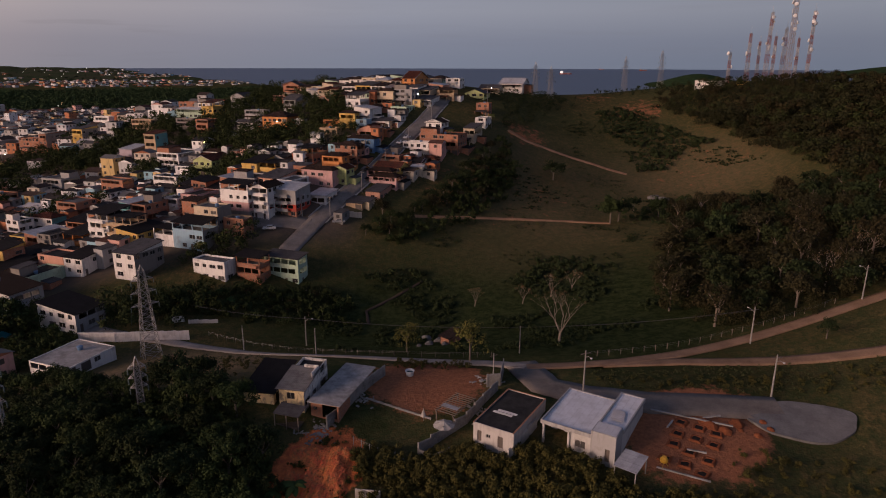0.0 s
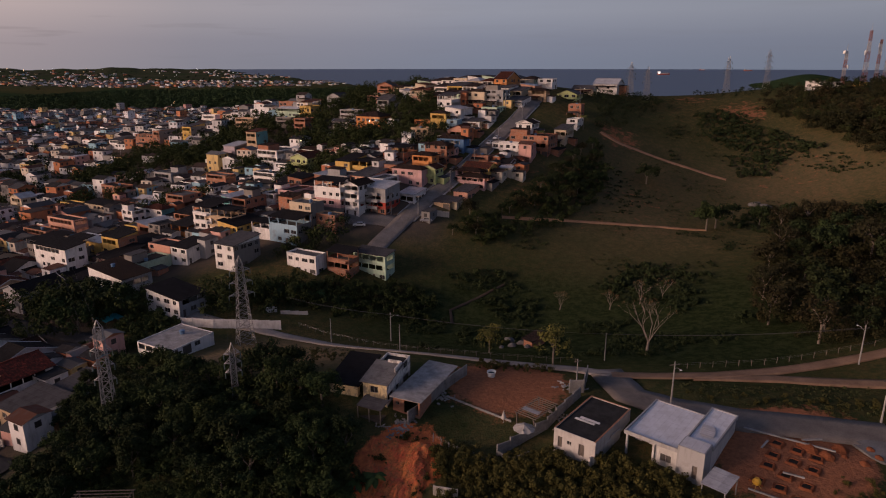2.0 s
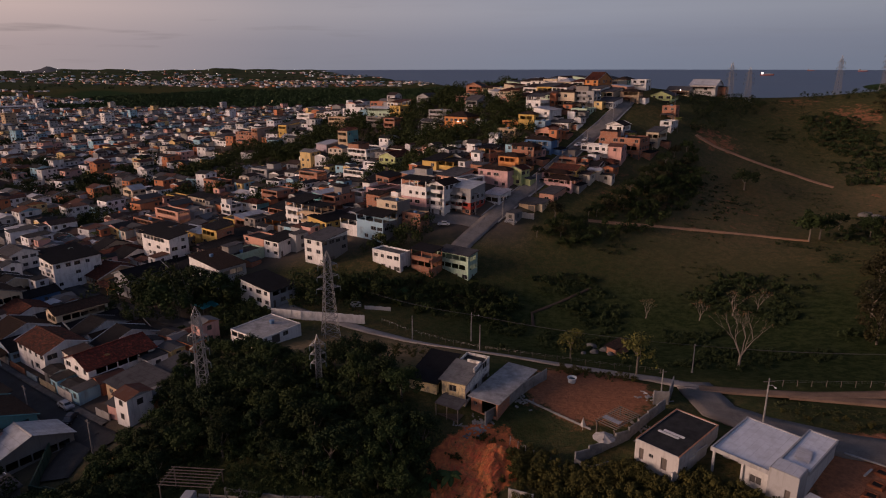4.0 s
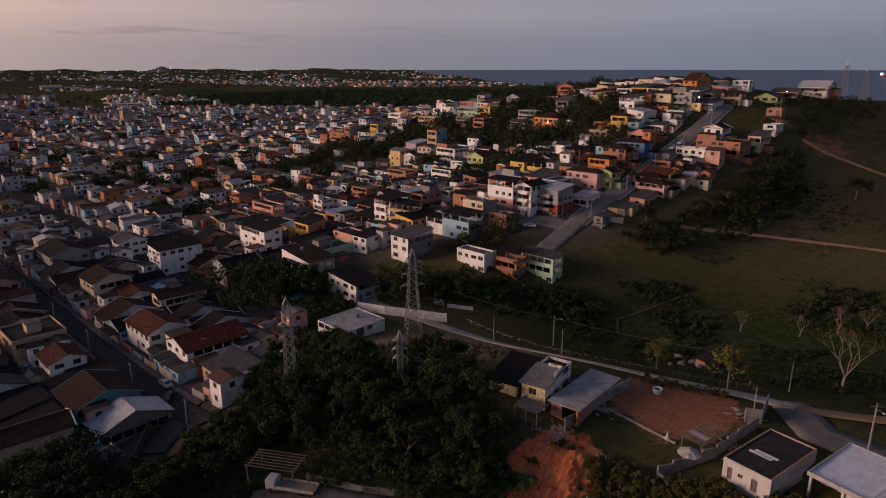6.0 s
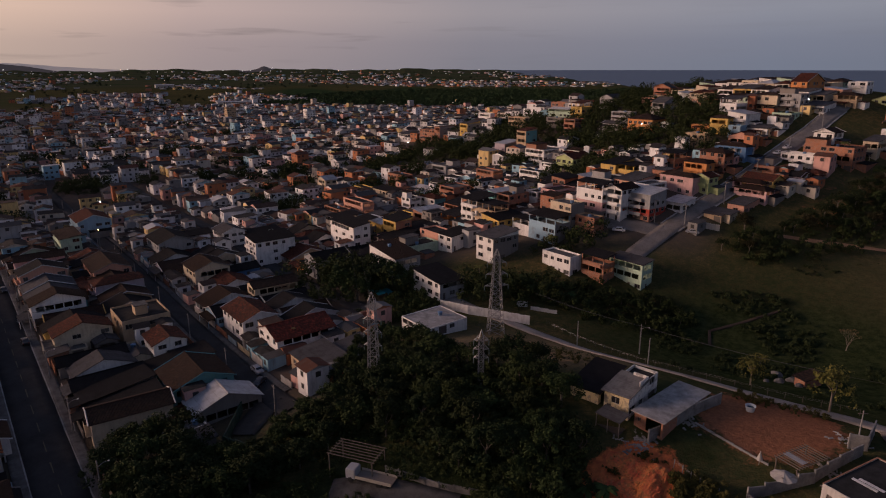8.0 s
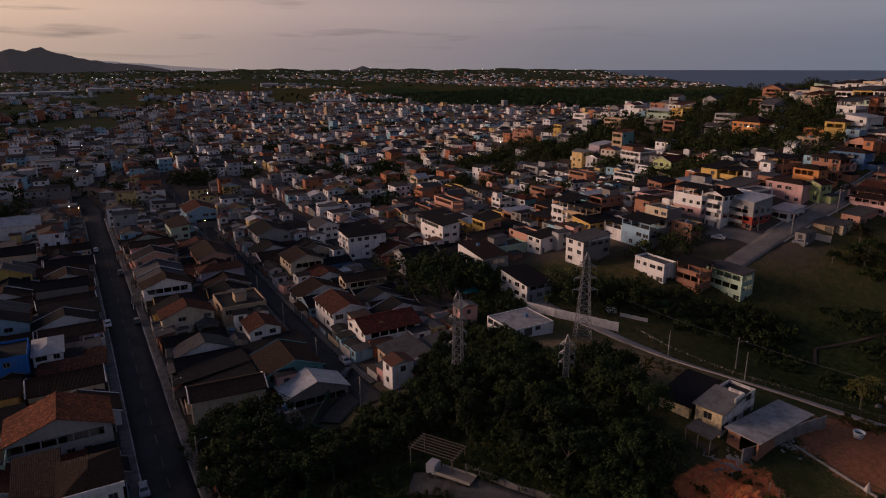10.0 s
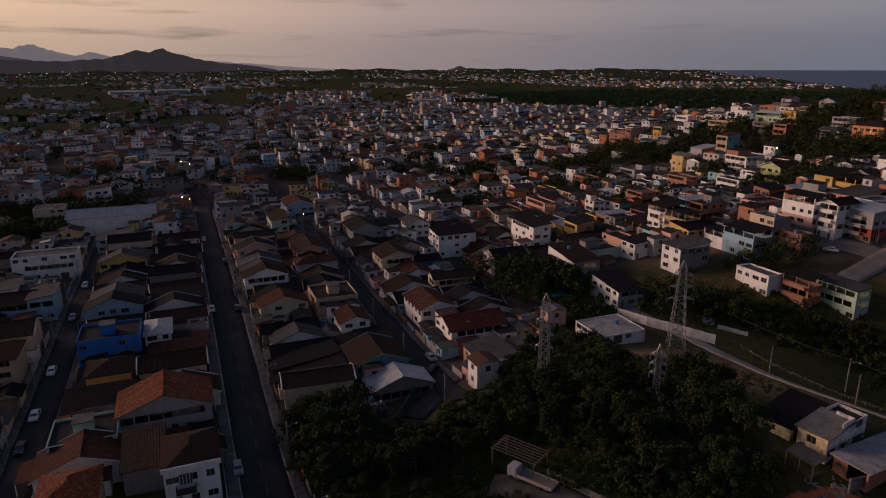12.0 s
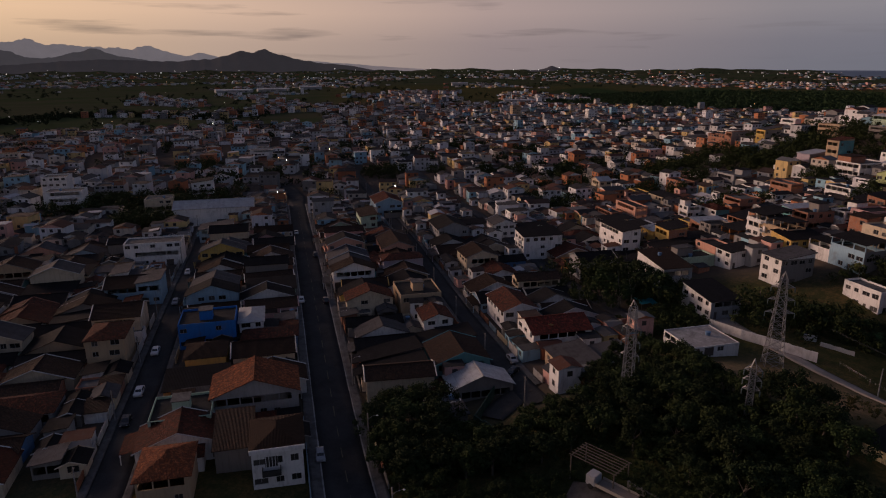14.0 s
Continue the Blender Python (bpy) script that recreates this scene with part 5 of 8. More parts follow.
def modern_house():
    ob = thing("house", Matrix.Translation((24.5, 80.7, 11.5)) @ Matrix.Rotation(radians(58), 4, "Z"), "modern white single-storey house with pale metal roofs", "house", "town houses")
    white, grey = paint(0.5, 0.49, 0.47), paint(0.36, 0.36, 0.36)
    TAKEN.append((24, 88, 14, 12))

    def block(x0, y0, x1, y1, z0, z1, mat, holes=()):
        bm = bmesh.new()
        sides = (((x0, y0, 0), (1, 0, 0), x1 - x0, ()), ((x1, y0, 0), (0, 1, 0), y1 - y0, ()), ((x1, y1, 0), (-1, 0, 0), x1 - x0, ()), ((x0, y1, 0), (0, -1, 0), y1 - y0, holes))
        for o, d, l, hs in sides:
            facade(bm, o, d, l, z0, z1, hs)
            fit_windows(ob, o, d, hs)
        quad(bm, ((x0, y0, z1), (x1, y0, z1), (x1, y1, z1), (x0, y1, z1)))
        part("wall", bm, mat, ob)

    block(4.2, 3.7, 11.8, 11.4, -2, 3.5, white, ((1.0, 2.2, 0.05, 2.15), (2.8, 3.7, 1.0, 2.1)))
    block(0.9, 3.72, 4.18, 7.2, -2, 3.48, white, ((0.9, 2.5, 0.9, 2.1),))
    block(0, 0, 3.1, 3.68, -3, 4.9, grey, ((2.2, 2.9, 0.6, 2.6),))
    block(3.12, 0, 14, 3.66, -2, 3.9, white)
    bm = bmesh.new()
    box(bm, 0.9, 7.25, -2, 4.18, 11.4, 0.05)
    part("patio_floor", bm, concrete(0.3), ob)
    for y0, y1 in ((7.1, 7.4), (11.1, 11.4)):
        bm = bmesh.new()
        box(bm, 0.6, y0, -2, 0.9, y1, 3.5)
        part("pillar", bm, white, ob)
    for x0, y0, x1, y1, z in ((0.2, 3.75, 12, 11.6, 3.5), (3.15, -0.2, 14.2, 3.72, 3.92)):
        bm = bmesh.new()
        for a in ((x0, y0, x1, y0 + 0.2), (x0, y1 - 0.2, x1, y1), (x0, y0 + 0.2, x0 + 0.2, y1 - 0.2), (x1 - 0.2, y0 + 0.2, x1, y1 - 0.2)):
            box(bm, a[0], a[1], z, a[2], a[3], z + 0.62)
        part("fascia", bm, grey, ob)
        bm = bmesh.new()
        roof_slopes(bm, [(((x0 + 0.2, y0 + 0.2, z + 0.3), (x1 - 0.2, y0 + 0.2, z + 0.5), (x1 - 0.2, y1 - 0.2, z + 0.5), (x0 + 0.2, y1 - 0.2, z + 0.3)), (-1, 0))], 0.06)
        part("roof", bm, deck(0.62, 0.63, 0.65), ob)
    bm = bmesh.new()
    roof_slopes(bm, [(((0.15, 0.15, 4.93), (2.95, 0.15, 4.98), (2.95, 3.5, 4.98), (0.15, 3.5, 4.93)), (-1, 0))], 0.03)
    part("tower_roof", bm, deck(0.5, 0.5, 0.51), ob)
    for k in range(5):
        x = 5.5 + 0.5 * k
        bm = bmesh.new()
        box(bm, x, 0.7 + 0.12 * k, 4.45 + 0.02 * k, x + 0.9, 2.6 + 0.1 * k, 4.466 + 0.02 * k)
        part("loose_sheet", bm, sheet(0.75, 0.75, 0.77, 0.3), ob, "loose shiny roofing sheet")
    canopy = thing("canopy", Matrix.Translation((23.7, 78.4, 11.2)) @ Matrix.Rotation(radians(53), 4, "Z"), "low corrugated metal lean-to canopy on thin posts", "canopy")
    bm = bmesh.new()
    roof_slopes(bm, [(((-0.2, -3.4, 2.5), (4.2, -3.4, 2.9), (4.2, 0, 2.9), (-0.2, 0, 2.5)), (-1, 0))], 0.05)
    part("roof", bm, sheet(0.4, 0.41, 0.43, 0.45), canopy)
    for x, y in ((0, -3.2), (4, -3.2), (0, -0.2)):
        bm = bmesh.new()
        box(bm, x - 0.07, y - 0.07, -1.5, x + 0.07, y + 0.07, 2.55)
        part("post", bm, concrete(0.3), canopy)


modern_house()



# ---------------------------------------------------------------- the rest of the town: rows of lots on the same grid
def bearing(x, y):
    return math.degrees(math.atan2(-x, y)), math.hypot(x, y)


def built_up(x, y):
    """True where the town stands: the flat west of the ridge, and the hill along the steep road."""
    b, d = bearing(x, y)
    q, s = to_grid(x, y)
    if d > np.interp(b, [38, 47], [1030, 1650]) or b > 100 or b < 0:
        return False
    if b > 65 and 770 < d < 950 + 50 * math.sin(b * 0.4) or d > (990 if b > 65 else 1120) and noise.noise((x * 0.006, y * 0.006, 1)) < 0.04:      # open meadows
        return False
    if b < 36 and d < 215 or b < 41 and d < 150:
        return False
    if s < 108 + max(0, (q - 60)) * -0.22 and q < 165:      # the wooded ridge and the meadow
        return False
    road = -48 + (y - 195) * 0.37       # the steep road's line
    if q > 150 and x > road + (26 if y > 245 else 9):
        return False
    if q > 150 and y > 395 and b < 22:
        return False
    return True


GROVES = [(-118, 148, 17), (-78, 160, 9), (-66, 165, 9), (-92, 262, 16), (-130, 330, 22), (-160, 352, 24), (-100, 345, 24), (-75, 330, 18), (-90, 398, 32), (-48, 283, 12), (-150, 255, 12),
          (-196, 270, 16), (-230, 330, 18), (-55, 312, 12), (-85, 296, 9), (-104, 307, 7), (-172, 323, 13), (-128, 289, 8), (-45, 268, 6), (-78, 263, 7), (-167, 368, 11), (-240, 260, 11), (-205, 300, 10), (-48, 300, 9), (-66, 290, 10), (-215, 218, 12), (-70, 192, 10), (-355, 205, 14), (-300, 60, 22), (-330, 80, 25), (-345, 40, 24), (-430, 330, 18)]


FLAT_GROVES = [(-353, 324, 9), (-283, 293, 9), (-291, 333, 9), (-278, 254, 6), (-226, 307, 6), (-281, 381, 7), (-326, 267, 11), (-238, 288, 7), (-288, 189, 5), (-387, 259, 5), (-226, 216, 5), (-348, 365, 6), (-344, 240, 5), (-404, 247, 5),
               (-274, 279, 7), (-214, 236, 3), (-236, 219, 4), (-267, 253, 8), (-375, 345, 13), (-326, 292, 7), (-299, 313, 11), (-140, 183, 4), (-166, 181, 4)]
OUTER_GROVES = [(-365, 137, 8), (-416, 147, 5), (-434, 117, 17), (-425, 100, 8), (-291, 135, 5), (-937, 478, 16), (-477, 236, 6), (-569, 317, 6), (-405, 180, 3), (-587, 449, 11), (-509, 448, 8), (-499, 605, 9), (-623, 412, 9), (-821, 518, 9)]
SLOPE_GROVES = [(-173, 323, 11), (-198, 339, 9), (-222, 354, 9), (-182, 376, 6), (-132, 291, 6), (-108, 314, 7), (-94, 305, 10), (-76, 289, 8), (-90, 358, 10), (-120, 377, 6), (-234, 316, 9), (-194, 329, 12), (-139, 151, 9)]
GROVES = GROVES + FLAT_GROVES + OUTER_GROVES + SLOPE_GROVES


def in_grove(x, y):
    return any(math.hypot(x - gx, y - gy) < r for gx, gy, r in GROVES)


def free(x, y, a, b, slack=0.8):
    r = max(a, b) * 0.62
    for tx, ty, ta, tb in TAKEN:
        if abs(tx - x) + abs(ty - y) < 60:
            dq, ds = to_grid(tx - x, ty - y)
            if abs(dq) < (b + tb) / 2 * slack and abs(ds) < (a + ta) / 2 * slack:
                return False
    return True


PICK = ["white"] * 9 + ["cream"] * 3 + ["brick"] * 5 + ["render"] * 5 + ["grey"] * 3 + ["sky", "teal", "yellow", "orange", "salmon", "pink", "tan", "tan", "mint", "blue", "mauve", "white"]
HILL = ["brick"] * 10 + ["white"] * 6 + ["cream"] * 4 + ["yellow"] * 2 + ["orange"] * 3 + ["salmon", "salmon", "pink", "sky", "teal", "render", "render", "grey", "tan", "mint"]
TAKEN.append((-97, 60, 14, 16))      # the big trees' ground
TOPS = ["white"] * 5 + ["cream"] * 3 + ["orange", "yellow", "salmon", "brick", "mint", "grey"]
lots = []
lot_rng = random.Random(5)
q_rows = [-75 - 14.5 * i for i in range(1, 12)] + [-75, -60, -46, -26.5, -11.5, 15.0, 30.5, 52.5, 66.5, 93, 107, 121, 135, 149] + [163 + 13.5 * i for i in range(60)]
for q in q_rows:
    s = 60.0
    while s < 1650:
        w = lot_rng.uniform(6.0, 9.5)
        dep = lot_rng.uniform(12.5, 15.0) if q < 120 else lot_rng.uniform(10.0, 13.2)
        x, y = from_grid(q + dep / 2, s + w / 2)
        if built_up(x, y) and not in_grove(x, y) and lot_rng.random() < 0.985:
            lots.append((math.hypot(x, y), q + lot_rng.uniform(-0.6, 0.6), s, w - lot_rng.choice((0.0, 0.0, 0.4)), dep))
        s += w
lots.sort()
reach = 0.0      # how far out the single houses go
made = 0
for d, q, s, a_, b_ in lots:
    x, y = from_grid(q + b_ / 2, s + a_ / 2)
    top = land_at(x, y) > 36 and d < 400
    if d > 520:
        break
    if made > 180 and not top:
        continue
    if not top:
        reach = d
    if road_gap(x, y) < b_ / 2 - 0.5 and road_gap(*from_grid(q + 0.5, s + a_ / 2)) < 0.6 or road_gap(*from_grid(q + b_ - 0.5, s + a_ / 2)) < 0.6 or road_gap(x, y) < 2 or not free(x, y, a_, b_):
        continue
    hill = q > 120
    floors = lot_rng.choice((1, 2, 2, 2, 3) if hill else (1, 1, 1, 1, 1, 2))
    if hill:
        rk, cv = lot_rng.choice((("slab", "slab"), ("slab", "dark"), ("slab", "dark"), ("shed_x", "dark"), ("shed_y", "dark"), ("terrace", "dark"), ("terrace", "dark"), ("hip", "old"), ("shed_x", "fibre"), ("shed_y", "metal")))
    else:
        rk, cv = lot_rng.choice((("gable_y", "old"), ("gable_y", "dark"), ("gable_y", "clay"), ("gable_x", "dark"), ("shed_x", "dark"), ("gable_x", "old"), ("gable_x", "old"), ("gable_x", "dark"), ("shed_y", "dark"), ("gable_y", "dark"), ("hip", "clay"), ("slab", "dark"), ("gable_y", "fibre")))
    if hill and land_at(x, y) > 44:
        if lot_rng.random() < 0.12:
            continue
        floors, rk = 1, 'hip' if rk == 'terrace' else rk
    cx, cy = from_grid(q + lot_rng.uniform(-0.8, 0.8), s)
    zs = [land_at(*from_grid(q + i * b_, s + j * a_)) for i in (0, 1) for j in (0, 1)]
    house(cx, cy, max(zs[0], sum(zs) / 4 - 1), a_, b_, floors * lot_rng.uniform(2.7, 3.1), floors, lot_rng.choice(TOPS if top else HILL if hill else PICK), rk, lot_rng.choice(('clay', 'fibre', 'old', 'metal')) if top else cv, foot=4.5, turn=69 + lot_rng.gauss(0, 1.8), busy=(1, lot_rng.choice((0, 1))), plain_windows=True, bare=land_at(x, y) > 44)
    made += 1


# small roofed yards and sheds in the gaps between the nearer houses
shed_rng = random.Random(31)
sheds = 0
for q in np.arange(-60, 118, 5.2):
    for s in np.arange(92, 262, 5.6):
        q1, s1 = q + shed_rng.uniform(-0.8, 0.8), s + shed_rng.uniform(-0.8, 0.8)
        a_, b_ = shed_rng.uniform(3.6, 5.2), shed_rng.uniform(3.6, 4.9)
        x, y = from_grid(q1 + b_ / 2, s1 + a_ / 2)
        if sheds < 95 and built_up(x, y) and not in_grove(x, y) and road_gap(x, y) > 3.4 and free(x, y, a_, b_, 0.78):
            cx, cy = from_grid(q1, s1)
            house(cx, cy, land_at(x, y), a_, b_, shed_rng.uniform(2.2, 2.9), 1, shed_rng.choice(("white", "render", "grey", "brick", "tan", "cream")), shed_rng.choice(("shed_x", "shed_y", "gable_y", "slab")),
                  shed_rng.choice(("dark", "old", "fibre", "clay", "dark")), foot=1.5, busy=(0, 1), plain_windows=True, bare=True)
            sheds += 1


def far_material(name, stops, rough=0.9):
    m = Nodes(name, rough)
    isl = m.node("NewGeometry").outputs["Random Per Island"]
    col = m.ramp(isl, stops, step=True)
    n = m.noise(m.place((1.2, 1.2, 0.3)), 0.5, 4, 0.7)
    col = m.mix(m.ramp(n, [(0.5, 0.0), (0.72, 0.5)]), col, (0.1, 0.09, 0.082))
    m.put(col, "Base Color")
    return m.mat


FAR_WALL = far_material("far_walls", [(i / 14, c) for i, c in enumerate(((0.62, 0.61, 0.6), (0.36, 0.14, 0.075), (0.24, 0.235, 0.23), (0.56, 0.5, 0.42), (0.8, 0.79, 0.78), (0.34, 0.34, 0.34), (0.44, 0.18, 0.09),
        (0.27, 0.45, 0.54), (0.6, 0.44, 0.2), (0.2, 0.195, 0.19), (0.58, 0.34, 0.29), (0.74, 0.73, 0.72), (0.5, 0.5, 0.5), (0.66, 0.66, 0.68)))])
FAR_ROOF = far_material("far_roofs", [(0, (0.025, 0.025, 0.026)), (0.25, (0.05, 0.034, 0.028)), (0.42, (0.06, 0.06, 0.061)), (0.58, (0.09, 0.042, 0.03)), (0.7, (0.03, 0.027, 0.026)), (0.84, (0.13, 0.13, 0.13)), (0.93, (0.4, 0.4, 0.41))])
FAR_PANE = plain(0.03, 0.03, 0.032, 0.3)


def far_blocks(name, rows, label, storeys=(1, 1, 1, 1, 2, 2, 2, 3)):
    """Far houses by the hundred: walls, windows set in, and roofs, as one countless mass."""
    rng = random.Random(11)
    wv, wf, rv, rf, pv, pf = [], [], [], [], [], []
    for x, y, turn, a, b in rows:
        z = land_at(x, y)
        fl = rng.choice(storeys)
        if rng.random() < 0.012 and math.hypot(x, y) > 660:
            fl = rng.choice((4, 5))
        h = fl * 2.75
        ct, st = math.cos(turn), math.sin(turn)
        mx, my = b / 2, a / 2

        def put(px, py, pz):
            return (x + ct * (px - mx) - st * (py - my), y + st * (px - mx) + ct * (py - my), z + pz)
        n = len(wv)
        wv += [put(px, py, pz) for pz in (-2.5, h) for px, py in ((0, 0), (b, 0), (b, a), (0, a))]
        wf += [(n, n + 1, n + 5, n + 4), (n + 1, n + 2, n + 6, n + 5), (n + 2, n + 3, n + 7, n + 6), (n + 3, n, n + 4, n + 7), (n + 4, n + 5, n + 6, n + 7)]
        k = rng.random()
        n = len(rv)
        o = 0.4
        if k < 0.45:
            r = h + min(b, 9) * 0.17
            rv += [put(-o, -o, h), put(b / 2, -o, r), put(b + o, -o, h), put(b + o, a + o, h), put(b / 2, a + o, r), put(-o, a + o, h)]
            rf += [(n, n + 1, n + 4, n + 5), (n + 1, n + 2, n + 3, n + 4)]
            m = len(wv)
            wv += [put(0, 0, h), put(b, 0, h), put(b / 2, 0, r - 0.1)]
            wf += [(m, m + 1, m + 2)]
        elif k < 0.7:
            r = h + min(a, 9) * 0.17
            rv += [put(-o, -o, h), put(b + o, -o, h), put(b + o, a / 2, r), put(-o, a / 2, r), put(b + o, a + o, h), put(-o, a + o, h)]
            rf += [(n, n + 1, n + 2, n + 3), (n + 3, n + 2, n + 4, n + 5)]
            m = len(wv)
            wv += [put(0, 0, h), put(0, a / 2, r - 0.1), put(0, a, h)]
            wf += [(m, m + 1, m + 2)]
        else:
            t = 0.6 * rng.random()
            rv += [put(-0.2, -0.2, h + 0.1), put(b + 0.2, -0.2, h + 0.1 + t), put(b + 0.2, a + 0.2, h + 0.1 + t), put(-0.2, a + 0.2, h + 0.1)]
            rf += [(n, n + 1, n + 2, n + 3)]
        for f in range(fl):
            for face in (0, 1):
                ln = b if face == 0 else a
                for j in range(int(ln / 2.7)):
                    if rng.random() < 0.3:
                        continue
                    c = ln * (j + 0.5) / int(ln / 2.7)
                    n = len(pv)
                    for dx, dz in ((-0.6, 1.0), (0.6, 1.0), (0.6, 2.2), (-0.6, 2.2)):
                        pv.append(put(c + dx, -0.03, f * 2.75 + dz) if face == 0 else put(-0.03, c + dx, f * 2.75 + dz))
                    pf.append((n, n + 1, n + 2, n + 3))
    ob = tagged(link_mesh(name, wv, wf, [FAR_WALL]), label, "houses", kind="stuff")
    link_mesh("roofs", rv, rf, [FAR_ROOF], ob)
    link_mesh("windows", pv, pf, [FAR_PANE], ob)
    return ob


# the crowded far town: crooked rows that wander, three deep between alleys
mid_rows, back_rows = [], []
far_rng = random.Random(12)
for i in range(-26, 172):
    for k in range(8, 212):
        x, y = from_grid(i * 9.6 + far_rng.uniform(-1.2, 1.2), k * 7.8 + far_rng.uniform(-1.0, 1.0))
        x, y = x + 26 * noise.noise((x * 0.007, y * 0.007, 11)), y + 26 * noise.noise((x * 0.007, y * 0.007, 17))
        d = math.hypot(x, y)
        if d < reach - 6 or not built_up(x, y) or in_grove(x, y) or far_rng.random() < (0.88 if i % 4 == 3 else 0.06):
            continue
        a_, b_ = far_rng.uniform(5.2, 8.4), far_rng.uniform(6.0, 10.0)
        if road_gap(x, y) < 5 or d < 640 and not free(x, y, a_, b_) or land_at(x, y) > 36 and d < 400 or land_at(x, y) > 46 and d < 600:
            continue
        turn = GRID + 0.5 * noise.noise((x * 0.004, y * 0.004, 5)) + far_rng.gauss(0, 0.06)
        (mid_rows if d < 640 else back_rows).append((x, y, turn, a_, b_))
far_blocks("town_blocks", mid_rows, "crowded low town houses in many faded colours")
far_blocks("town_blocks", back_rows, "far crowded roofs and walls of the town")
# back rooms, lean-tos and wash houses crammed between the nearer houses
back_rooms, filled_lots = [], len(TAKEN)
for i in range(-20, 74):
    for k in range(12, 90):
        x, y = from_grid(i * 4.9 + far_rng.uniform(-0.9, 0.9), k * 4.7 + far_rng.uniform(-0.9, 0.9))
        a_, b_ = far_rng.uniform(3.0, 4.8), far_rng.uniform(3.2, 5.4)
        if math.hypot(x, y) < reach + 60 and built_up(x, y) and not in_grove(x, y) and road_gap(x, y) > 3.2 and free(x, y, a_, b_, 0.86):
            back_rooms.append((x, y, GRID + far_rng.gauss(0, 0.05), a_, b_))
            TAKEN.append((x, y, a_, b_))
del TAKEN[filled_lots:]
far_blocks("back_buildings", back_rooms, "small back rooms and lean-tos crammed between houses", (1, 1, 1, 2))

# strips of far settlement beyond the swamp
strip = []
for i in range(5200):
    b = lot_rng.uniform(14, 92)
    d = lot_rng.choice((lot_rng.uniform(1950, 2500), lot_rng.uniform(1950, 3200), lot_rng.uniform(2600, 4000)))
    x, y = -d * math.sin(radians(b)), d * math.cos(radians(b))
    if float(sea_mask(np.array(x), np.array(y))) > 0.02 or noise.noise((x * 0.0022, y * 0.0022, 4)) < -0.08:
        continue
    strip.append((x, y, GRID + lot_rng.gauss(0, 0.3), lot_rng.uniform(7, 15), lot_rng.uniform(7, 15)))
strip = [row for k, row in enumerate(strip) if k % 5 < 3]
far_blocks("distant_town", strip, "distant settlement along the coast and plain", (1, 1, 1, 2))


# long pale sheds out on the plain
def warehouse(b, d, l, w, h, label):
    x, y = -d * math.sin(radians(b)), d * math.cos(radians(b))
    ob = thing("warehouse", pose(x, y, land_at(x, y), 0, 0, b + 6), label, "warehouse", "sheds on the plain")
    bm = bmesh.new()
    for o, dr, ln in (((0, 0, 0), (1, 0, 0), l), ((l, 0, 0), (0, 1, 0), w), ((l, w, 0), (-1, 0, 0), l), ((0, w, 0), (0, -1, 0), w)):
        facade(bm, o, dr, ln, -2, h, [(k + 2, k + 7, 0.5, h * 0.55) for k in np.arange(4, ln - 10, 16)] if ln == l else [])
    part("wall", bm, paint(0.45, 0.44, 0.42), ob)
    bm = bmesh.new()
    roof_slopes(bm, roof_mesh("gable_x", w, l, h, 1.0, 0.12)[0])
    part("roof", bm, ROOFS["metal"][1], ob)


for b, d, l, w, h in ((73.5, 1750, 90, 40, 6), (70.2, 1800, 80, 35, 6), (66.8, 1900, 60, 30, 8), (54, 2100, 50, 30, 9), (49.5, 1150, 60, 22, 8)):
    warehouse(b, d, l, w, h, "long pale warehouse with a low metal roof")

# ---------------------------------------------------------------- trees and shrubs
def leaf_cloud(rng, clumps, n, size, droop=0.0):
    """Corners of leaf sprays on the shells of many clumps: arrays of verts and faces."""
    c = np.repeat(np.array([k[:3] for k in clumps]), n, 0)
    r = np.repeat(np.array([k[3] for k in clumps]), n)
    d = rng.normal(size=(len(c), 3))
    d /= np.linalg.norm(d, axis=1)[:, None]
    p = c + d * (r * rng.uniform(0.55, 1.08, len(c)))[:, None] * np.array([1, 1, 0.8])
    nrm = d + rng.normal(size=d.shape) * 0.55 + np.array([0, 0, 0.35])
    nrm /= np.linalg.norm(nrm, axis=1)[:, None]
    u = np.cross(nrm, rng.normal(size=d.shape))
    u /= np.linalg.norm(u, axis=1)[:, None]
    v = np.cross(nrm, u)
    s = (size * rng.uniform(0.6, 1.35, len(c)))[:, None]
    u, v = u * s, v * s * 0.62
    v[:, 2] -= droop * s[:, 0]
    verts = np.stack([p - u, p - v * 0.9, p + u, p + v], 1).reshape(-1, 3)
    faces = np.arange(len(verts)).reshape(-1, 4)
    return verts, faces


def limb(bm, rng, a, d, length, r, depth, tips):
    """A bent, tapering branch that forks; tips collects where twigs end."""
    p, d = Vector(a), Vector(d).normalized()
    for k in range(3):
        q = p + d * length / 3
        bar(bm, p, q, r * (1 - 0.2 * k), 5, r2=r * (1 - 0.2 * (k + 1)))
        p = q
        d = (d + Vector((rng.uniform(-1, 1), rng.uniform(-1, 1), rng.uniform(-0.3, 0.6))) * 0.28).normalized()
    if depth == 0:
        tips.append(p)
        return
    for k in range(rng.choice((2, 3))):
        e = (d + Vector((rng.uniform(-1, 1), rng.uniform(-1, 1), rng.uniform(-0.2, 0.8))) * 0.8).normalized()
        limb(bm, rng, p, e, length * rng.uniform(0.6, 0.8), r * 0.42, depth - 1, tips)


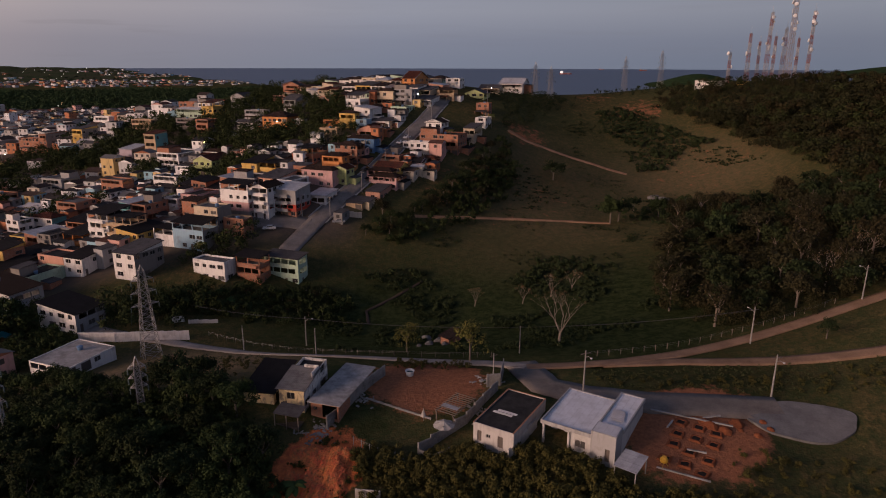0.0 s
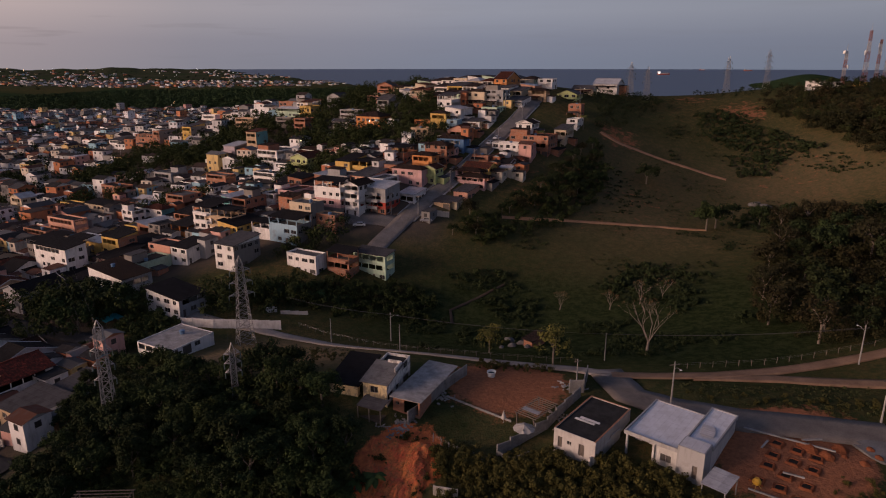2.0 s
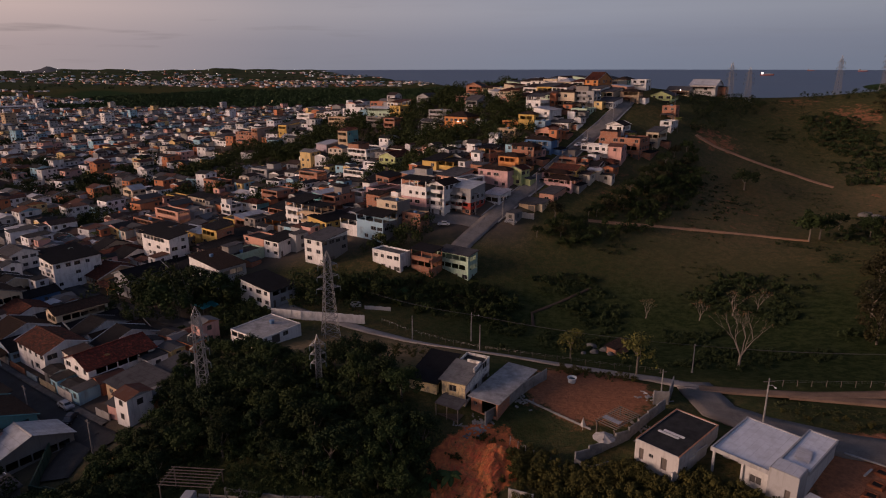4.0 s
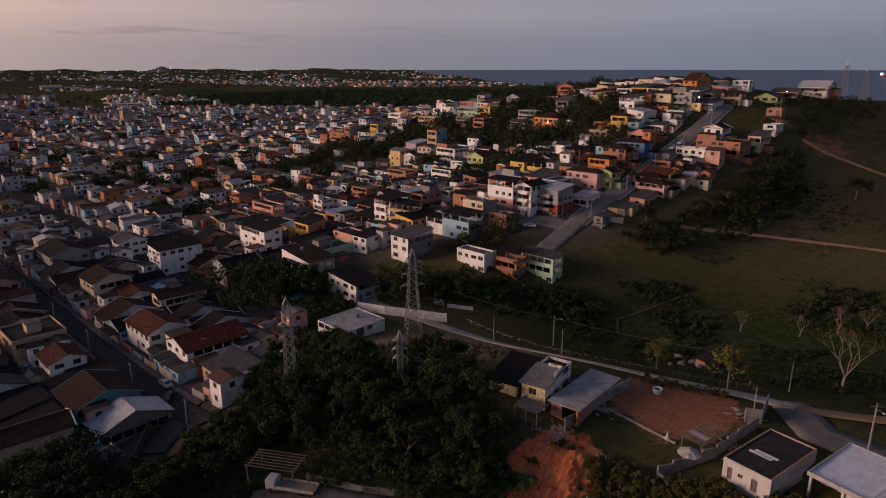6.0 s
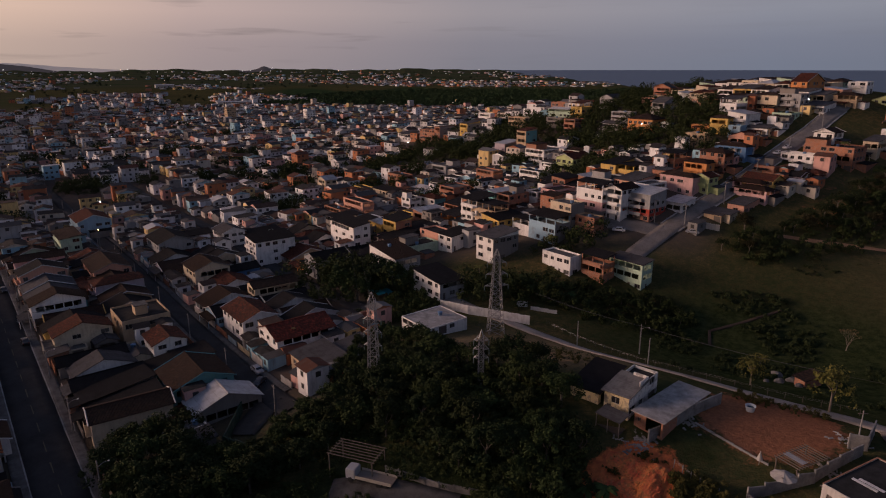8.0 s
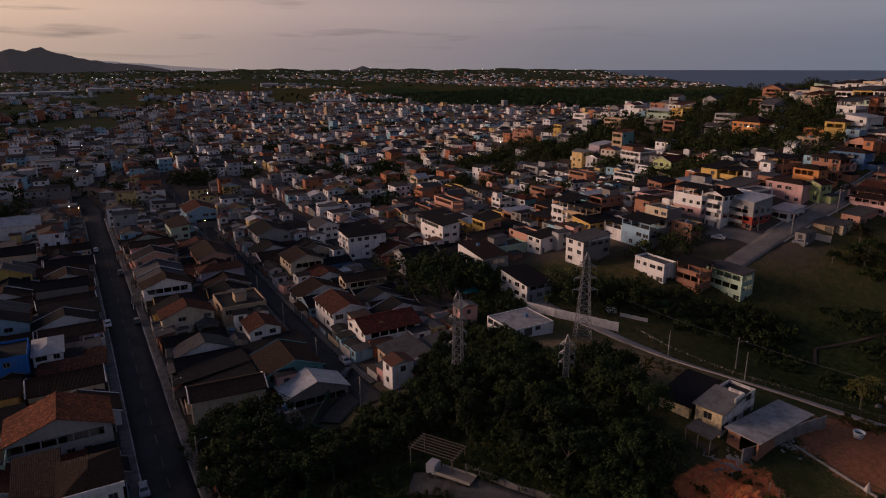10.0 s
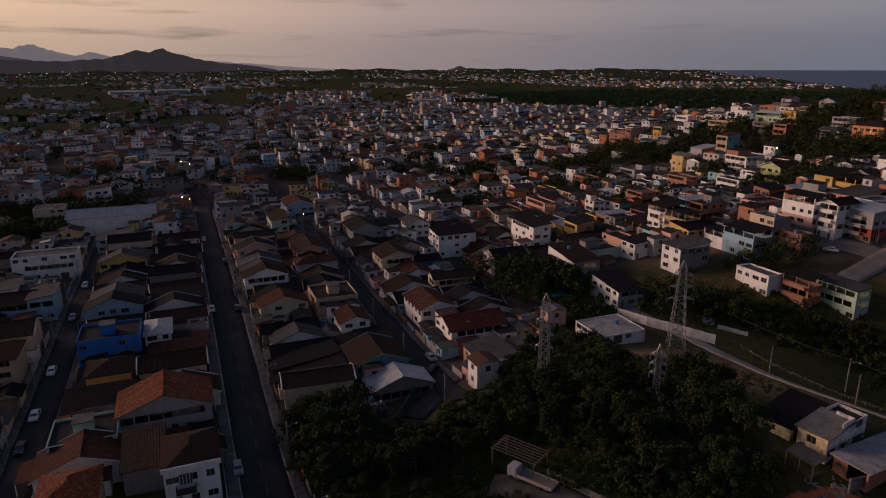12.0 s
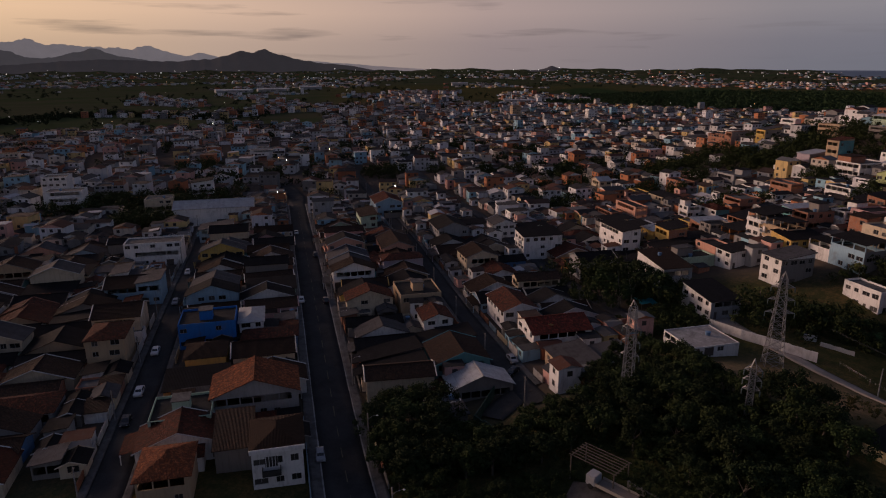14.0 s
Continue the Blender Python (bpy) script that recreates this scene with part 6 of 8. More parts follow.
def tree_proto(seed, height, spread, green, n=34, leaf=0.3, trunk=0.35, wood=0.16, airy=1.0, depth=2):
    rng, nr = random.Random(seed), np.random.default_rng(seed)
    ob = thing("tree", pose(0, 0, -400), "broad leafy tree with a dense dark green crown", "tree", "trees of the hills")
    bm, tips = bmesh.new(), []
    stem = height * trunk
    bar(bm, (0, 0, -0.6), (0, 0, stem), 0.028 * height, 7, r2=0.02 * height)
    for k in range(4):
        t = k * math.pi / 2 + rng.uniform(-0.5, 0.5)
        limb(bm, rng, (0, 0, stem * rng.uniform(0.75, 1)), (math.cos(t) * 0.7, math.sin(t) * 0.7, 1), height * 0.24, 0.013 * height, depth - 1, tips)
    part("trunk", bm, bark(wood), ob)
    clumps = []
    for p in tips:
        clumps.append((p.x * spread * 0.9, p.y * spread * 0.9, min(p.z, height * 0.86), height * 0.13 * rng.uniform(0.8, 1.3)))
    for k in range(22):
        t, f = rng.uniform(0, 2 * math.pi), rng.random() ** 0.5
        rr = height * 0.42 * spread * f
        zz = height * (0.36 + 0.5 * math.sqrt(max(0.05, 1 - f * f)) * rng.uniform(0.35, 1))
        clumps.append((rr * math.cos(t), rr * math.sin(t), zz, height * rng.uniform(0.07, 0.15)))
    v, f = leaf_cloud(nr, clumps, int(n * airy), leaf)
    link_mesh("crown", v.tolist(), f.tolist(), [green], ob)
    return ob


G1, G2, G3, G4 = leaves(0.034, 0.053, 0.02), leaves(0.024, 0.037, 0.016), leaves(0.1, 0.115, 0.036), leaves(0.031, 0.031, 0.016)
NEAR = [tree_proto(s, 8, sp, g, 84, 0.19) for s, sp, g in ((1, 1.0, G1), (2, 1.15, G2), (3, 0.9, G2), (4, 1.1, G1))]
MID = [tree_proto(s, 9, sp, g, 40, 0.31, wood=0.22) for s, sp, g in ((11, 1.0, G1), (12, 1.2, G2), (13, 0.95, G4), (14, 1.1, G2))]
SPARSE = [tree_proto(s, 10, 1.1, g, 22, 0.3, trunk=0.45, wood=0.22, depth=3) for s, g in ((21, G4), (22, G3))]


def inside(x, y, poly):
    hit = False
    for (ax, ay), (bx, by) in zip(poly, poly[1:] + poly[:1]):
        if (ay > y) != (by > y) and x < (bx - ax) * (y - ay) / (by - ay) + ax:
            hit = not hit
    return hit


GREEN = random.Random(77)
CUT = [(-24, 91), (-11, 89.5), (-12.5, 74), (-21, 73)]      # bare clay, kept free of growth


def scatter(poly, gap, tries=4000, clear=1.5):
    """Places inside a plot, not closer than gap, off the streets and houses."""
    xs, ys = [p[0] for p in poly], [p[1] for p in poly]
    out = []
    for _ in range(tries):
        x, y = GREEN.uniform(min(xs), max(xs)), GREEN.uniform(min(ys), max(ys))
        if not inside(x, y, poly) or any(math.hypot(x - a, y - b) < gap for a, b in out) or road_gap(x, y) < clear:
            continue
        if inside(x, y, CUT) or any(math.hypot(x - tx, y - ty) < max(ta, tb) * 0.5 + 1.5 for tx, ty, ta, tb in TAKEN):
            continue
        out.append((x, y))
    return out


def plant(proto, x, y, size=1.0, sink=0.1):
    t = GREEN.uniform(0, 360)
    m = pose(x, y, land_at(x, y) - sink, 0, 0, t) @ Matrix.Diagonal((size * GREEN.uniform(0.9, 1.1), size * GREEN.uniform(0.9, 1.1), size, 1))
    return copy_thing(proto, m)


def grove(poly, gap, protos, lo, hi, label="", tries=4000, clear=1.5):
    for x, y in scatter(poly, gap, tries, clear):
        ob = plant(GREEN.choice(protos), x, y, GREEN.uniform(lo, hi))
        if label:
            ob["label"] = label


# the wooded ridge below the pylons, with a gap at the short one
TAKEN.append((-48.2, 93.2, 9, 9))
grove([(-90, 52), (-81, 66), (-77, 82), (-71, 95), (-60, 104), (-46, 103), (-36, 99), (-31, 91), (-25, 84), (-30, 78), (-42, 76), (-52, 79), (-64, 79), (-70, 66), (-78, 50)], 3.7, NEAR, 0.7, 1.1)
grove([(-86, 114), (-71, 113), (-62, 106), (-70, 96), (-80, 92), (-88, 104)], 3.4, NEAR, 0.55, 0.9)
grove([(-101, 55), (-84, 45), (-76, 52), (-84, 66), (-92, 68)], 3.4, NEAR, 0.55, 0.95, clear=1.0)
grove([(-80, 47), (-66, 57), (-48, 60), (-30, 62), (-28, 56), (-60, 44)], 3.0, NEAR, 0.45, 0.75)
grove([(-44, 71), (-36, 72), (-28, 66), (-30, 62), (-46, 62)], 2.8, NEAR, 0.4, 0.6)
grove([(-30, 66), (-36, 76), (-25, 82), (-22, 72), (-22, 66)], 3.2, NEAR, 0.5, 0.8)
TAKEN.pop()
for k, (x, y, size) in enumerate(((-99, 62, 1.2), (-94, 65, 1.3), (-88, 61, 1.25), (-101, 57, 1.1), (-93, 57, 1.3), (-84, 58, 1.2), (-97, 52, 1.1), (-89, 52, 1.2))):
    plant(NEAR[k % 4], x, y, size)["label"] = "large dark tree spreading over the street end"
for k, (x, y, size) in enumerate(((-120, 142, 1.25), (-113, 146, 1.35), (-124, 149, 1.2), (-117, 153, 1.4), (-108, 151, 1.2), (-128, 156, 1.1), (-112, 139, 1.05))):
    plant(MID[k % 2], x, y, size)["label"] = "tall leafy tree in a clump behind the red roof"
# woods on the far slope and along the valley
grove([(-26, 206), (-10, 208), (-9, 224), (-18, 216)], 4.6, MID, 0.35, 0.6, "dense dark tree below the junction")
JUNCTION = plant(MID[2], -20.5, 217.5, 0.85)
JUNCTION["label"] = "broad light green tree beside the road junction"
grove([(-9, 222), (9, 229), (16, 240), (26, 262), (26, 290), (14, 270), (8, 256), (-1, 238)], 4.6, MID, 0.5, 0.8, "dark tree at the edge of the hillside houses")
grove([(-56, 172), (-34, 178), (-26, 170), (-44, 163)], 3.2, MID, 0.3, 0.45, "dark tree below the pale green house")
for x, y, s in ((46, 269, 1.1), (60.5, 229, 1.35), (64, 231, 1.2), (73, 244, 0.8), (80, 236, 0.9), (84, 240, 0.8), (91, 239, 0.9), (81.8, 186, 1.3), (86, 195, 1.2), (94, 206, 1.2), (88, 204, 1.0), (77, 190, 0.9)):
    ob = plant(GREEN.choice((MID[0], MID[1], MID[3])), x, y, s)
    ob["label"] = "lone spreading tree on the grassy slope"
for x, y, s in ((5.5, 118.4, 0.85), (-7.9, 133.5, 0.7), (74, 116, 0.62)):
    ob = plant(SPARSE[1] if y > 117 else NEAR[2], x, y, s)
    ob["label"] = "small bright green tree beside the lane"


def far_woods(name, spots, n, leaf, label, mat, flat=False):
    nr = np.random.default_rng(9)
    vs, fs, k = [], [], 0
    for x, y, h in spots:
        z = land_at(x, y)
        cl = [(x + nr.normal() * h * (0.55 if flat else 0.3), y + nr.normal() * h * (0.55 if flat else 0.3), z + h * (nr.uniform(0.05, 0.4) if flat else nr.uniform(0.08, 0.8)), h * nr.uniform(0.16, 0.3)) for _ in range(7)]
        v, f = leaf_cloud(nr, cl, n, leaf * h / 7)
        vs.append(v), fs.append(f + k)
        k += len(v)
    tagged(link_mesh(name, np.concatenate(vs).tolist(), np.concatenate(fs).tolist(), [mat]), label, "trees", kind="stuff")


garden = []
for gx, gy, r in GROVES:
    ring_ = [(gx + r * math.cos(k * math.pi / 4), gy + r * math.sin(k * math.pi / 4)) for k in range(8)]
    garden += [(x, y, GREEN.uniform(5, 9.5)) for x, y in scatter(ring_, 4.2, 300, 0.8)]
far_woods("garden_trees", garden, 70, 0.32, "dark leafy garden trees between the houses", G1)
UPPER = [(112, 350), (125, 366), (152, 362), (190, 350), (235, 330), (240, 250), (165, 195), (142, 208), (139, 222), (144, 257), (135, 291), (119, 334)]
LOWER = [(86, 232), (100, 236), (101, 212), (124, 231), (142, 208), (150, 170), (112, 128), (92, 129), (72, 127), (58, 131), (54, 146), (60, 170)]
woods = [(x, y, GREEN.uniform(7, 11.5) if math.hypot(x, y) < 345 else GREEN.uniform(4.5, 7.5)) for x, y in scatter(UPPER, 4.2, 12000)]
far_woods("woods", woods[::2], 84, 0.32, "dense dark woods over the far hillside", leaves(0.024, 0.029, 0.014))
far_woods("woods", woods[1::4], 84, 0.32, "brownish dry crowns among the hillside woods", leaves(0.03, 0.028, 0.014))
far_woods("woods", woods[3::4], 84, 0.32, "fresh green crowns among the hillside woods", leaves(0.03, 0.045, 0.018))
ridge = [(x, y, GREEN.uniform(2.5, 5)) for x, y in scatter([(25, 345), (35, 358), (62, 376), (66, 352), (48, 330), (40, 312), (28, 303), (30, 322)], 4.2, 2500)]
ridge += [(x, y, GREEN.uniform(1.5, 3)) for x, y in scatter([(62, 376), (88, 372), (80, 340), (60, 320), (50, 330)], 8.0, 600)]
ridge += [(x, y, GREEN.uniform(2, 4)) for x, y in scatter([(92, 376), (150, 366), (190, 385), (140, 410), (90, 400)], 6.0, 1200)]
far_woods("ridge_trees", ridge, 60, 0.3, "dark trees and bushes along the ridge by the pylons", leaves(0.026, 0.037, 0.016))
STANDING = scatter(LOWER, 8.0, 6000)
for k, (x, y) in enumerate(STANDING):
    ob = plant((MID[2], MID[1], MID[3], SPARSE[0])[k % 4], x, y, GREEN.uniform(0.8, 1.25))
    ob["label"] = ("tall woodland tree on the valley side", "dark round-crowned tree in the valley wood", "brownish tree in the valley wood", "thin-crowned pale-stemmed tree in the valley wood")[k % 4]
filled = [(x, y, GREEN.uniform(4, 7.5)) for x, y in scatter(LOWER, 4.4, 6000)]
far_woods("woods", filled, 80, 0.3, "dark undergrowth and saplings in the valley wood", leaves(0.026, 0.03, 0.014))
brush = [(x, y, GREEN.uniform(1.6, 3.4)) for x, y in scatter([(-33, 168), (-10, 160), (20, 150), (45, 138), (60, 165), (58, 178), (38, 195), (-15, 190), (-28, 182)], 2.6, 4000) if noise.noise((x * 0.05, y * 0.05, 1)) > 0.02]
brush += [(x, y, GREEN.uniform(2, 4.4)) for x, y in scatter([(80, 347), (94, 352), (115, 317), (126, 303), (109, 302), (97, 287), (87, 290), (92, 310), (80, 325)], 2.9, 3000)]
brush += [(x, y, GREEN.uniform(0.6, 2.2)) for x, y in scatter([(60, 345), (110, 350), (135, 300), (140, 262), (112, 240), (90, 262), (60, 290)], 2.2, 2200) if noise.noise((x * 0.045, y * 0.045, 3)) > 0.22]
brush += [(x, y, GREEN.uniform(0.7, 1.7)) for x, y in scatter([(-8, 204), (30, 190), (62, 192), (76, 225), (60, 262), (35, 290), (22, 250)], 2.2, 2200) if noise.noise((x * 0.045, y * 0.045, 6)) > 0.22]
brush += [(x, y, GREEN.uniform(2, 4.5)) for x, y in scatter([(70, 233), (96, 205), (114, 240), (85, 262)], 3.8, 1500)]
brush += [(x, y, GREEN.uniform(1.2, 2.8)) for x, y in scatter([(-24, 138), (-8, 134), (12, 129), (34, 126), (46, 138), (20, 150), (-10, 158), (-33, 168)], 2.4, 3500) if noise.noise((x * 0.06, y * 0.06, 2)) > 0.05]
far_woods("brush", brush, 60, 0.6, "low dark scrub over the valley slopes", leaves(0.032, 0.046, 0.019), True)
verge = [(x, y, GREEN.uniform(1.0, 2.6)) for x, y in scatter([(-19, 84), (-13, 87.5), (-2, 84), (12, 80.5), (26, 76), (34, 72), (40, 60), (0, 60), (-20, 66)], 1.15, 14000)]
verge += [(x, y, GREEN.uniform(2.2, 3.6)) for x, y in scatter([(2, 82), (12, 79.5), (22, 75.5), (30, 71), (26, 68), (0, 76)], 1.7, 2500)]
verge += [(x, y, GREEN.uniform(0.6, 1.4)) for x, y in scatter([(26, 106), (60, 104), (80, 106), (80, 98), (62, 99), (30, 101)], 2.2, 1500)]
verge += [(x, y, GREEN.uniform(0.6, 1.5)) for x, y in scatter([(-50, 118), (-30, 112), (-34, 104), (-58, 108)], 2.2, 900)]
verge += [(x, y, GREEN.uniform(0.8, 1.8)) for x, y in scatter([(42, 84), (62, 82), (70, 70), (50, 66), (40, 74)], 2.0, 1200)]
verge += [(x, y, GREEN.uniform(0.8, 1.6)) for x, y in scatter([(-9, 112), (5, 112), (6, 115), (-9, 116)], 1.3, 600, 0.4)]
for (ax, ay), (bx, by), n in (((-13, 86.5), (-4, 83), 46), ((-4, 84), (3, 85), 34), ((2.5, 86), (9.5, 82), 52), ((9.5, 82), (14, 84), 26), ((13.5, 84), (23, 78.8), 60), ((22, 77), (29, 73.5), 40), ((30, 75), (40, 72), 34), ((-12, 84), (4, 81), 60)):
    for k in range(n):
        f = GREEN.random()
        verge.append((ax + (bx - ax) * f + GREEN.gauss(0, 0.7), ay + (by - ay) * f + GREEN.gauss(0, 0.9), GREEN.uniform(1.0, 2.6)))
verge += [(-22.5 + 9.5 * GREEN.random(), 89.5 - 13 * GREEN.random(), GREEN.uniform(0.5, 1.3)) for k in range(26)]
far_woods("shrubs", verge, 90, 0.42, "tangled olive-green shrubs on the bank", leaves(0.062, 0.066, 0.022))
verge += [(x, y, GREEN.uniform(1.2, 2.2)) for x, y in scatter([(-7, 108.6), (4.6, 106.2), (5.4, 108), (-6.5, 111.4)], 1.0, 700, 0.2)]
thicket = [(x, y, GREEN.uniform(2.4, 4.6)) for x, y in scatter([(-26, 207), (-12, 203), (4, 214), (16, 228), (30, 262), (28, 286), (18, 268), (2, 236), (-12, 219)], 2.9, 4000)]
thicket += [(x, y, GREEN.uniform(2.4, 5.0)) for x, y in scatter([(-64, 173), (-38, 177), (-24, 173), (-26, 162), (-50, 160), (-68, 165)], 2.9, 3000)]
thicket += [(x, y, GREEN.uniform(2.4, 4.6)) for x, y in scatter([(-104, 128), (-92, 124), (-84, 134), (-88, 146), (-102, 150)], 2.7, 1500)]
far_woods("thicket", thicket, 46, 0.5, "dense dark thicket of bushes below the houses", G1)
tufts = [(x, y, GREEN.uniform(0.5, 1.3)) for x, y in scatter([(-8, 206), (20, 196), (60, 196), (72, 225), (95, 262), (108, 276), (80, 330), (45, 345), (28, 315), (28, 280), (12, 240)], 2.0, 4000, 0.5) if noise.noise((x * 0.06, y * 0.06, 8)) > 0.12]
tufts += [(x, y, GREEN.uniform(0.4, 0.9)) for x, y in scatter([(26, 108), (80, 111), (80, 99), (62, 99), (30, 101)], 1.6, 1500, 0.4)]
tufts += [(x, y, GREEN.uniform(0.4, 0.9)) for x, y in scatter([(-62, 126), (-40, 126), (-30, 114), (-50, 110), (-66, 116)], 1.8, 1200, 0.4)]
far_woods("grass_tufts", tufts, 14, 1.0, "scattered tufts of rough grass and low scrub", leaves(0.06, 0.07, 0.03), True)
under = [(x, y, GREEN.uniform(2.0, 4.2)) for x, y in scatter([(-90, 54), (-81, 66), (-77, 82), (-71, 95), (-60, 103), (-46, 102), (-36, 98), (-31, 91), (-25, 84), (-30, 76), (-42, 75), (-52, 79), (-64, 79), (-70, 66), (-80, 50)], 1.9, 6000)]
under += [(x, y, GREEN.uniform(1.6, 3.4)) for x, y in scatter([(-86, 114), (-71, 113), (-62, 106), (-70, 96), (-80, 92), (-88, 104)], 2.0, 1500)]
under += [(x, y, GREEN.uniform(1.0, 2.4)) for x, y in scatter([(-68, 54), (-40, 58), (-24, 62), (-25, 78), (-42, 78), (-66, 80)], 1.7, 4000, 0.4)]
far_woods("undergrowth", under, 46, 0.5, "dense dark green undergrowth on the wooded ridge", G1)
swamp = []
for i in range(4200):
    b, d = GREEN.uniform(12, 46), GREEN.uniform(1040, 1800)
    x, y = -d * math.sin(radians(b)), d * math.cos(radians(b))
    if d + 40 * math.sin(b * 0.4) > 1060 and d < 1860 - max(0, b - 30) * 26 and float(sea_mask(x, y)) < 0.02:
        swamp.append((x, y, GREEN.uniform(4.5, 8)))
far_woods("mangrove", swamp, 8, 1.5, "flat dark green mangrove forest beyond the town", leaves(0.04, 0.068, 0.03))
town_trees = []
for i in range(900):
    b, d = GREEN.uniform(26, 92), GREEN.uniform(330, 1250)
    x, y = -d * math.sin(radians(b)), d * math.cos(radians(b))
    if noise.noise((x * 0.012, y * 0.012, 2)) > 0.05:
        town_trees.append((x, y, GREEN.uniform(6, 11)))
far_woods("town_trees", town_trees, 22, 0.6, "dark tree crowns scattered among far roofs", G2)
plain_trees = []
for i in range(2600):
    b, d = GREEN.uniform(20, 95), GREEN.uniform(1300, 4300)
    x, y = -d * math.sin(radians(b)), d * math.cos(radians(b))
    if noise.noise((x * 0.003, y * 0.006, 8)) > 0.08 and float(sea_mask(x, y)) < 0.02 and (d > 1950 or b > 46):
        plain_trees.append((x, y, GREEN.uniform(5, 8)))
plain_trees += [(x, y, GREEN.uniform(5, 9)) for x, y in ((-d * math.sin(radians(b)), d * math.cos(radians(b))) for b, d in ((66 + 27 * k / 260, 955 + 50 * math.sin((66 + 27 * k / 260) * 0.4) + GREEN.uniform(0, 60)) for k in range(260)))]
far_woods("tree_belts", plain_trees, 9, 1.2, "dark belts of trees across the plain", G2)


# a bare white-barked tree and a few thin dead ones in the valley
def bare_tree(x, y, h, seed, label):
    rng = random.Random(seed)
    ob = thing("bare_tree", pose(x, y, land_at(x, y) - 0.2), label, "tree")
    bm, tips = bmesh.new(), []
    bar(bm, (0, 0, 0), (0.2, 0, h * 0.28), h * 0.028, 7, r2=h * 0.021)
    for k in range(5):
        t = k * 2 * math.pi / 5 + rng.uniform(-0.4, 0.4)
        limb(bm, rng, (0.2, 0, h * 0.27), (math.cos(t) * 0.55, math.sin(t) * 0.55, 1), h * 0.34, h * 0.011, 3, tips)
    part("trunk", bm, bark(0.34), ob)
    nr = np.random.default_rng(seed)
    v, f = leaf_cloud(nr, [(p.x, p.y, p.z, 0.35) for p in tips[::2]], 5, 0.12)
    link_mesh("twigs", v.tolist(), f.tolist(), [leaves(0.12, 0.09, 0.05)], ob)


bare_tree(25, 129, 11.5, 5, "leafless white-barked tree beside the lane")
for k, (x, y, h) in enumerate(((22, 168, 5), (30, 170, 6), (9, 170, 5), (36, 172, 5.5), (88, 142, 8), (102, 152, 8))):
    bare_tree(x, y, h, 30 + k, "thin pale leafless tree in the scrub")


# palms and banana plants
def frond(bm, base, t, length, lift, width):
    p = Vector(base)
    d = Vector((math.cos(t), math.sin(t), lift))
    side = Vector((-math.sin(t), math.cos(t), 0))
    rows = []
    for k in range(6):
        w = width * math.sin(math.pi * (0.15 + 0.8 * k / 5))
        rows.append([bm.verts.new(p - side * w - Vector((0, 0, w * 0.5))), bm.verts.new(p), bm.verts.new(p + side * w - Vector((0, 0, w * 0.5)))])
        p = p + d.normalized() * length / 5
        d.z -= 0.42
    for a, b in zip(rows, rows[1:]):
        for k in (0, 1):
            bm.faces.new((a[k], a[k + 1], b[k + 1], b[k]))


def palm_proto(name, h, n, length, width, label, green):
    ob = thing(name, pose(0, 0, -400), label, "palm" if h > 2 else "banana plant", "palms and bananas")
    bm = bmesh.new()
    bar(bm, (0, 0, -0.3), (0.15, 0, h), 0.16, 7, r2=0.11)
    part("trunk", bm, bark(0.22), ob)
    for k in range(n):
        bm = bmesh.new()
        frond(bm, (0.15, 0, h), k * 2.4, length * (0.8 + 0.3 * (k % 3) / 2), 0.25 + 0.5 * (k % 4) / 3, width)
        part("frond", bm, green, ob)
    return ob


PALM = palm_proto("palm", 6.0, 15, 2.6, 0.32, "slender palm with drooping green fronds", G3)
BANANA = palm_proto("banana_plant", 1.4, 8, 2.0, 0.36, "banana plant with broad arching green leaves", leaves(0.05, 0.085, 0.03))
for x, y, s in ((-86, 165, 0.8), (-93, 158, 0.7), (-190, 195, 0.9), (-165, 170, 1.0), (3, 276, 1.0), (22, 300, 1.0), (-100, 238, 0.8), (-72, 188, 0.9), (-255, 150, 1.0), (-105, 150, 0.7)):
    plant(PALM, x, y, s)
for x, y, s in ((-21, 80, 1.4), (-23.5, 79, 1.2), (-66, 170, 1.3), (-70, 172, 1.2), (-74, 170, 1.3), (-62, 172, 1.2), (-78, 168, 1.3), (-58, 168, 1.2), (-96, 150, 1.2), (-100, 154, 1.3)):
    plant(BANANA, x, y, s)
for proto in NEAR + MID + SPARSE + [PALM, BANANA]:
    for o in (*proto.children_recursive, proto):
        bpy.data.objects.remove(o)

# ---------------------------------------------------------------- walls and fences
def masonry(pts, h, mat, label, thick=0.18, name="garden_wall", foot=1.0, pier=2.6):
    """A free-standing wall along a line on the ground, stepped at its piers."""
    ob = thing(name, pose(*pts[0], land_at(*pts[0])), label, "wall")
    z0 = land_at(*pts[0])
    for (ax, ay), (bx, by) in zip(pts, pts[1:]):
        l = math.hypot(bx - ax, by - ay)
        n = max(1, round(l / pier))
        for k in range(n):
            px, py = ax + (bx - ax) * k / n - pts[0][0], ay + (by - ay) * k / n - pts[0][1]
            z = land_at(px + pts[0][0] + (bx - ax) / n / 2, py + pts[0][1] + (by - ay) / n / 2) - z0
            bm = bmesh.new()
            box(bm, 0, -thick / 2, z - foot, l / n - 0.004, thick / 2, z + h)
            box(bm, -0.02, -thick / 2 - 0.05, z - foot, 0.2, thick / 2 + 0.05, z + h + 0.06)
            w = part("wall_panel", bm, mat, ob)
            w.matrix_basis = Matrix.Translation((px, py, 0)) @ Matrix.Rotation(math.atan2(by - ay, bx - ax), 4, "Z")
    return ob


